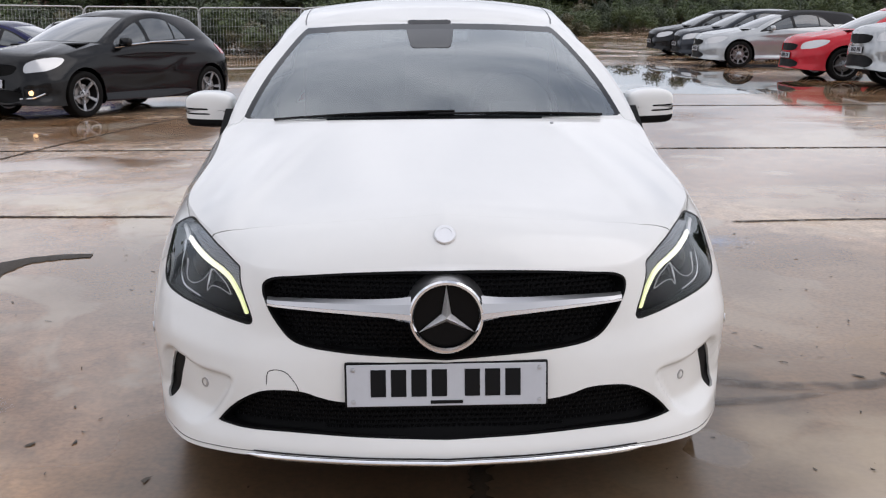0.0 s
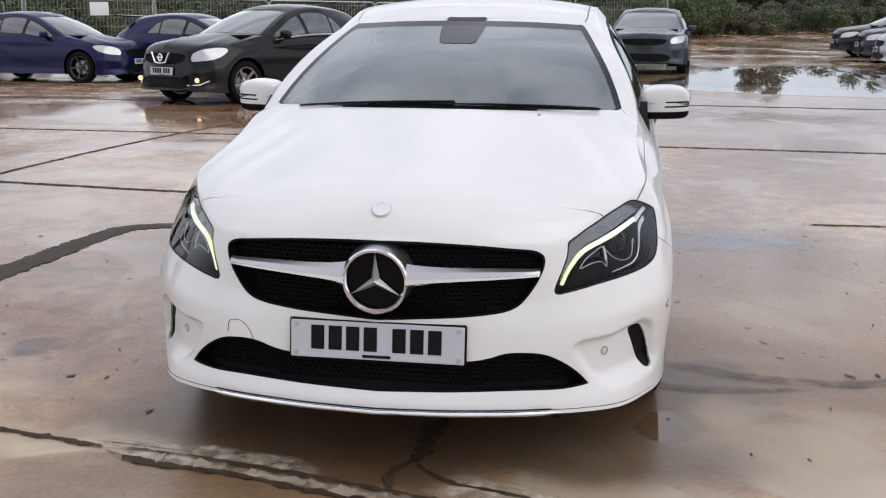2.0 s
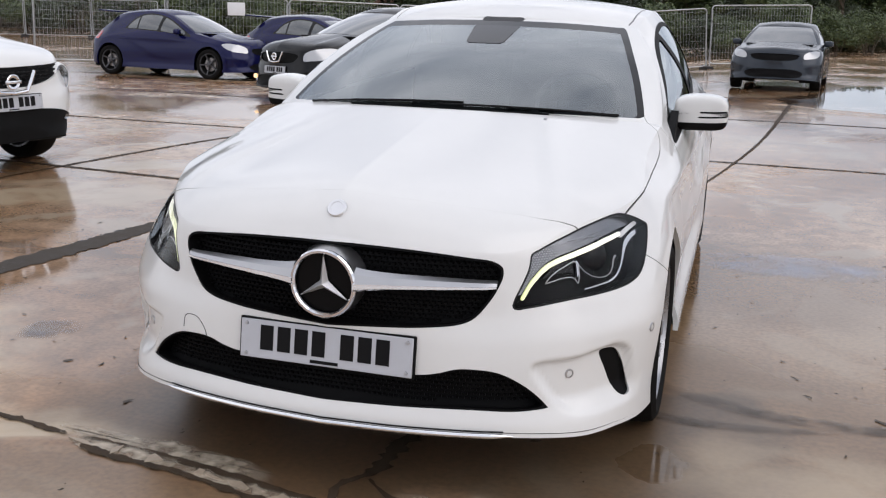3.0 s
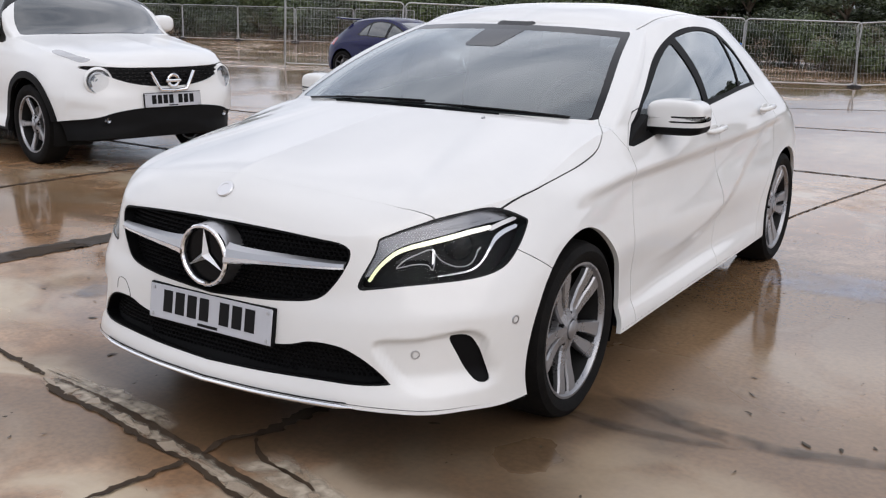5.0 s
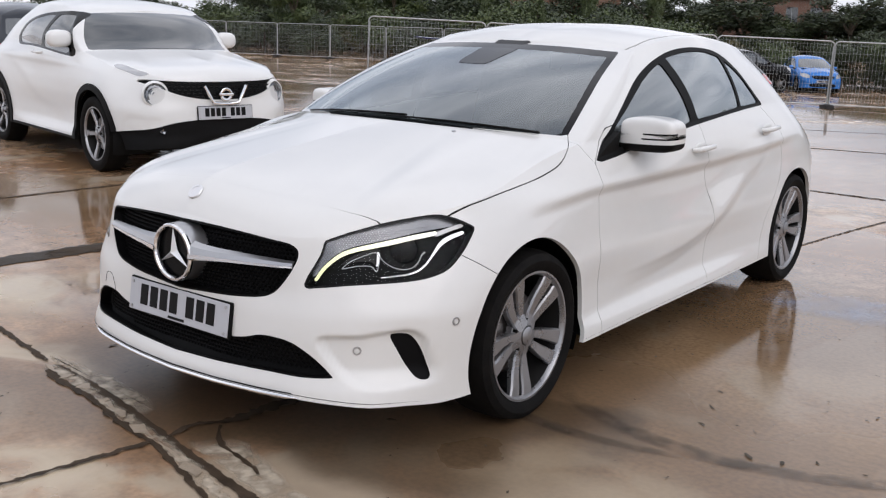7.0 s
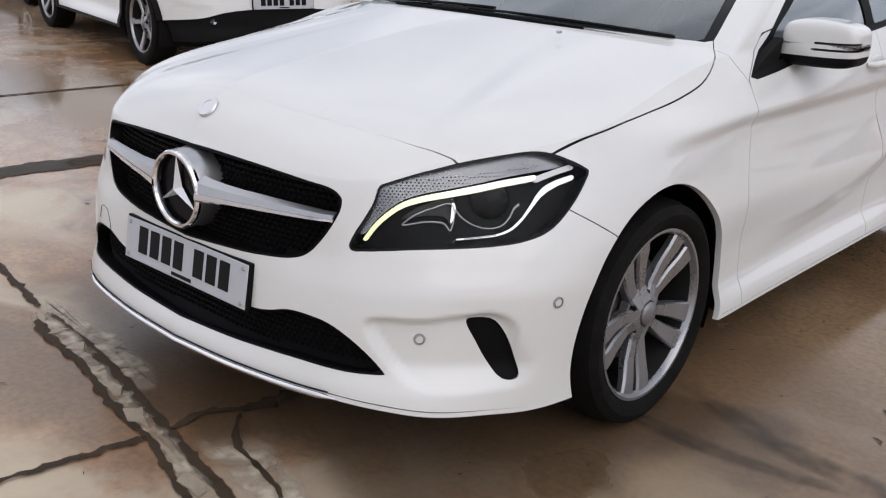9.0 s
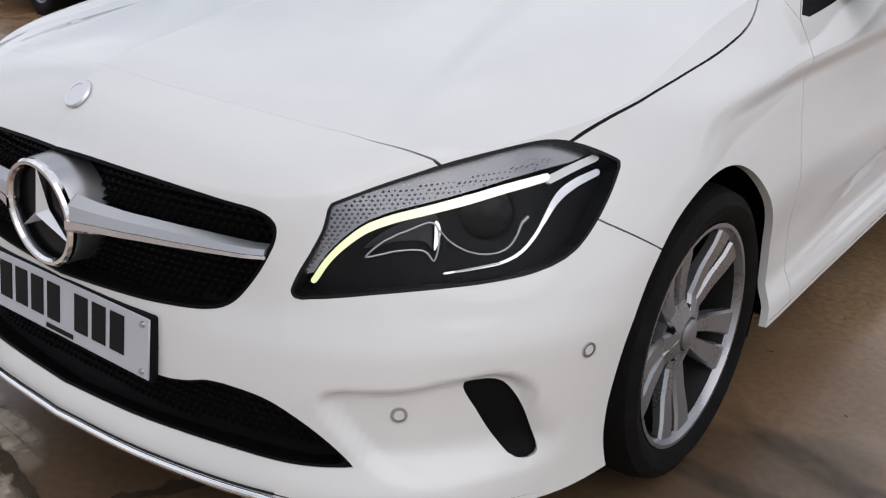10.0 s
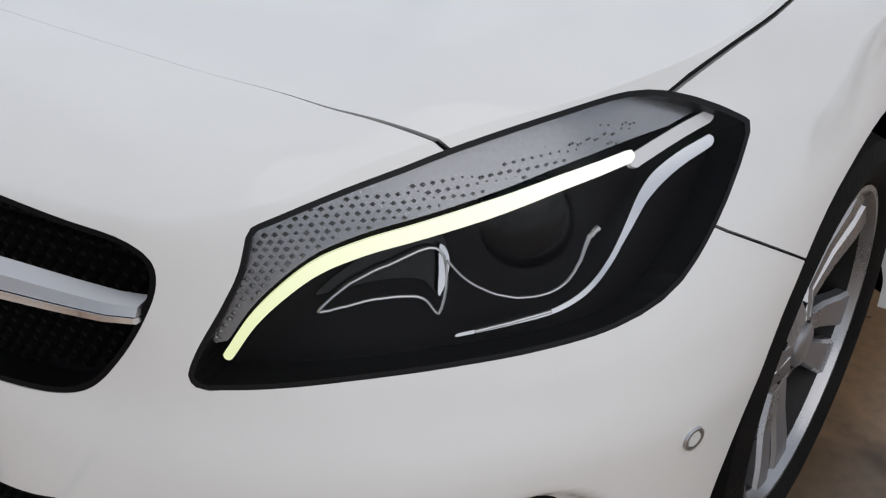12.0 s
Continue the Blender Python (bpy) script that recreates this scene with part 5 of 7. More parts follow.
        hh = (np.abs(pos[:, 0]) + pos[:, 1]) * 0.7071
        rowi = 0
        for zz in np.arange(0.6, 0.785, 0.0062):
            rowi += 1
            hs = np.arange(0.44 + (0.0045 if rowi % 2 else 0), 0.93, 0.009)
            ok = (distance(hs, np.full(len(hs), zz), brow) < -0.003) & (distance(hs, np.full(len(hs), zz), drl, False) < 0.045 - 0.018 * fade(hs, 0.5, 0.75))
            for hv in hs[ok]:
                i = np.argmin((hh - hv) ** 2 + (pos[:, 2] - zz) ** 2)
                sz = 0.0032 * (1 - 0.45 * min(1, max(0, (hv - 0.5) / 0.35)))
                p, nn = Vector(pos[i, :3]), Vector(pos[i, 3:6])
                e1 = Vector((side * 0.7071, 0.7071, 0))
                e1 = (e1 - nn * e1.dot(nn)).normalized()
                e2 = nn.cross(e1)
                dh, dz = hv - hh[i], zz - pos[i, 2]
                p = p + e1 * dh + Vector((0, 0, 1)) * dz
                vs = [studs.verts.new(p + e1 * a * sz + e2 * b_ * sz * 0.8 + nn * 0.0005) for a, b_ in ((1, 0), (0, 1), (-1, 0), (0, -1))]
                tp = studs.verts.new(p + nn * 0.003)
                for k in range(4):
                    studs.faces.new((vs[k], vs[(k + 1) % 4], tp))
        tagged(part("reflector_facets", studs, FACET, br, "tiny raised facets", smooth=0), kind="stuff")
        # bright trims and the projector
        chr_ = rounded([(0.666, 0.606), (0.714, 0.61), (0.763, 0.616), (0.792, 0.627), (0.816, 0.646), (0.837, 0.67), (0.863, 0.697), (0.897, 0.713), (0.94, 0.724)], 6, False)
        s = fine.offset(-0.022).cut(along(chr_, ([0.66, 0.75, 0.83, 0.87, 0.95], [0.0014, 0.002, 0.003, 0.007, 0.005])))[0]
        link("lamp_trim", s.lipped(0.01), CHROME, hl, "bright curved trim")
        part("lamp_trim", tube(on_skin(fine, np.array([(0.685, 0.616), (0.72, 0.6195), (0.76, 0.6245)]), 0.022), 0.0016, 6), SATIN, hl)
        tri_ = rounded([(0.543, 0.641), (0.574, 0.664), (0.609, 0.678), (0.655, 0.689), (0.664, 0.672), (0.654, 0.633), (0.64, 0.647), (0.603, 0.65), (0.563, 0.644)], 5)
        part("lamp_trim", tube(on_skin(fine, tri_, 0.03), 0.0015, 6, closed=True), SATIN, hl)
        s = fine.offset(-0.04).cut(field(tri_))[0]
        link("lamp_bowl", s, GLOSS_BLACK, hl, "small inner reflector")
        s = fine.offset(-0.03).cut(field(rounded([(0.657, 0.682), (0.664, 0.672), (0.662, 0.652), (0.653, 0.636), (0.654, 0.655)], 5)))[0]
        link("lamp_trim", s.lipped(0.003), CHROME, hl)
        arc = rounded([(0.665, 0.677), (0.684, 0.657), (0.716, 0.642), (0.748, 0.638), (0.776, 0.645), (0.793, 0.662), (0.804, 0.68), (0.815, 0.688)], 5, False)
        ap = on_skin(fine, arc, 0.026)
        part("projector_ring", tube(ap, [0.0012 + 0.0024 * (k / len(ap)) ** 4 for k in range(len(ap))], 6), SATIN, hl, "thin bright ring of the projector")
        i = np.argmin((hhq(q) - 0.74) ** 2 + (q.v[:, 2] - 0.69) ** 2)
        p, nn = Vector(q.v[i, :3]), Vector((side * 0.66, -0.72, 0.2)).normalized()
        pr = part("projector", lathe([(0.0001, -0.012), (0.022, -0.014), (0.04, -0.021), (0.05, -0.032), (0.053, -0.045)], 40, "Z"), PROJECTOR, hl, "dark glass projector lens")
        pr.data.transform(Matrix.Translation(p - nn * 0.022) @ nn.to_track_quat("Z", "Y").to_matrix().to_4x4())
    # wheels, mirrors, handles
    wheel_set(car, HUBS, 0.765, 0.313, 0.215, 0.239)
    door_mirror(car, WHITE, (0.895, 1.655, 0.98), (0.102, 0.075, 0.07))
    for side in (1, -1):
        sail = prism([(1.345, 0.885), (1.53, 0.9), (1.545, 0.99), (1.44, 0.94)], 0.03)
        sail.transform(Matrix(((0, 1, 0, side * 0.785 - (0.03 if side < 0 else 0.0)), (1, 0, 0, 0), (0, 0, 1, 0), (0, 0, 0, 1))))
        part("mirror_mount", sail, BLACK_TRIM, car, "black plastic mirror mount")
        for y, z in ((2.235, 0.868), (3.07, 0.9)):
            xx = 0.868 * side
            dish = blob((0, 0, 0), (0.006, 0.062, 0.03), 2.4, 24, 14)
            dish.v[:, :3] += (xx - side * 0.004, y - 0.01, z)
            hd = link("handle_dish", dish, WHITE, car)
            grip = tube([(xx, y - 0.1, z + 0.004), (xx + side * 0.022, y - 0.085, z + 0.004), (xx + side * 0.03, y - 0.02, z + 0.006), (xx + side * 0.026, y + 0.08, z + 0.008), (xx, y + 0.1, z + 0.008)], [0.008, 0.012, 0.013, 0.012, 0.008], 10)
            part("door_handle", grip, WHITE, hd, "white door handle")
    # underside and cabin
    ring = skirt[0]
    under = np.stack([ring + (0, 0, 0.012), ring * (0.93, 1, 1) + (0, 0, 0.03), ring * (0.0, 1, 1) + (0, 0, 0.03)], 0)
    under[:, :, 1] = np.clip(under[:, :, 1], 0.03, 4.2)
    inside = np.ones(under.shape[1], bool)
    seg = np.where((ring[:, 1] < 0.5) | ((ring[:, 1] > 1.2) & (ring[:, 1] < 3.2)) | (ring[:, 1] > 3.88))[0]
    for a, b_ in zip(np.split(seg, np.where(np.diff(seg) > 1)[0] + 1), range(9)):
        link("undertray", joined([under[:, a]]).both(), BLACK_TRIM, car, "black undertray")
    part("floor_pan", box(1.1, 3.9, 0.05, Matrix.Translation((0, 2.15, 0.26))), BLACK_TRIM, car)
    cabin(car)
    return car


def on_skin(q, line, depth):
    """Points of a line given on the corner plane, laid onto a sheet and sunk below it."""
    h = hhq(q)
    out = []
    for a, b in line:
        d = (h - a) ** 2 + (q.v[:, 2] - b) ** 2
        i = np.argsort(d)[:5]
        w = 1 / (d[i] + 1e-8)
        p = (q.v[i] * w[:, None]).sum(0) / w.sum()
        out.append(tuple(p[:3] - p[3:6] * depth))
    return out


def hhq(q):
    return (np.abs(q.v[:, 0]) + q.v[:, 1]) * 0.7071


def in_side_any(line):
    return lambda v: np.where(v[:, 1] < 1.2, distance(v[:, 1], v[:, 2], line), 1.0)


def cabin(car):
    """Dashboard, seats, wheel and the sensor box behind the screen, seen dimly through the glass."""
    dash = prism([(1.25, 0.6), (1.22, 0.93), (1.4, 0.965), (1.75, 0.93), (1.86, 0.86), (1.8, 0.6)], 1.36, None, 0.02)
    dash.transform(Matrix(((0, 1, 0, -0.68), (1, 0, 0, 0), (0, 0, 1, 0), (0, 0, 0, 1))))
    part("dashboard", dash, DASH, car, "dark grey dashboard")
    part("cabin_floor", box(1.4, 2.6, 0.04, Matrix.Translation((0, 2.6, 0.36))), DASH, car)
    part("cabin_back", box(1.3, 0.05, 0.6, Matrix.Translation((0, 3.75, 0.7))), DASH, car)
    for x in (-0.36, 0.36):
        seat = part("front_seat", box(0.5, 0.55, 0.16, Matrix.Translation((x, 2.25, 0.6)), 0.05, 3), SEAT, car, "dark cloth front seat")
        part("backrest", box(0.5, 0.16, 0.62, pose(x, 2.56, 0.86, -14, 0, 0), 0.06, 3), SEAT, seat)
        part("headrest", box(0.27, 0.11, 0.19, pose(x, 2.66, 1.22, -10, 0, 0), 0.045, 3), SEAT, seat)
    rear = part("rear_seat", box(1.25, 0.5, 0.18, Matrix.Translation((0, 3.1, 0.6)), 0.05, 3), SEAT, car, "dark cloth rear bench")
    part("backrest", box(1.25, 0.15, 0.6, pose(0, 3.42, 0.86, -16, 0, 0), 0.05, 3), SEAT, rear)
    for x in (-0.38, 0.38):
        part("headrest", box(0.25, 0.1, 0.15, pose(x, 3.5, 1.18, -10, 0, 0), 0.04, 3), SEAT, rear)
    ring = lathe([(0.185 + 0.015 * math.cos(a), 0.015 * math.sin(a)) for a in np.linspace(0, 2 * math.pi, 9)[:-1]], 40, "Y", True)
    ring.transform(pose(0.36, 1.9, 0.93, -24, 0, 0))
    st = part("steering_wheel", ring, DASH, car)
    part("wheel_hub", box(0.2, 0.05, 0.12, pose(0.36, 1.9, 0.92, -24, 0, 0), 0.03, 3), DASH, st)
    sb = part("sensor_box", box(0.2, 0.16, 0.06, pose(0, 1.93, 1.265, 24, 0, 0), 0.025, 3), DASH, car, "dark camera and sensor box behind the windscreen")
    part("inner_mirror", box(0.22, 0.03, 0.065, pose(0, 1.93, 1.19, -10, 0, 0), 0.02, 3), GLOSS_BLACK, sb)
    part("sensor_lens", prism([(-0.04, -0.02), (0.04, -0.02), (0.012, 0.025), (-0.012, 0.025)], 0.008, pose(0.02, 1.79, 1.225, 24, 0, 0)), DASH, sb)


hatch = hatchback()
# ---- the other parked cars ----
def grown(skin, ymap, zmap, sx, lean=0.0, flare=0.0, lift=0.0):
    """A sheet of the white car's shape stretched to another car's proportions."""
    v = skin.v.copy()
    if not len(v):
        return skin
    push = lean * fade(v[:, 2], 1.0, 1.33)
    up = lift * fade(v[:, 2], 1.0, 1.25) * fade(v[:, 1], 2.2, 3.5)
    v[:, 1], v[:, 2] = ymap(v[:, 1]) - push, zmap(v[:, 2]) + up
    v[:, 0] *= sx * (1 + flare * fade(v[:, 2], 0.98, 1.3))
    nor = np.zeros((len(v), 3))
    for f in skin.f:
        c = np.cross(v[f[2], :3] - v[f[0], :3], v[f[-1], :3] - v[f[1], :3])
        for i in f:
            nor[i] += c
    nor[np.abs(v[:, 0]) < 1e-5, 0] = 0
    v[:, 3:6] = nor / np.maximum(np.linalg.norm(nor, axis=1), 1e-12)[:, None]
    return Skin(v, skin.f)


coarse = joined(body_surfaces(0.02, 34, 24, 18, 10, 60, 18, 0.3)[:4])
HATCH_LAMP = rounded([(0.47, 0.6), (0.6, 0.6), (0.78, 0.62), (0.93, 0.68), (0.985, 0.75), (0.9, 0.775), (0.7, 0.762), (0.55, 0.725), (0.48, 0.68)], 5)
HATCH_GRILLE = rounded([(-0.1, 0.7), (-0.1, 0.7), (0.35, 0.69), (0.46, 0.66), (0.42, 0.6), (0.3, 0.565), (-0.1, 0.555), (-0.1, 0.555)], 5)
HATCH_INTAKE = rounded([(-0.1, 0.4), (-0.1, 0.4), (0.42, 0.39), (0.55, 0.33), (0.5, 0.27), (-0.1, 0.26), (-0.1, 0.26)], 5)
CROSS_GRILLE = rounded([(-0.1, 0.7), (-0.1, 0.7), (0.4, 0.705), (0.66, 0.715), (0.71, 0.705), (0.6, 0.665), (0.42, 0.6), (0.2, 0.565), (-0.1, 0.56), (-0.1, 0.56)], 5)
CROSS_INTAKE = rounded([(-0.1, 0.425), (-0.1, 0.425), (0.3, 0.42), (0.5, 0.4), (0.62, 0.37), (0.95, 0.29), (0.95, 0.1), (-0.1, 0.1), (-0.1, 0.1)], 5)
CROSS_LAMP = rounded([(0.6, 0.765), (0.72, 0.8), (0.95, 0.85), (0.99, 0.835), (0.82, 0.775), (0.68, 0.742)], 5)


CROSS_DLO = rounded([(1.38, 0.885), (1.38, 0.885), (1.6, 1.07), (1.85, 1.22), (2.02, 1.29), (2.45, 1.287), (2.8, 1.24), (3.0, 1.18), (3.12, 1.05), (3.05, 0.99), (2.6, 0.975), (2.2, 0.955), (1.7, 0.91)], 5)
CROSS_PANES = [rounded([(1.56, 0.92), (1.56, 0.92), (1.72, 1.08), (1.9, 1.205), (2.04, 1.268), (2.3, 1.27), (2.3, 1.27), (2.2, 0.978), (2.2, 0.978)], 5),
               rounded([(2.27, 0.985), (2.27, 0.985), (2.37, 1.268), (2.37, 1.268), (2.6, 1.252), (2.95, 1.165), (3.06, 1.05), (3.0, 1.01), (2.6, 0.998)], 5)]


def pieces(lamp, grille, intake, side_line=DLO, side_panes=PANES):
    out = {}
    body = coarse
    out["lamp"], body = body.cut(in_corner(lamp))
    out["grille"], body = body.cut(in_front(grille))
    out["intake"], body = body.cut(in_front(intake))
    out["dlo"], body = body.cut(in_side(side_line))
    panes = []
    for line in side_panes:
        p, out["dlo"] = out["dlo"].cut(in_side(line))
        panes.append(p)
    out["panes"] = panes
    out["screen"], body = body.cut(behind_cowl(SCREEN_EDGE))
    out["rear"], body = body.cut(in_tail(np.array([(-0.1, 1.06), (0.55, 1.06), (0.47, 1.23), (-0.1, 1.245)])))
    out["tail"], body = body.cut(lambda v: np.where(v[:, 1] > 3.85, distance(v[:, 0], v[:, 2], np.array([(0.58, 0.8), (1.0, 0.76), (1.0, 0.98), (0.6, 0.95)])), 1.0))
    out["body"] = body
    return out


HATCH_BITS = pieces(HATCH_LAMP, HATCH_GRILLE, HATCH_INTAKE)
CROSS_BITS = pieces(CROSS_LAMP, CROSS_GRILLE, CROSS_INTAKE, CROSS_DLO, CROSS_PANES)
CAR_GLASS = material("dark_car_glass", (0.035, 0.042, 0.045), 0.04, coat=1.0, spec=1.0)
CLEAR_LAMP = material("clear_lamp", (0.5, 0.5, 0.5), 0.15, metal=0.5, coat=0.4)


def stand(x, y, rz):
    """The pose of a car on the sloping yard."""
    slope = math.atan2(ground_z(x, y + 1) - ground_z(x, y - 1), 2.0)
    return Matrix.Translation((x, y, ground_z(x, y))) @ Matrix.Rotation(slope, 4, "X") @ Matrix.Rotation(radians(rz), 4, "Z")


def parked(name, label, paint, front, rz, length=4.36, width=1.82, levels=(0.2, 0.76, 1.02, 1.47), overhang=0.88, wheelbase=2.65, radius=0.32, bits=None, rim_mat=None, style="single", spokes=5, top=None, plate=True, emblem=False,
           strip_mat=None, cladding=None, lean=0.0, flare=0.0, mirror=None, plate_z=None, lift=0.0):
    """A car built like the white one, in other proportions. front: the middle of its nose on the plan; rz: which way it points."""
    bits = bits or HATCH_BITS
    car = tagged(new(name), label, "car")
    ymap = spline([0, 0.876, 3.575, 4.3], [0, overhang, overhang + wheelbase, length])
    zmap = spline([0.0, 0.2, 0.745, 1.0, 1.407], [0.0, levels[0], levels[1], levels[2], levels[3]])
    sx = width / 1.78
    g = {k: grown(v, ymap, zmap, sx, lean, flare, lift) if not isinstance(v, list) else [grown(q, ymap, zmap, sx, lean, flare, lift) for q in v] for k, v in bits.items()}
    body = g["body"]
    if cladding:
        # the plastic lower bumper tucks in towards the ground
        v, deep = g["intake"].v, np.maximum(0, 0.45 - g["intake"].v[:, 2])
        v[:, 1] += 0.35 * deep
        v[:, 0] *= 1 - 0.3 * deep
    hubs = [(overhang, radius - 0.006), (overhang + wheelbase, radius - 0.006)]
    for y, z in hubs:
        ring, body = body.cut(round_hole(y, z, radius + 0.05))
        g["intake"] = g["intake"].cut(round_hole(y, z, radius + (0.105 if cladding else 0.05)))[1]
        if cladding:
            rim_, body = body.cut(round_hole(y, z, radius + 0.105))
            pair("arch_cladding", rim_.offset(0.012), cladding, car, "black plastic wheel-arch trim", 0.03)
        arch_liner(car, y, z, radius + 0.05, 0.86 * sx, 0.5)
    if cladding:
        sill_, body = body.cut(lambda v: np.maximum(v[:, 2] - levels[0] - 0.035, np.maximum(overhang - v[:, 1], v[:, 1] - length + 0.3)))
        pair("sill_trim", sill_.offset(0.008), cladding, car, "black plastic sill trim", 0.02)
    lines = [lambda v: v[:, 1] - float(ymap(1.335)), lambda v: v[:, 1] - float(ymap(2.33)), lambda v: v[:, 1] - float(ymap(3.25))]
    unders = None
    for fld in lines:
        side_only = lambda v, fld=fld: np.where((v[:, 0] > 0.55) & (v[:, 2] < levels[2] * 0.97), np.abs(fld(v)) - 0.003, 1.0)
        gapped, body = body.cut(side_only)
        unders = gapped if unders is None else unders.plus(gapped)
    if unders.f:
        link("door_seal", unders.offset(-0.008).both(), GAP, car)
    if top:
        hood, body = body.cut(lambda v: np.maximum(levels[2] + 0.06 - v[:, 2], float(ymap(1.95)) - v[:, 1]))
        link("soft_top", hood.both(), top, car, "black fabric soft top")
    link("body", body.both().lipped(0.02), paint, car, "painted body shell")
    for q in g["panes"]:
        for s in (q, q.mirrored()):
            link("side_window", s.offset(-0.004), CAR_GLASS, car)
    pair("window_frame", g["dlo"], strip_mat or GLOSS_BLACK, car, "", 0.008)
    link("windscreen", g["screen"].both(), CAR_GLASS, car)
    link("rear_window", g["rear"].both(), CAR_GLASS, car)
    pair("tail_lamp", g["tail"].offset(0.006), RED_LAMP, car, "red tail lamp", 0.02)
    for q in (g["lamp"], g["lamp"].mirrored()):
        h = link("head_lamp", q.offset(0.002).lipped(0.02), CLEAR_LAMP, car, "clear head lamp")
    gr = link("grille", g["grille"].offset(-0.02).both(), BLACK_TRIM, car, "black grille")
    link("lower_bumper", g["intake"].offset(-0.012 if not cladding else 0.004).both(), BLACK_TRIM, car, "black lower bumper")
    cowl_y = float(ymap(1.03))
    zb = float(zmap(0.985))
    part("cowl", box((0.9 if cladding else 1.3) * sx, 0.3, 0.03, Matrix.Translation((0, cowl_y + 0.09, zb - (0.06 if cladding else 0.03))), 0.008), BLACK_TRIM, car)
    wheel_set(car, hubs, width / 2 - 0.12, radius, 0.21, radius * 0.71, style, rim_mat, spokes=spokes)
    mz = float(zmap(0.985))
    my = float(ymap(1.66))
    mx = width / 2 + 0.03
    if mirror:
        mx, my, mz = mirror
    for side in (1, -1):
        mb = blob((side * mx, my, mz), (0.115, 0.065, 0.08) if mirror else (0.1, 0.06, 0.065), 2.8, 20, 14)
        ob = link("door_mirror", mb, paint, car)
        part("mirror_arm", box(0.12, 0.05, 0.035, Matrix.Translation((side * (mx - 0.1), my + 0.01, mz - (0.06 if mirror else 0.04))), 0.01), BLACK_TRIM, ob)
    pz = plate_z or float(zmap(0.47))
    i = np.argmin(g["body"].v[:, 1] + 9 * (np.abs(g["body"].v[:, 2] - pz) > 0.06) + 9 * (g["body"].v[:, 0] > 0.2))
    if plate:
        number_plate(car, pose(0, float(g["body"].v[i, 1]) - 0.012, pz, -4, 0, 0))
    ring = coarse.v
    part("underside", box(1.34 * sx, length - 0.4, 0.06, Matrix.Translation((0, length / 2, levels[0] + 0.03)), 0.02), BLACK_TRIM, car)
    for y in hubs:
        part("axle", box(width - 0.35, 0.1, 0.08, Matrix.Translation((0, y[0], radius))), BLACK_TRIM, car)
    m = stand(front[0], front[1], rz)
    back = Matrix.Rotation(radians(rz), 4, "Z") @ Vector((0, length / 2, 0))
    mid = stand(front[0] + back.x, front[1] + back.y, rz)
    car.matrix_basis = mid @ Matrix.Translation((0, -length / 2, 0))
    return car, g, ymap, zmap


def paint(name, colour, metal=0.2, rough=0.16):
    return material(name, colour, rough, metal=metal, coat=0.22, vary=0.06, scale=3, rough_vary=0.04, spec=0.22)


CAR_WHITE = material("crossover_white", (0.74, 0.74, 0.725), 0.3, coat=0.7, vary=0.02, scale=2)
CHARCOAL = paint("charcoal_paint", (0.005, 0.005, 0.0055), 0.1)
BLUE = paint("deep_blue_paint", (0.005, 0.006, 0.048))
SKY_BLUE = paint("bright_blue_paint", (0.05, 0.2, 0.55))
SILVER = paint("silver_paint", (0.42, 0.43, 0.43), 0.6)
RED = paint("red_paint", (0.45, 0.015, 0.025), 0.1)
DARK_BLUE = paint("navy_paint", (0.022, 0.026, 0.034))
GREY_BLUE = paint("grey_blue_paint", (0.035, 0.042, 0.052), 0.3)
FABRIC = material("black_fabric", (0.015, 0.015, 0.016), 0.9, vary=0.2, scale=40)


def front_marks(car, g, zmap, shield=True, ring_x=None, z0=0.66, size=0.1):
    """A bright V round a plain round emblem on the grille."""
    gr = g["grille"]
    zz = float(zmap(z0))
    y = float(gr.v[np.argmin(gr.v[:, 0] * 5 + np.abs(gr.v[:, 2] - zz)), 1]) - 0.03
    part("emblem", lathe([(0.035, -0.006), (0.05, -0.01), (0.058, -0.006), (0.058, 0.004), (0.035, 0.004)], 32, "Y"), CHROME, car, "plain bright round emblem").data.transform(Matrix.Translation((0, y + 0.012, zz)))
    part("emblem_bar", box(0.14, 0.012, 0.022, Matrix.Translation((0, y + 0.008, zz)), 0.003), CHROME, car)
    if shield:
        for s in (1, -1):
            part("grille_trim", tube([(s * 0.2, y + 0.02, zz + 0.075), (s * 0.16, y + 0.012, zz), (s * 0.12, y + 0.008, zz - 0.07), (0, y + 0.006, zz - 0.082)], 0.014, 8), CHROME, car, "bright V-shaped grille trim")


BOWL = material("lamp_bowl", (0.26, 0.27, 0.285), 0.2, metal=0.9)


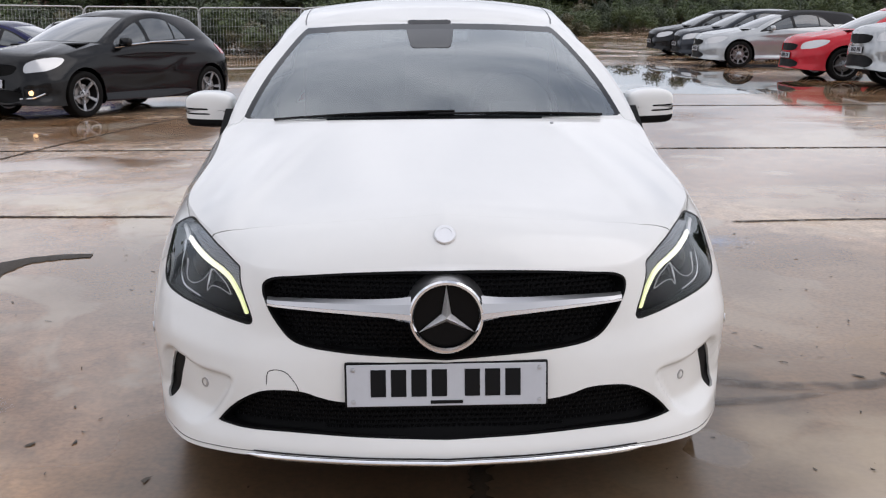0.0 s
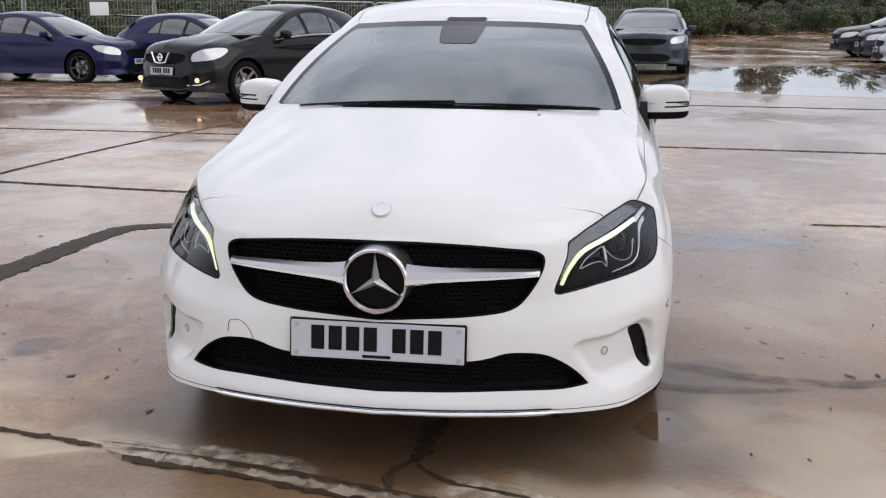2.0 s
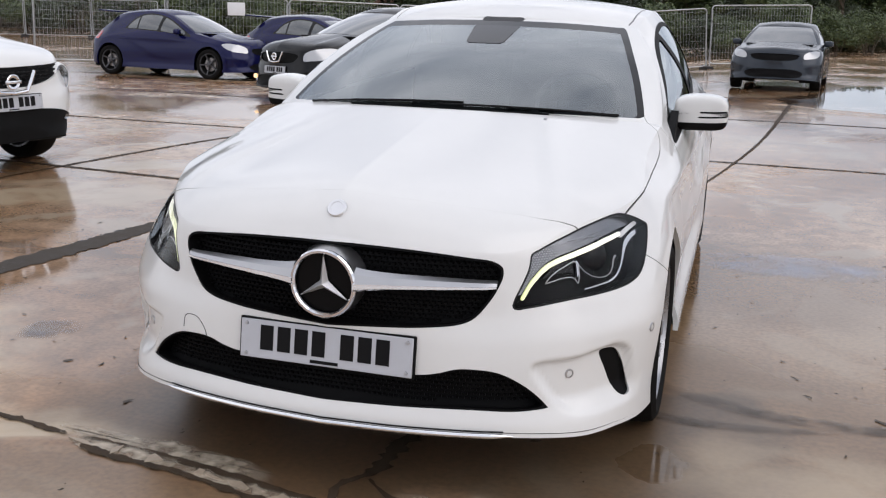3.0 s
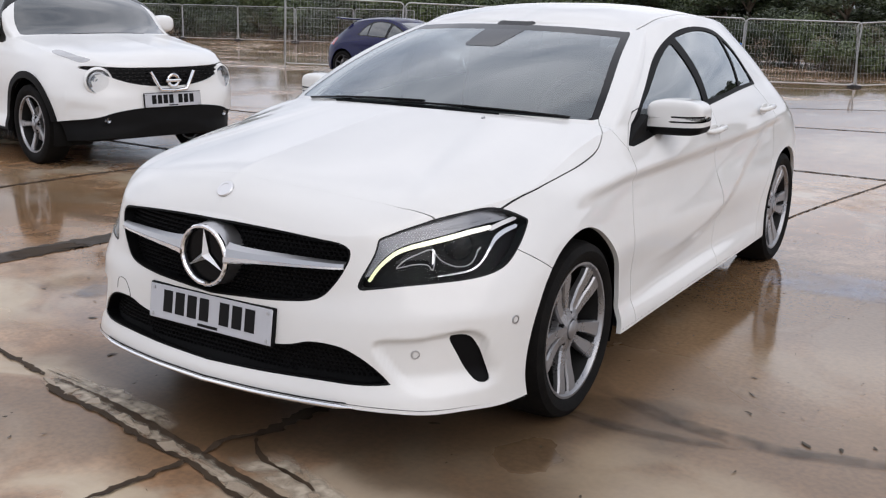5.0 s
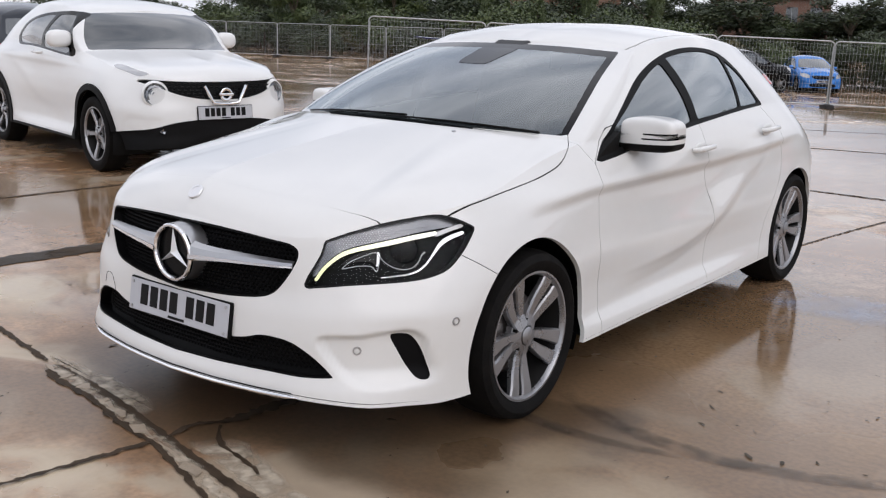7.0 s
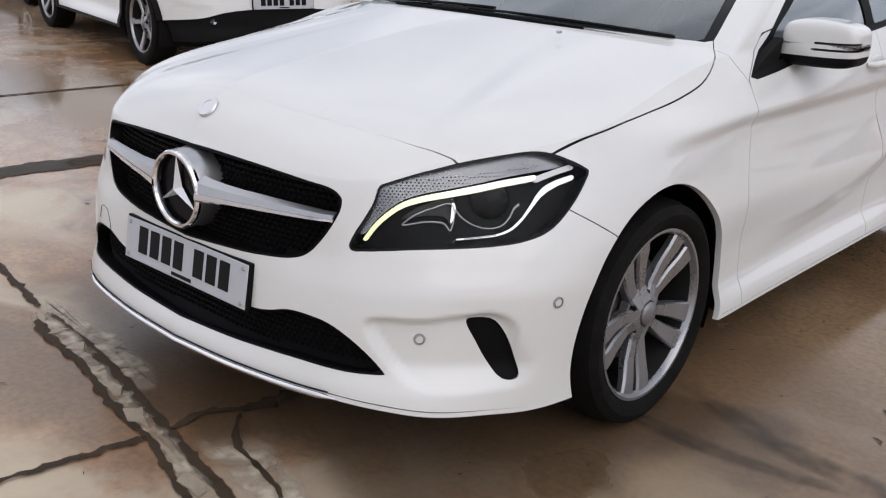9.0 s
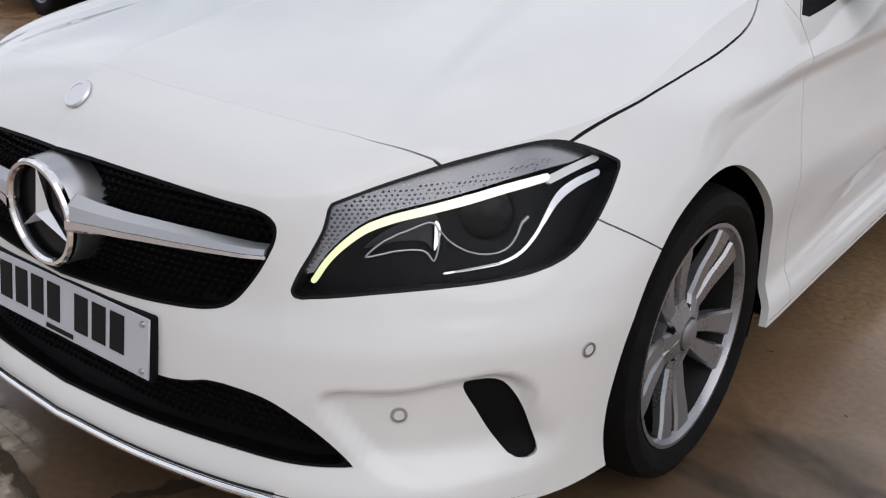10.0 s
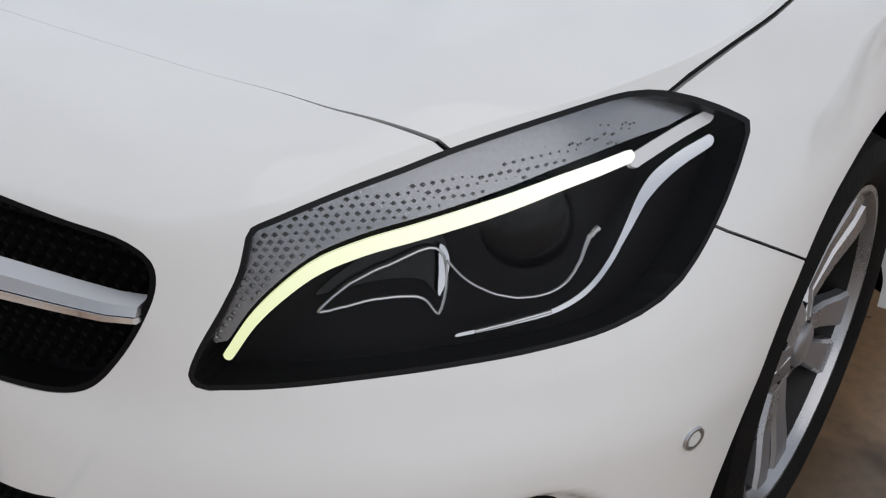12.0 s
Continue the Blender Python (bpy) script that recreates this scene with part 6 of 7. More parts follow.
def crossover():
    car, g, ymap, zmap = parked("crossover_car", "white compact crossover with round lamps and black lower trim", CAR_WHITE, (-4.144, 3.73), 78.55, 4.13, 1.73, (0.23, 0.865, 1.06, 1.5), 0.83, 2.53, 0.335, CROSS_BITS, ALLOY, "broad", 5, None, True,
                                cladding=BLACK_TRIM, lean=0.3, flare=0.1, lift=0.04, mirror=(0.85, 1.538, 1.132), plate_z=0.56)
    front_marks(car, g, zmap, True, z0=0.6)
    b = g["body"].v
    for side in (1, -1):
        # round main lamp with a bright bowl and a clear cover
        x, z = 0.58, 0.718
        i = np.argmin((b[:, 0] - x) ** 2 + (b[:, 2] - z) ** 2 + 4 * (b[:, 1] > 0.7))
        p, nn = Vector(b[i, :3]), Vector((0.35, -0.93, 0.08)).normalized()
        p.x, nn.x = x * side, nn.x * side
        p.z = z
        m = Matrix.Translation(p + nn * 0.006) @ nn.to_track_quat("Z", "Y").to_matrix().to_4x4()
        lp = part("round_lamp", lathe([(0.078, -0.03), (0.092, -0.012), (0.095, 0.006), (0.102, 0.004), (0.116, -0.022)], 40, "Z"), CAR_WHITE, car, "round head lamp in a white ring")
        lp.data.transform(m)
        part("lamp_bowl", lathe([(0.0001, -0.01), (0.022, -0.012), (0.03, -0.03), (0.036, -0.018), (0.052, -0.026), (0.06, -0.012), (0.076, -0.016), (0.092, 0.004)], 40, "Z"), BOWL, lp).data.transform(m)
        part("lamp_cover", lathe([(0.0001, 0.022), (0.04, 0.019), (0.075, 0.01), (0.094, 0.0)], 40, "Z"), LENS, lp).data.transform(m)
        # fog lamp and door handles
        i = np.argmin((g["intake"].v[:, 0] - 0.55) ** 2 + (g["intake"].v[:, 2] - 0.4) ** 2)
        q = Vector(g["intake"].v[i, :3])
        part("fog_lamp", lathe([(0.0001, 0.004), (0.016, -0.002), (0.021, -0.006), (0.024, 0.012)], 24, "Y"), BOWL, car, "small fog lamp").data.transform(Matrix.Translation((q.x * side, q.y - 0.01, q.z)))
        y_, z_ = float(ymap(2.2)), 0.99
        part("door_handle", tube([(side * 0.86, y_ - 0.09, z_), (side * 0.9, y_ - 0.06, z_), (side * 0.9, y_ + 0.06, z_ + 0.004), (side * 0.86, y_ + 0.09, z_ + 0.004)], 0.014, 8), CAR_WHITE, car, "white door handle")
    # honeycomb blocks in the grille
    back = g["grille"].offset(-0.02).both()
    tagged(part("grille_mesh", pads(back, 0.05, 0.028, 0.036, 0.02, 0.01, np.stack([CROSS_GRILLE[:, 0] * 1.77 / 1.78, zmap(CROSS_GRILLE[:, 1])], 1)), GLOSS_BLACK, car), kind="stuff")


crossover()
dark, g_, ym_, zm_ = parked("hatchback_car", "charcoal hatchback with a chrome window strip on wet concrete", CHARCOAL, (-5.78, 11.3), -28, 4.39, 1.78, (0.19, 0.8, 1.05, 1.52), 0.88, 2.7, 0.325, None, ALLOY, "broad", 5, strip_mat=None)
front_marks(dark, g_, zm_, True, z0=0.64)
for s_ in (1, -1):
    belt = [(s_ * 0.85, float(ym_(y)), float(zm_(z)) + 0.0) for y, z in ((1.5, 0.905), (1.8, 0.94), (2.3, 0.98), (2.9, 1.0), (3.24, 1.01))]
    part("window_strip", tube(belt, 0.012, 6), CHROME, dark, "chrome strip under the windows")
    part("fog_trim", tube([(s_ * 0.78, 0.24, 0.36), (s_ * 0.68, 0.14, 0.3), (s_ * 0.5, 0.06, 0.29)], 0.012, 6), CHROME, dark, "chrome fog-lamp trim")
    part("fog_lamp", lathe([(0.0001, -0.01), (0.03, -0.008), (0.035, 0.02)], 20, "Y"), material("warm_fog_lamp", (1.0, 0.62, 0.3), 0.3, emit=1.2), dark, "lit fog lamp").data.transform(Matrix.Translation((s_ * 0.66, 0.1, 0.37)))
blue, g_, ym_, zm_ = parked("hatchback_car", "deep blue sporty hatchback with dark alloy wheels", BLUE, (-9.05, 17.5), 84, 4.36, 1.82, (0.17, 0.74, 1.0, 1.47), 0.9, 2.65, 0.325, None, material("dark_alloy", (0.09, 0.09, 0.095), 0.35, metal=0.7), "single", 5)


def tail_spoiler(car, ym, zm, mat):
    part("roof_spoiler", box(1.16, 0.34, 0.035, pose(0, float(ym(3.92)), float(zm(1.345)), 4, 0, 0), 0.012), mat, car, "roof spoiler above the tailgate")


tail_spoiler(blue, ym_, zm_, BLUE)
twin = copy_thing(blue, Matrix.Identity(4))
back_ = Matrix.Rotation(radians(83), 4, "Z") @ Vector((0, 2.18, 0))
twin.matrix_basis = stand(-6.0 + back_.x, 18.6 + back_.y, 83) @ Matrix.Translation((0, -2.18, 0))
tagged(twin, "deep blue hatchback parked beyond the charcoal car")
parked("hatchback_car", "navy hatchback parked back to back with the white crossover", DARK_BLUE, (-12.87, 5.89), -101.5, 4.3, 1.8, (0.2, 0.76, 1.0, 1.47), 0.88, 2.62, 0.325, None, ALLOY, "broad", 5, plate=False)
parked("saloon_car", "old dark blue-grey saloon with a wide dark front", GREY_BLUE, (1.5, 19.4), -6, 4.7, 1.86, (0.22, 0.8, 0.98, 1.43), 0.85, 2.8, 0.315, None, None, "single", 8, plate=False)
parked("hatchback_car", "bright blue small hatchback parked by the fence", SKY_BLUE, (-9.9, 39.5), 35, 3.99, 1.74, (0.2, 0.76, 1.0, 1.46), 0.8, 2.52, 0.31)
parked("suv_car", "black estate car parked tail out by the fence", CHARCOAL, (-11.6, 39.6), 152, 4.6, 1.88, (0.28, 0.95, 1.18, 1.66), 0.9, 2.7, 0.35)
parked("suv_car", "silver off-roader in a row of parked cars", SILVER, (7.75, 15.1), -92, 4.5, 1.85, (0.3, 0.98, 1.2, 1.68), 0.9, 2.6, 0.36)
parked("hatchback_car", "bright red hatchback in a row of parked cars", RED, (7.55, 17.9), -92, 4.2, 1.78, (0.2, 0.76, 1.0, 1.45), 0.88, 2.55, 0.32, rim_mat=ALLOY)
parked("convertible_car", "silver convertible with a black soft top", SILVER, (7.25, 23.4), -92, 4.6, 1.8, (0.19, 0.74, 0.98, 1.4), 0.9, 2.75, 0.33, rim_mat=ALLOY, top=FABRIC, spokes=9)
parked("hatchback_car", "navy hatchback in a row of parked cars", DARK_BLUE, (7.75, 27.4), -92, 4.3, 1.8, (0.2, 0.76, 1.0, 1.46), 0.88, 2.6, 0.32, rim_mat=ALLOY)
parked("hatchback_car", "dark saloon-like hatchback at the end of the row", CHARCOAL, (7.85, 31.0), -90, 4.4, 1.8, (0.2, 0.75, 1.0, 1.45), 0.88, 2.65, 0.32)
# ---- fence, planting and buildings beyond the yard ----
GALV = material("galvanised_steel", (0.4, 0.41, 0.41), 0.4, metal=0.7, vary=0.15, scale=12)
FOOT = material("black_rubber_foot", (0.025, 0.024, 0.024), 0.8, vary=0.3, scale=10)
BARK = material("bark", (0.09, 0.07, 0.05), 0.9, vary=0.4, scale=12, bump=0.8, bump_scale=40)


def leaf_material(name, a, b):
    m = bpy.data.materials.new(name)
    m.use_nodes = True
    n, l = m.node_tree.nodes, m.node_tree.links
    bs = n["Principled BSDF"]
    geo, mx = n.new("ShaderNodeNewGeometry"), n.new("ShaderNodeMixRGB")
    mx.inputs[1].default_value, mx.inputs[2].default_value = (*a, 1), (*b, 1)
    l.new(geo.outputs["Random Per Island"], mx.inputs[0])
    l.new(mx.outputs[0], bs.inputs["Base Color"])
    bs.inputs["Roughness"].default_value = 0.55
    return m


LEAVES = leaf_material("green_leaves", (0.03, 0.05, 0.015), (0.09, 0.115, 0.035))
LEAVES_DARK = leaf_material("dark_leaves", (0.018, 0.03, 0.012), (0.05, 0.065, 0.025))
LEAVES_DRY = leaf_material("olive_leaves", (0.05, 0.05, 0.02), (0.13, 0.11, 0.05))


def fence_panel():
    """A temporary mesh fence panel: round-cornered tube frame, thin wires, two uprights and a rubber foot."""
    w, h = 3.45, 2.0
    fence = tagged(new("fence_panel"), "grey steel mesh fence panel standing in black feet", "fence", "temporary fence")
    r = 0.14
    line = []
    for cx, cz, a0 in ((w / 2 - r, 0.12 + r, -90), (w / 2 - r, h - r, 0), (-w / 2 + r, h - r, 90), (-w / 2 + r, 0.12 + r, 180)):
        for k in range(6):
            a = radians(a0 + 18 * k)
            line.append((cx + r * math.cos(a), 0, cz + r * math.sin(a)))
    part("fence_frame", tube(line, 0.02, 8, closed=True), GALV, fence)
    for x in (-w / 2 + 0.02, w / 2 - 0.02):
        part("upright", tube([(x, 0, 0.0), (x, 0, h - 0.14)], 0.02, 8), GALV, fence)
    wires = bmesh.new()
    for k in range(34):
        x = -w / 2 + 0.1 * (k + 0.5)
        bmesh.ops.create_cube(wires, size=1, matrix=Matrix.Translation((x, 0, h / 2 + 0.05)) @ Matrix.Diagonal((0.005, 0.005, h - 0.15, 1)))
    for k in range(8):
        bmesh.ops.create_cube(wires, size=1, matrix=Matrix.Translation((0, 0.005, 0.25 + k * 0.235)) @ Matrix.Diagonal((w - 0.06, 0.005, 0.005, 1)))
    tagged(part("wire_mesh", wires, GALV, fence, smooth=0), kind="stuff")
    part("foot", box(0.24, 0.7, 0.13, Matrix.Translation((w / 2, 0, 0.065)), 0.03), FOOT, fence, "black rubber foot")
    return fence


def run_fence(points, first):
    p = rounded(points, 30, False)
    d = np.concatenate([[0], np.cumsum(np.hypot(*np.diff(p, axis=0).T))])
    t = 0.0
    made = first
    rnd = random.Random(4)
    while t + 3.5 < d[-1]:
        a = np.array([np.interp(t, d, p[:, 0]), np.interp(t, d, p[:, 1])])
        b = np.array([np.interp(t + 3.5, d, p[:, 0]), np.interp(t + 3.5, d, p[:, 1])])
        c = (a + b) / 2
        rise = math.atan2(ground_z(*b) - ground_z(*a), 3.5)
        m = Matrix.Translation((c[0], c[1], ground_z(*c))) @ Matrix.Rotation(math.atan2(b[1] - a[1], b[0] - a[0]) + radians(rnd.uniform(-2, 2)), 4, "Z") @ Matrix.Rotation(-rise, 4, "Y")
        if made is None:
            made = fence_panel()
            made.matrix_basis = m
        else:
            copy_thing(made, m)
        t += 3.5
    return made


fence_ = run_fence([(-17.4, 20.3), (-7.5, 28.6), (-1, 32), (4.5, 34.2)], None)
run_fence([(-66, 33), (-50, 38), (-38, 42), (-28, 46)], fence_)
part_sign = tagged(part("sign", box(0.5, 0.012, 0.36, None, 0.003), material("sign_white", (0.7, 0.71, 0.72), 0.5, vary=0.08, scale=6), None), "plain white sign board fixed to the fence", "sign")
part_sign.matrix_basis = Matrix.Translation((-13.1, 23.65, ground_z(-13.1, 23.65) + 1.66)) @ Matrix.Rotation(math.atan2(8.1, 10), 4, "Z")


def leaf_cloud(rnd, blobs, count, size):
    """Small folded leaves scattered through rounded clumps, thicker towards their outsides."""
    v, f = [], []
    total = sum(b[3] ** 2 for b in blobs)
    for bx, by, bz, br, flat in blobs:
        for _ in range(int(count * br * br / total)):
            d = Vector((rnd.gauss(0, 1), rnd.gauss(0, 1), rnd.gauss(0, 1))).normalized()
            r = br * (rnd.random() ** 0.45) * rnd.uniform(0.8, 1.12)
            c = Vector((bx + d.x * r, by + d.y * r, bz + d.z * r * flat))
            u = Vector((rnd.gauss(0, 1), rnd.gauss(0, 1), rnd.gauss(0, 0.6))).normalized()
            w = u.cross(d + Vector((0, 0, 0.3))).normalized()
            s = size * rnd.uniform(0.6, 1.4)
            k = len(v)
            v += [tuple(c - u * s), tuple(c + w * s * 0.5), tuple(c + u * s), tuple(c - w * s * 0.5)]
            f.append((k, k + 1, k + 2, k + 3))
    me = bpy.data.meshes.new("leaves")
    me.from_pydata(v, [], f)
    return me


def bush(seed, mat, height, spread):
    rnd = random.Random(seed)
    thing = tagged(new("bush"), "overgrown green bush behind the fence", "bush", "bushes behind the fence")
    blobs = []
    for k in range(13):
        a, r = rnd.uniform(0, 6.28), spread * rnd.random() ** 0.6
        top = height * (1 - 0.5 * (r / spread) ** 2) * rnd.uniform(0.6, 1.0)
        br = rnd.uniform(0.35, 0.7) * height * 0.42
        blobs.append((r * math.cos(a), 0.6 * r * math.sin(a), max(top - br, br * 0.75), br, 0.9))
    me = leaf_cloud(rnd, blobs, 5200, 0.075)
    me.materials.append(mat)
    crown = new("crown", me)
    crown.parent = thing
    for k in range(6):
        b = blobs[k]
        part("stem", tube([(b[0] * 0.25, b[1] * 0.25, -0.15), (b[0] * 0.6, b[1] * 0.6, b[2] * 0.5), (b[0], b[1], b[2])], [0.035, 0.025, 0.012], 6), BARK, thing)
    return thing


def tree(seed, mat, height):
    rnd = random.Random(seed)
    thing = tagged(new("tree"), "leafy green tree beyond the fence", "tree", "trees beyond the yard")
    part("trunk", tube([(0, 0, -0.2), (0.1, 0.05, height * 0.25), (0.0, 0.1, height * 0.55), (0.15, 0.0, height * 0.85)], [height * 0.032, height * 0.025, height * 0.015, 0.03], 10), BARK, thing)
    blobs = []
    for k in range(16):
        z = height * rnd.uniform(0.35, 0.97)
        reach = height * 0.34 * (1 - abs(z / height - 0.6) * 1.1)
        a, r = rnd.uniform(0, 6.28), max(reach, 0.3) * rnd.uniform(0.35, 1)
        blobs.append((r * math.cos(a), r * math.sin(a), z, height * rnd.uniform(0.1, 0.17), 0.8))
        if k % 2 == 0:
            part("limb", tube([(0, 0.05, z * 0.6), (r * 0.5 * math.cos(a), r * 0.5 * math.sin(a), z * 0.85), (r * math.cos(a), r * math.sin(a), z)], [height * 0.012, height * 0.008, 0.015], 6), BARK, thing)
    me = leaf_cloud(rnd, blobs, 9000, 0.13)
    me.materials.append(mat)
    crown = new("crown", me)
    crown.parent = thing
    return thing


def planting():
    rnd = random.Random(11)
    kinds = [bush(1, LEAVES, 2.4, 2.0), bush(2, LEAVES_DARK, 3.0, 2.2), bush(3, LEAVES_DRY, 2.0, 2.0), bush(4, LEAVES, 3.4, 2.3)]
    spots = []
    # a thick belt that follows the fence a few metres behind it
    p = rounded([(-84, 36), (-60, 47), (-42, 53), (-28, 50), (-15, 37), (-8, 38), (3, 41), (18, 56), (40, 60)], 30, False)
    d = np.concatenate([[0], np.cumsum(np.hypot(*np.diff(p, axis=0).T))])
    t = 0.0
    while t < d[-1]:
        for off in (2.0, 4.6, 6.3, 8.0):
            x, y = np.interp(t, d, p[:, 0]) - 0.5 * off + rnd.uniform(-1, 1), np.interp(t, d, p[:, 1]) + off + rnd.uniform(-0.8, 0.8)
            spots.append((x, y))
        t += 2.7
    for k, (x, y) in enumerate(spots):
        m = Matrix.Translation((x, y, ground_z(x, y))) @ Matrix.Rotation(rnd.uniform(0, 6.28), 4, "Z")
        s = rnd.uniform(0.75, 1.2) * (1.35 if y > 44 and x < -20 else 1.0)
        bearing = math.degrees(math.atan2(x - 2.6, y + 2))
        if k >= 4 and -21.5 < bearing < -14.5 and math.hypot(x - 2.6, y + 2) < 47:
            continue  # two cars stand in this gap
        if bearing > -39:
            s *= 0.95 if bearing < -6 else 0.75
        if k < 4:
            kinds[k].matrix_basis = m
        else:
            copy_thing(kinds[rnd.randrange(4)], m @ Matrix.Diagonal((s, s, s * rnd.uniform(0.85, 1.1), 1)))
    tall = [(-34 - 2.6 * i + rnd.uniform(-1, 1), 49 - 0.6 * i + rnd.uniform(-1.5, 1.5)) for i in range(14)]
    for x, y in tall:
        s = rnd.uniform(1.05, 1.35) if x < -16 else rnd.uniform(0.85, 1.0)
        copy_thing(kinds[rnd.choice((0, 1, 1, 3))], Matrix.Translation((x, y, ground_z(x, y))) @ Matrix.Rotation(rnd.uniform(0, 6.28), 4, "Z") @ Matrix.Diagonal((s * 1.1, s * 1.1, s, 1)))
    trees = [tree(21, LEAVES_DARK, 8.0), tree(22, LEAVES, 6.5), tree(23, LEAVES_DARK, 9.5)]
    k = 0
    for x, y in ((-56, 52), (-46, 55), (-40, 57), (-66, 47), (-51, 56), (-72, 44), (-61, 54), (30, 66), (44, 60), (-70, 52), (-62, 56), (-54, 58), (-49, 50), (-47, 46), (12, 70), (20, 74), (2, 82), (8, 90)):
        m = Matrix.Translation((x, y, ground_z(x, y))) @ Matrix.Rotation(rnd.uniform(0, 6.28), 4, "Z")
        if k < 3:
            trees[k].matrix_basis = m
        else:
            s = rnd.uniform(0.55, 0.75)
            copy_thing(trees[k % 3], m @ Matrix.Diagonal((s, s, s, 1)))
        k += 1
    # a wood closes the view far behind the buildings, and slim trees stand before them
    for i in range(104):
        a = radians(-46 + 0.85 * i + rnd.uniform(-0.4, 0.4))
        r = rnd.uniform(94, 102) if i % 2 else rnd.uniform(106, 116)
        x, y, s = 2.6 + r * math.sin(a), r * math.cos(a), rnd.uniform(0.74, 0.88)
        copy_thing(trees[i % 3], Matrix.Translation((x, y, ground_z(x, y) - 1.6)) @ Matrix.Rotation(rnd.uniform(0, 6.28), 4, "Z") @ Matrix.Diagonal((1.8 * s, 1.8 * s, s, 1)))
    for x, y in ((-33.5, 55), (-30.8, 57), (-26.5, 58), (-37, 54)):
        copy_thing(trees[1], Matrix.Translation((x, y, ground_z(x, y))) @ Matrix.Rotation(rnd.uniform(0, 6.28), 4, "Z") @ Matrix.Diagonal((0.3, 0.3, 0.7, 1)))


planting()


def brick_material(name, a, b):
    m = bpy.data.materials.new(name)
    m.use_nodes = True
    n, l = m.node_tree.nodes, m.node_tree.links
    bs = n["Principled BSDF"]
    co, br = n.new("ShaderNodeTexCoord"), n.new("ShaderNodeTexBrick")
    mp = n.new("ShaderNodeMapping")
    mp.inputs["Rotation"].default_value = (radians(90), 0, 0)
    br.inputs["Color1"].default_value, br.inputs["Color2"].default_value, br.inputs["Mortar"].default_value = (*a, 1), (*b, 1), (0.3, 0.27, 0.24, 1)
    br.inputs["Scale"].default_value, br.inputs["Mortar Size"].default_value = 4.4, 0.012
    l.new(co.outputs["Object"], mp.inputs[0])
    l.new(mp.outputs[0], br.inputs["Vector"])
    l.new(br.outputs["Color"], bs.inputs["Base Color"])
    bs.inputs["Roughness"].default_value = 0.85
    return m


def building(label, x, y, rz, w, d, h, wall_mat, cols, rows, roof_mat):
    """A flat-roofed block whose windows are set into real openings."""
    house = tagged(new("building"), label, "building")
    bm = bmesh.new()
    gx = w / cols
    gz = h / rows
    win = (gx * 0.5, gz * 0.5)

    def quad(a, b, c, e):
        bm.faces.new([bm.verts.new(p) for p in (a, b, c, e)])

    openings = []
    for i in range(cols):
        for j in range(rows):
            x0, z0 = -w / 2 + i * gx, j * gz
            x1, z1 = x0 + gx, z0 + gz
            a0, a1, b0, b1 = x0 + (gx - win[0]) / 2, x1 - (gx - win[0]) / 2, z0 + (gz - win[1]) / 2, z1 - (gz - win[1]) / 2
            openings.append((a0, a1, b0, b1))
            quad((x0, 0, z0), (x1, 0, z0), (x1, 0, b0), (x0, 0, b0))
            quad((x0, 0, b1), (x1, 0, b1), (x1, 0, z1), (x0, 0, z1))
            quad((x0, 0, b0), (a0, 0, b0), (a0, 0, b1), (x0, 0, b1))
            quad((a1, 0, b0), (x1, 0, b0), (x1, 0, b1), (a1, 0, b1))
            for p, q in (((a0, b0), (a1, b0)), ((a1, b0), (a1, b1)), ((a1, b1), (a0, b1)), ((a0, b1), (a0, b0))):
                quad((p[0], 0, p[1]), (q[0], 0, q[1]), (q[0], 0.2, q[1]), (p[0], 0.2, p[1]))
    for a, b in (((-w / 2, 0), (-w / 2, d)), ((-w / 2, d), (w / 2, d)), ((w / 2, d), (w / 2, 0))):
        quad((a[0], a[1], 0), (b[0], b[1], 0), (b[0], b[1], h), (a[0], a[1], h))
    bmesh.ops.remove_doubles(bm, verts=bm.verts[:], dist=1e-4)
    bmesh.ops.recalc_face_normals(bm, faces=bm.faces[:])
    part("wall", bm, wall_mat, house, smooth=0)
    part("roof", box(w + 0.5, d + 0.5, 0.35, Matrix.Translation((0, d / 2, h + 0.17)), 0.05), roof_mat, house)
    for a0, a1, b0, b1 in openings:
        wn_ = part("window", box(a1 - a0, 0.06, b1 - b0, Matrix.Translation(((a0 + a1) / 2, 0.2, (b0 + b1) / 2))), CAR_GLASS, house)
        part("window_frame", box(0.07, 0.08, b1 - b0, Matrix.Translation(((a0 + a1) / 2, 0.15, (b0 + b1) / 2))), GALV, wn_)
        part("sill", box(a1 - a0 + 0.2, 0.2, 0.1, Matrix.Translation(((a0 + a1) / 2, 0.0, b0 - 0.05))), GALV, wn_)
    house.matrix_basis = Matrix.Translation((x, y, ground_z(x, y) - 0.3)) @ Matrix.Rotation(radians(rz), 4, "Z")
    return house


BRICK_A = brick_material("orange_brick", (0.3, 0.16, 0.1), (0.23, 0.115, 0.075))
BRICK_B = brick_material("brown_brick", (0.22, 0.11, 0.075), (0.16, 0.085, 0.06))
ROOFING = material("grey_roofing", (0.2, 0.21, 0.22), 0.6, vary=0.2, scale=2)
building("orange brick office block behind the trees", -50, 86, 28, 11, 10, 5.6, BRICK_A, 5, 2, ROOFING)
building("brown brick warehouse with a grey roof", -33, 96, 16, 11, 12, 5.8, BRICK_B, 5, 2, ROOFING)

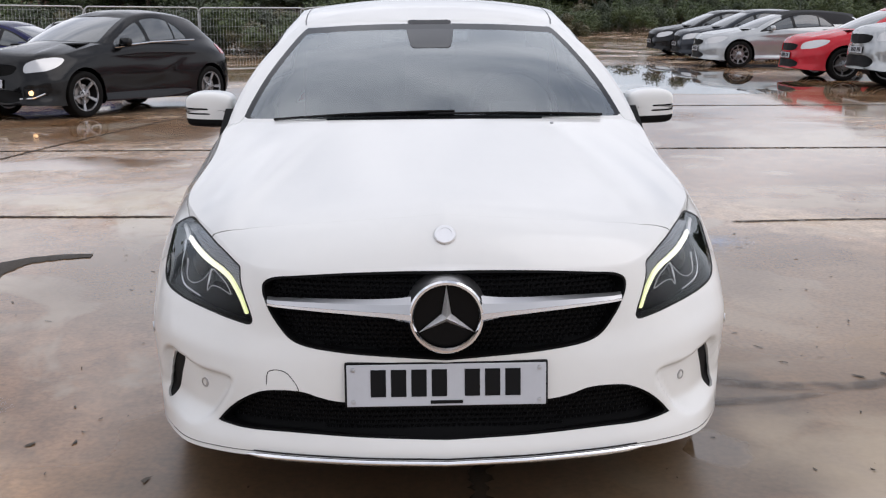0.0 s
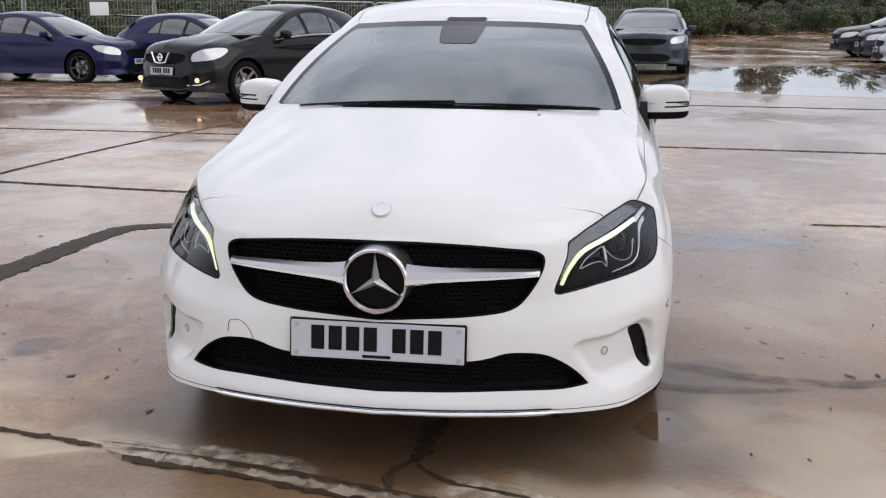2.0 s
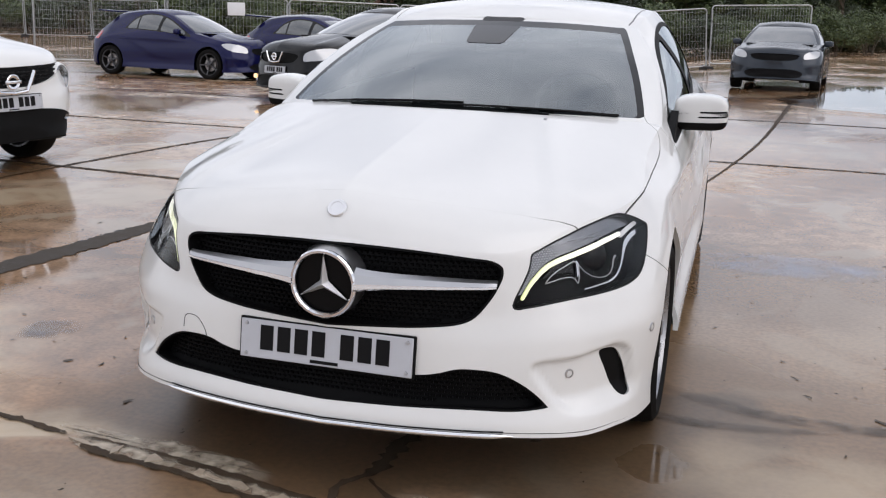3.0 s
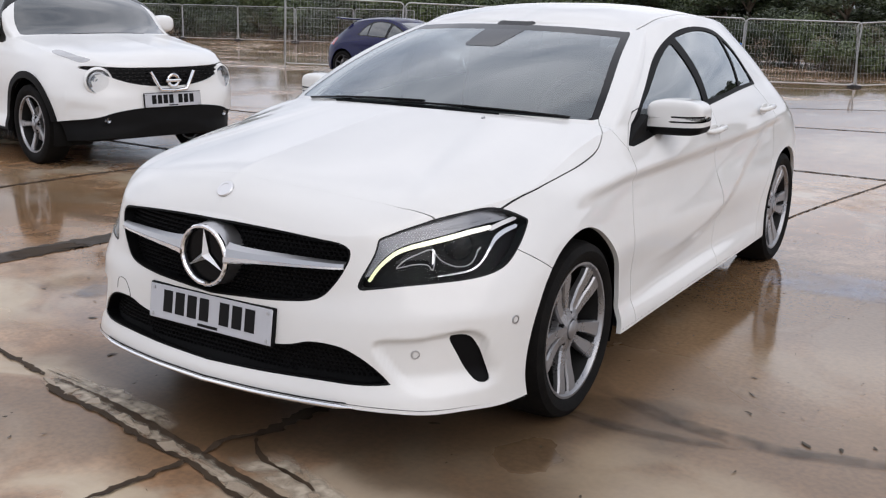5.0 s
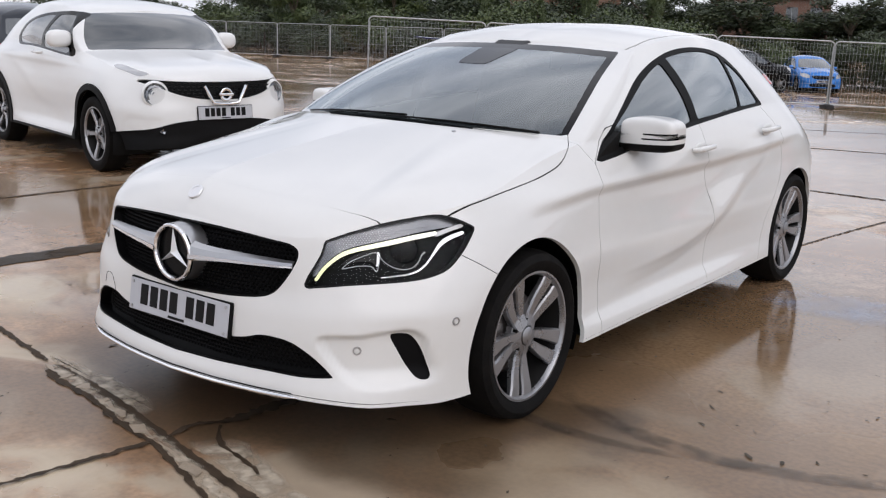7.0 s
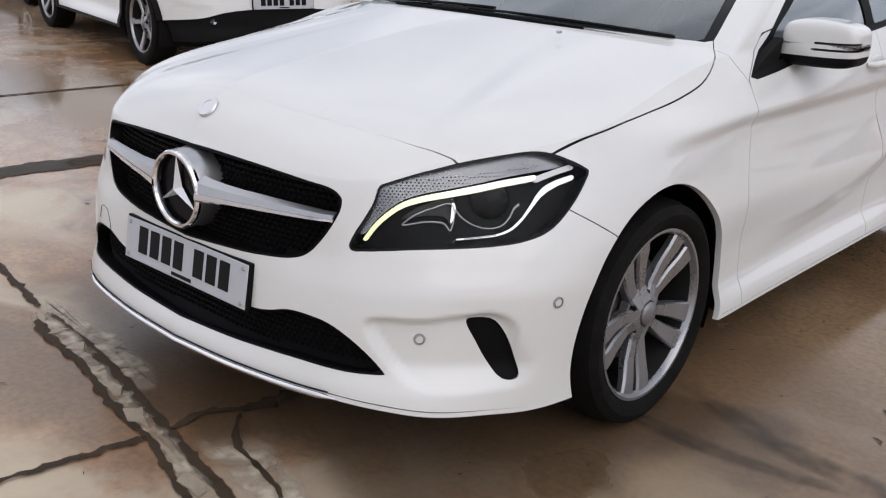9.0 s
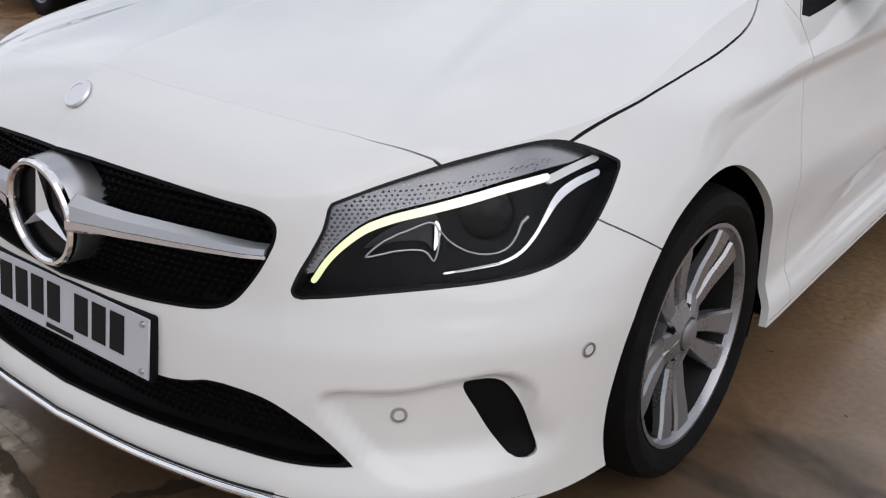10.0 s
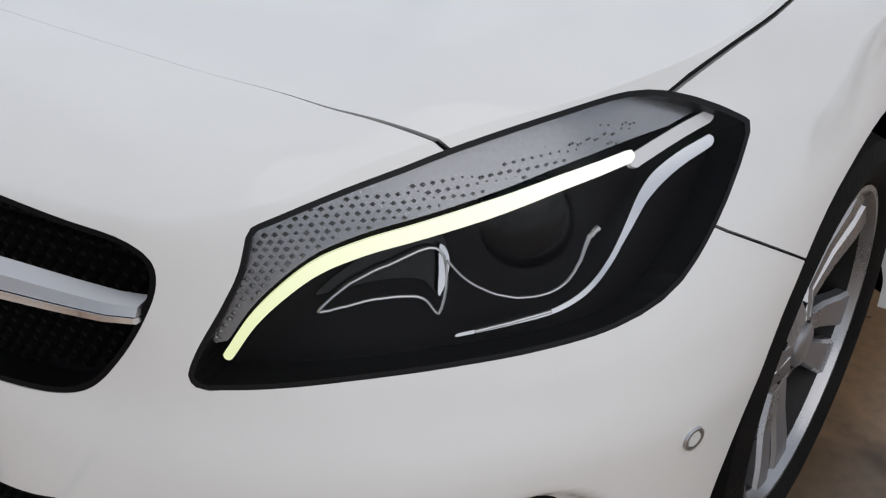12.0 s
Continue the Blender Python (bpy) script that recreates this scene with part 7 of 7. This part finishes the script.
# ---- marks, joints and debris on the concrete ----
JOINT = "dirt-filled joint between concrete slabs"
strip("slab_joint", [(-6.0, 0.4), (-3.2, 0.3), (-1.49, 0.15), (-0.86, 0.045)], 0.035, DIRT, JOINT, 0.6, seed=1)
strip("slab_joint", [(-0.9, 0.055), (-0.72, 0.04), (-0.47, 0.005), (-0.19, -0.045), (0.06, -0.1), (0.38, -0.165), (0.7, -0.225), (1.3, -0.33), (2.6, -0.5)], [0.03, 0.045, 0.045, 0.05, 0.045, 0.045, 0.04, 0.03, 0.03], DIRT, JOINT, 0.3, seed=2)
strip("crack", [(-0.86, 0.04), (-0.8, -0.01), (-0.6, -0.045), (-0.42, -0.065), (-0.2, -0.12), (0.04, -0.155), (0.3, -0.23), (0.52, -0.3), (0.9, -0.4)], [0.05, 0.035, 0.026, 0.035, 0.03, 0.03, 0.028, 0.022, 0.02], DIRT, "ragged crack in the concrete", 0.7, seed=3, lift=0.005)
strip("crack", [(0.04, -0.13), (0.02, -0.3), (0.0, -0.42), (-0.04, -0.64), (-0.1, -1.2), (-0.3, -2.4)], [0.035, 0.024, 0.02, 0.018, 0.016], DIRT, "ragged crack in the concrete", 0.7, seed=5, lift=0.006)
strip("crack", [(0.05, -0.1), (0.03, 0.02), (0.06, 0.08), (0.1, 0.14), (0.1, 0.22), (0.12, 0.4), (0.3, 0.9)], [0.025, 0.035, 0.085, 0.04, 0.025, 0.018], DIRT, "ragged crack in the concrete", 0.7, seed=6, lift=0.006)
strip("crack", [(0.09, 0.1), (0.2, 0.0), (0.3, -0.03), (0.42, -0.055), (0.5, -0.09)], [0.02, 0.026, 0.02, 0.016], DIRT, "ragged crack in the concrete", 0.7, seed=7, lift=0.005)


def fragments():
    """Pale broken slab edges, angular and uneven, between the joint and the crack beside it."""
    rnd = random.Random(9)
    line = [(-0.84, 0.022), (-0.5, -0.028), (-0.2, -0.085), (0.05, -0.13), (0.3, -0.195), (0.55, -0.265)]
    t = -0.84
    while t < 0.42:
        w = rnd.uniform(0.02, 0.16)
        cy = float(np.interp(t, [p[0] for p in line], [p[1] for p in line])) + rnd.uniform(-0.006, 0.006)
        h = rnd.uniform(0.008, 0.034)
        k = rnd.randrange(5, 9)
        turn = rnd.uniform(0, 6.28)
        ring = []
        for i in range(k):
            a = turn + 2 * math.pi * (i + rnd.uniform(-0.3, 0.3)) / k
            r = rnd.uniform(0.45, 1.25)
            ring.append((t + w * 0.6 * r * math.cos(a), cy + h * r * math.sin(a) - 0.19 * w * 0.6 * r * math.cos(a)))
        bm = bmesh.new()
        top = [bm.verts.new((x, y, ground_z(x, y) + 0.0068)) for x, y in ring]
        low = [bm.verts.new((x, y, ground_z(x, y) + 0.001)) for x, y in ring]
        bm.faces.new(top)
        for i in range(k):
            bm.faces.new((top[i - 1], low[i - 1], low[i], top[i]))
        bmesh.ops.recalc_face_normals(bm, faces=bm.faces[:])
        ob = part("concrete_fragment", bm, CHIP, None, "", 0)
        tagged(ob, "pale broken edge of a concrete slab", "concrete", "broken slab edge")
        t += w * 1.25 + (rnd.uniform(0.02, 0.12) if rnd.random() < 0.35 else 0.006)


fragments()
strip("worn_edge", [(-0.9, 0.035), (-0.5, -0.03), (-0.2, -0.085), (0.05, -0.13), (0.3, -0.195), (0.6, -0.275)], [0.1, 0.085, 0.07, 0.06, 0.07, 0.05], PALE, "pale crumbling concrete along the joint", 0.4, 0.0045, category="concrete", seed=19)
patch("worn_patch", [(-1.0, 0.1), (-0.75, 0.13), (-0.5, 0.11), (-0.22, 0.07), (-0.15, -0.02), (-0.45, 0.0), (-0.8, 0.04)], PALE, "pale worn concrete beside the joint", 0.003, "concrete", 0.03)
patch("worn_patch", [(0.12, -0.07), (0.4, -0.13), (0.85, -0.225), (0.82, -0.14), (0.5, -0.01), (0.24, 0.05)], PALE, "pale worn concrete beside the joint", 0.003, "concrete", 0.03)
strip("tar_strip", [(-2.62, 0.6), (-2.5, 1.6), (-2.4, 2.2), (-2.33, 2.7), (-2.25, 2.96), (-2.05, 3.06), (-1.9, 3.08)], [0.2, 0.2, 0.2, 0.19, 0.18, 0.16, 0.08], TAR, "dark repair strip in the concrete", 0.16, category="repair strip")
strip("slab_joint", [(-9, 7.6), (-6.3, 7.44), (-3.65, 7.4), (-1.0, 7.2), (3.0, 7.0), (8, 6.8)], 0.07, DIRT, JOINT, 0.5, seed=11)
strip("slab_joint", [(-7, 4.45), (-4.2, 4.3), (-2.65, 4.15), (-1.6, 4.1)], 0.06, DIRT, JOINT, 0.5, seed=12)
strip("slab_joint", [(0.55, 4.0), (0.73, 5.36), (0.95, 6.72), (1.22, 8.86), (1.55, 12.74), (1.8, 16)], [0.018, 0.025, 0.04, 0.055, 0.09, 0.07], DIRT, JOINT, 0.6, seed=13)
strip("slab_joint", [(-9, 12.2), (-4, 12.0), (2, 11.8), (9, 11.4)], 0.1, DIRT, JOINT, 0.5, seed=14)
strip("slab_joint", [(-14, 17.2), (-3.35, 16.85), (4, 16.6)], 0.15, DIRT, JOINT, 0.5, seed=15)
strip("slab_joint", [(1.9, 3.75), (3.5, 3.8), (7, 3.9)], 0.045, DIRT, JOINT, 0.5, seed=16)
strip("slab_joint", [(-4.6, -2), (-4.4, 2), (-4.2, 4.3), (-3.8, 7.4), (-3.2, 12)], 0.05, DIRT, JOINT, 0.5, seed=17)
strip("tyre_mark", [(0.78, 1.24), (0.86, 1.16), (1.15, 1.03), (1.47, 0.985), (1.74, 1.03), (2.02, 1.15), (2.6, 1.5)], [0.1, 0.11, 0.11, 0.1, 0.09, 0.09], TRACK, "faint dark tyre mark curving over the concrete", 0.1, 0.003, category="tyre mark", taper=6)
strip("tyre_mark", [(0.7, 0.9), (0.95, 0.86), (1.25, 0.88), (1.5, 0.95)], [0.1, 0.09, 0.07, 0.05], TRACK, "faint dark tyre mark curving over the concrete", 0.1, 0.003, category="tyre mark", taper=6)
patch("puddle", [(2.0, 15.0), (3.4, 14.2), (5.8, 13.9), (7.2, 15.5), (7.0, 20), (6.0, 24), (3.6, 23), (2.6, 19.5), (1.6, 16.8)], WATER, "large still puddle mirroring the sky", 0.004, "puddle", 0.012)
patch("stain", [(-1.75, 0.8), (-1.76, 0.98), (-1.6, 1.03), (-1.52, 0.93), (-1.58, 0.78)], OIL, "dark oily wet stain", 0.003, "stain", 0.07, seed=5)
patch("stain", [(0.95, 3.0), (1.25, 2.92), (1.8, 3.0), (1.95, 3.3), (1.6, 3.48), (1.2, 3.46), (0.92, 3.35)], BLUE_FILM, "faint pale blue stain on the wet concrete", 0.003, "stain", 0.03, seed=8)
patch("hole", [(-2.62, 1.05), (-2.5, 1.0), (-2.45, 1.25), (-2.42, 1.5), (-2.56, 1.45)], DIRT, "shallow dirt-filled hole in the concrete", 0.005, "pothole", 0.06, seed=6)


def debris():
    """Wet leaves and twigs strewn over the yard."""
    rnd = random.Random(31)
    v, f = [], []
    spots = [(1.34, 1.42, 0.026), (1.38, 1.24, 0.022), (1.61, 1.08, 0.03), (1.72, 1.1, 0.022), (1.3, 1.6, 0.015), (1.55, 1.3, 0.015), (-0.9, 0.35, 0.025), (-1.2, 0.62, 0.02)]
    for i in range(420):
        x, y = rnd.uniform(-3, 3.4), rnd.uniform(-1.2, 4.5)
        if i < len(spots):
            x, y = spots[i][:2]
        a, s = rnd.uniform(0, 6.28), rnd.uniform(0.004, 0.014) * (2.2 if rnd.random() < 0.06 else 1)
        s = spots[i][2] if i < len(spots) else s
        w = s * rnd.uniform(0.15, 0.6)
        k = len(v)
        bend = rnd.uniform(-0.5, 0.5) * s
        ring = ((-s, bend), (-0.5 * s, w * rnd.uniform(0.4, 1)), (0.3 * s, w * rnd.uniform(0.5, 1.1)), (s, bend * 0.6), (0.4 * s, -w * rnd.uniform(0.2, 0.8)), (-0.6 * s, -w * rnd.uniform(0.3, 1)))
        for p, q in ring:
            X, Y = x + p * math.cos(a) - q * math.sin(a), y + p * math.sin(a) + q * math.cos(a)
            v.append((X, Y, ground_z(X, Y) + rnd.uniform(0.002, 0.005)))
        f.append(tuple(range(k, k + 6)))
    me = bpy.data.meshes.new("leaf_litter")
    me.from_pydata(v, [], f)
    me.materials.append(LEAF_DEBRIS)
    tagged(new("leaf_litter", me), "small wet leaves and twigs on the concrete", "leaf litter", kind="stuff")


debris()
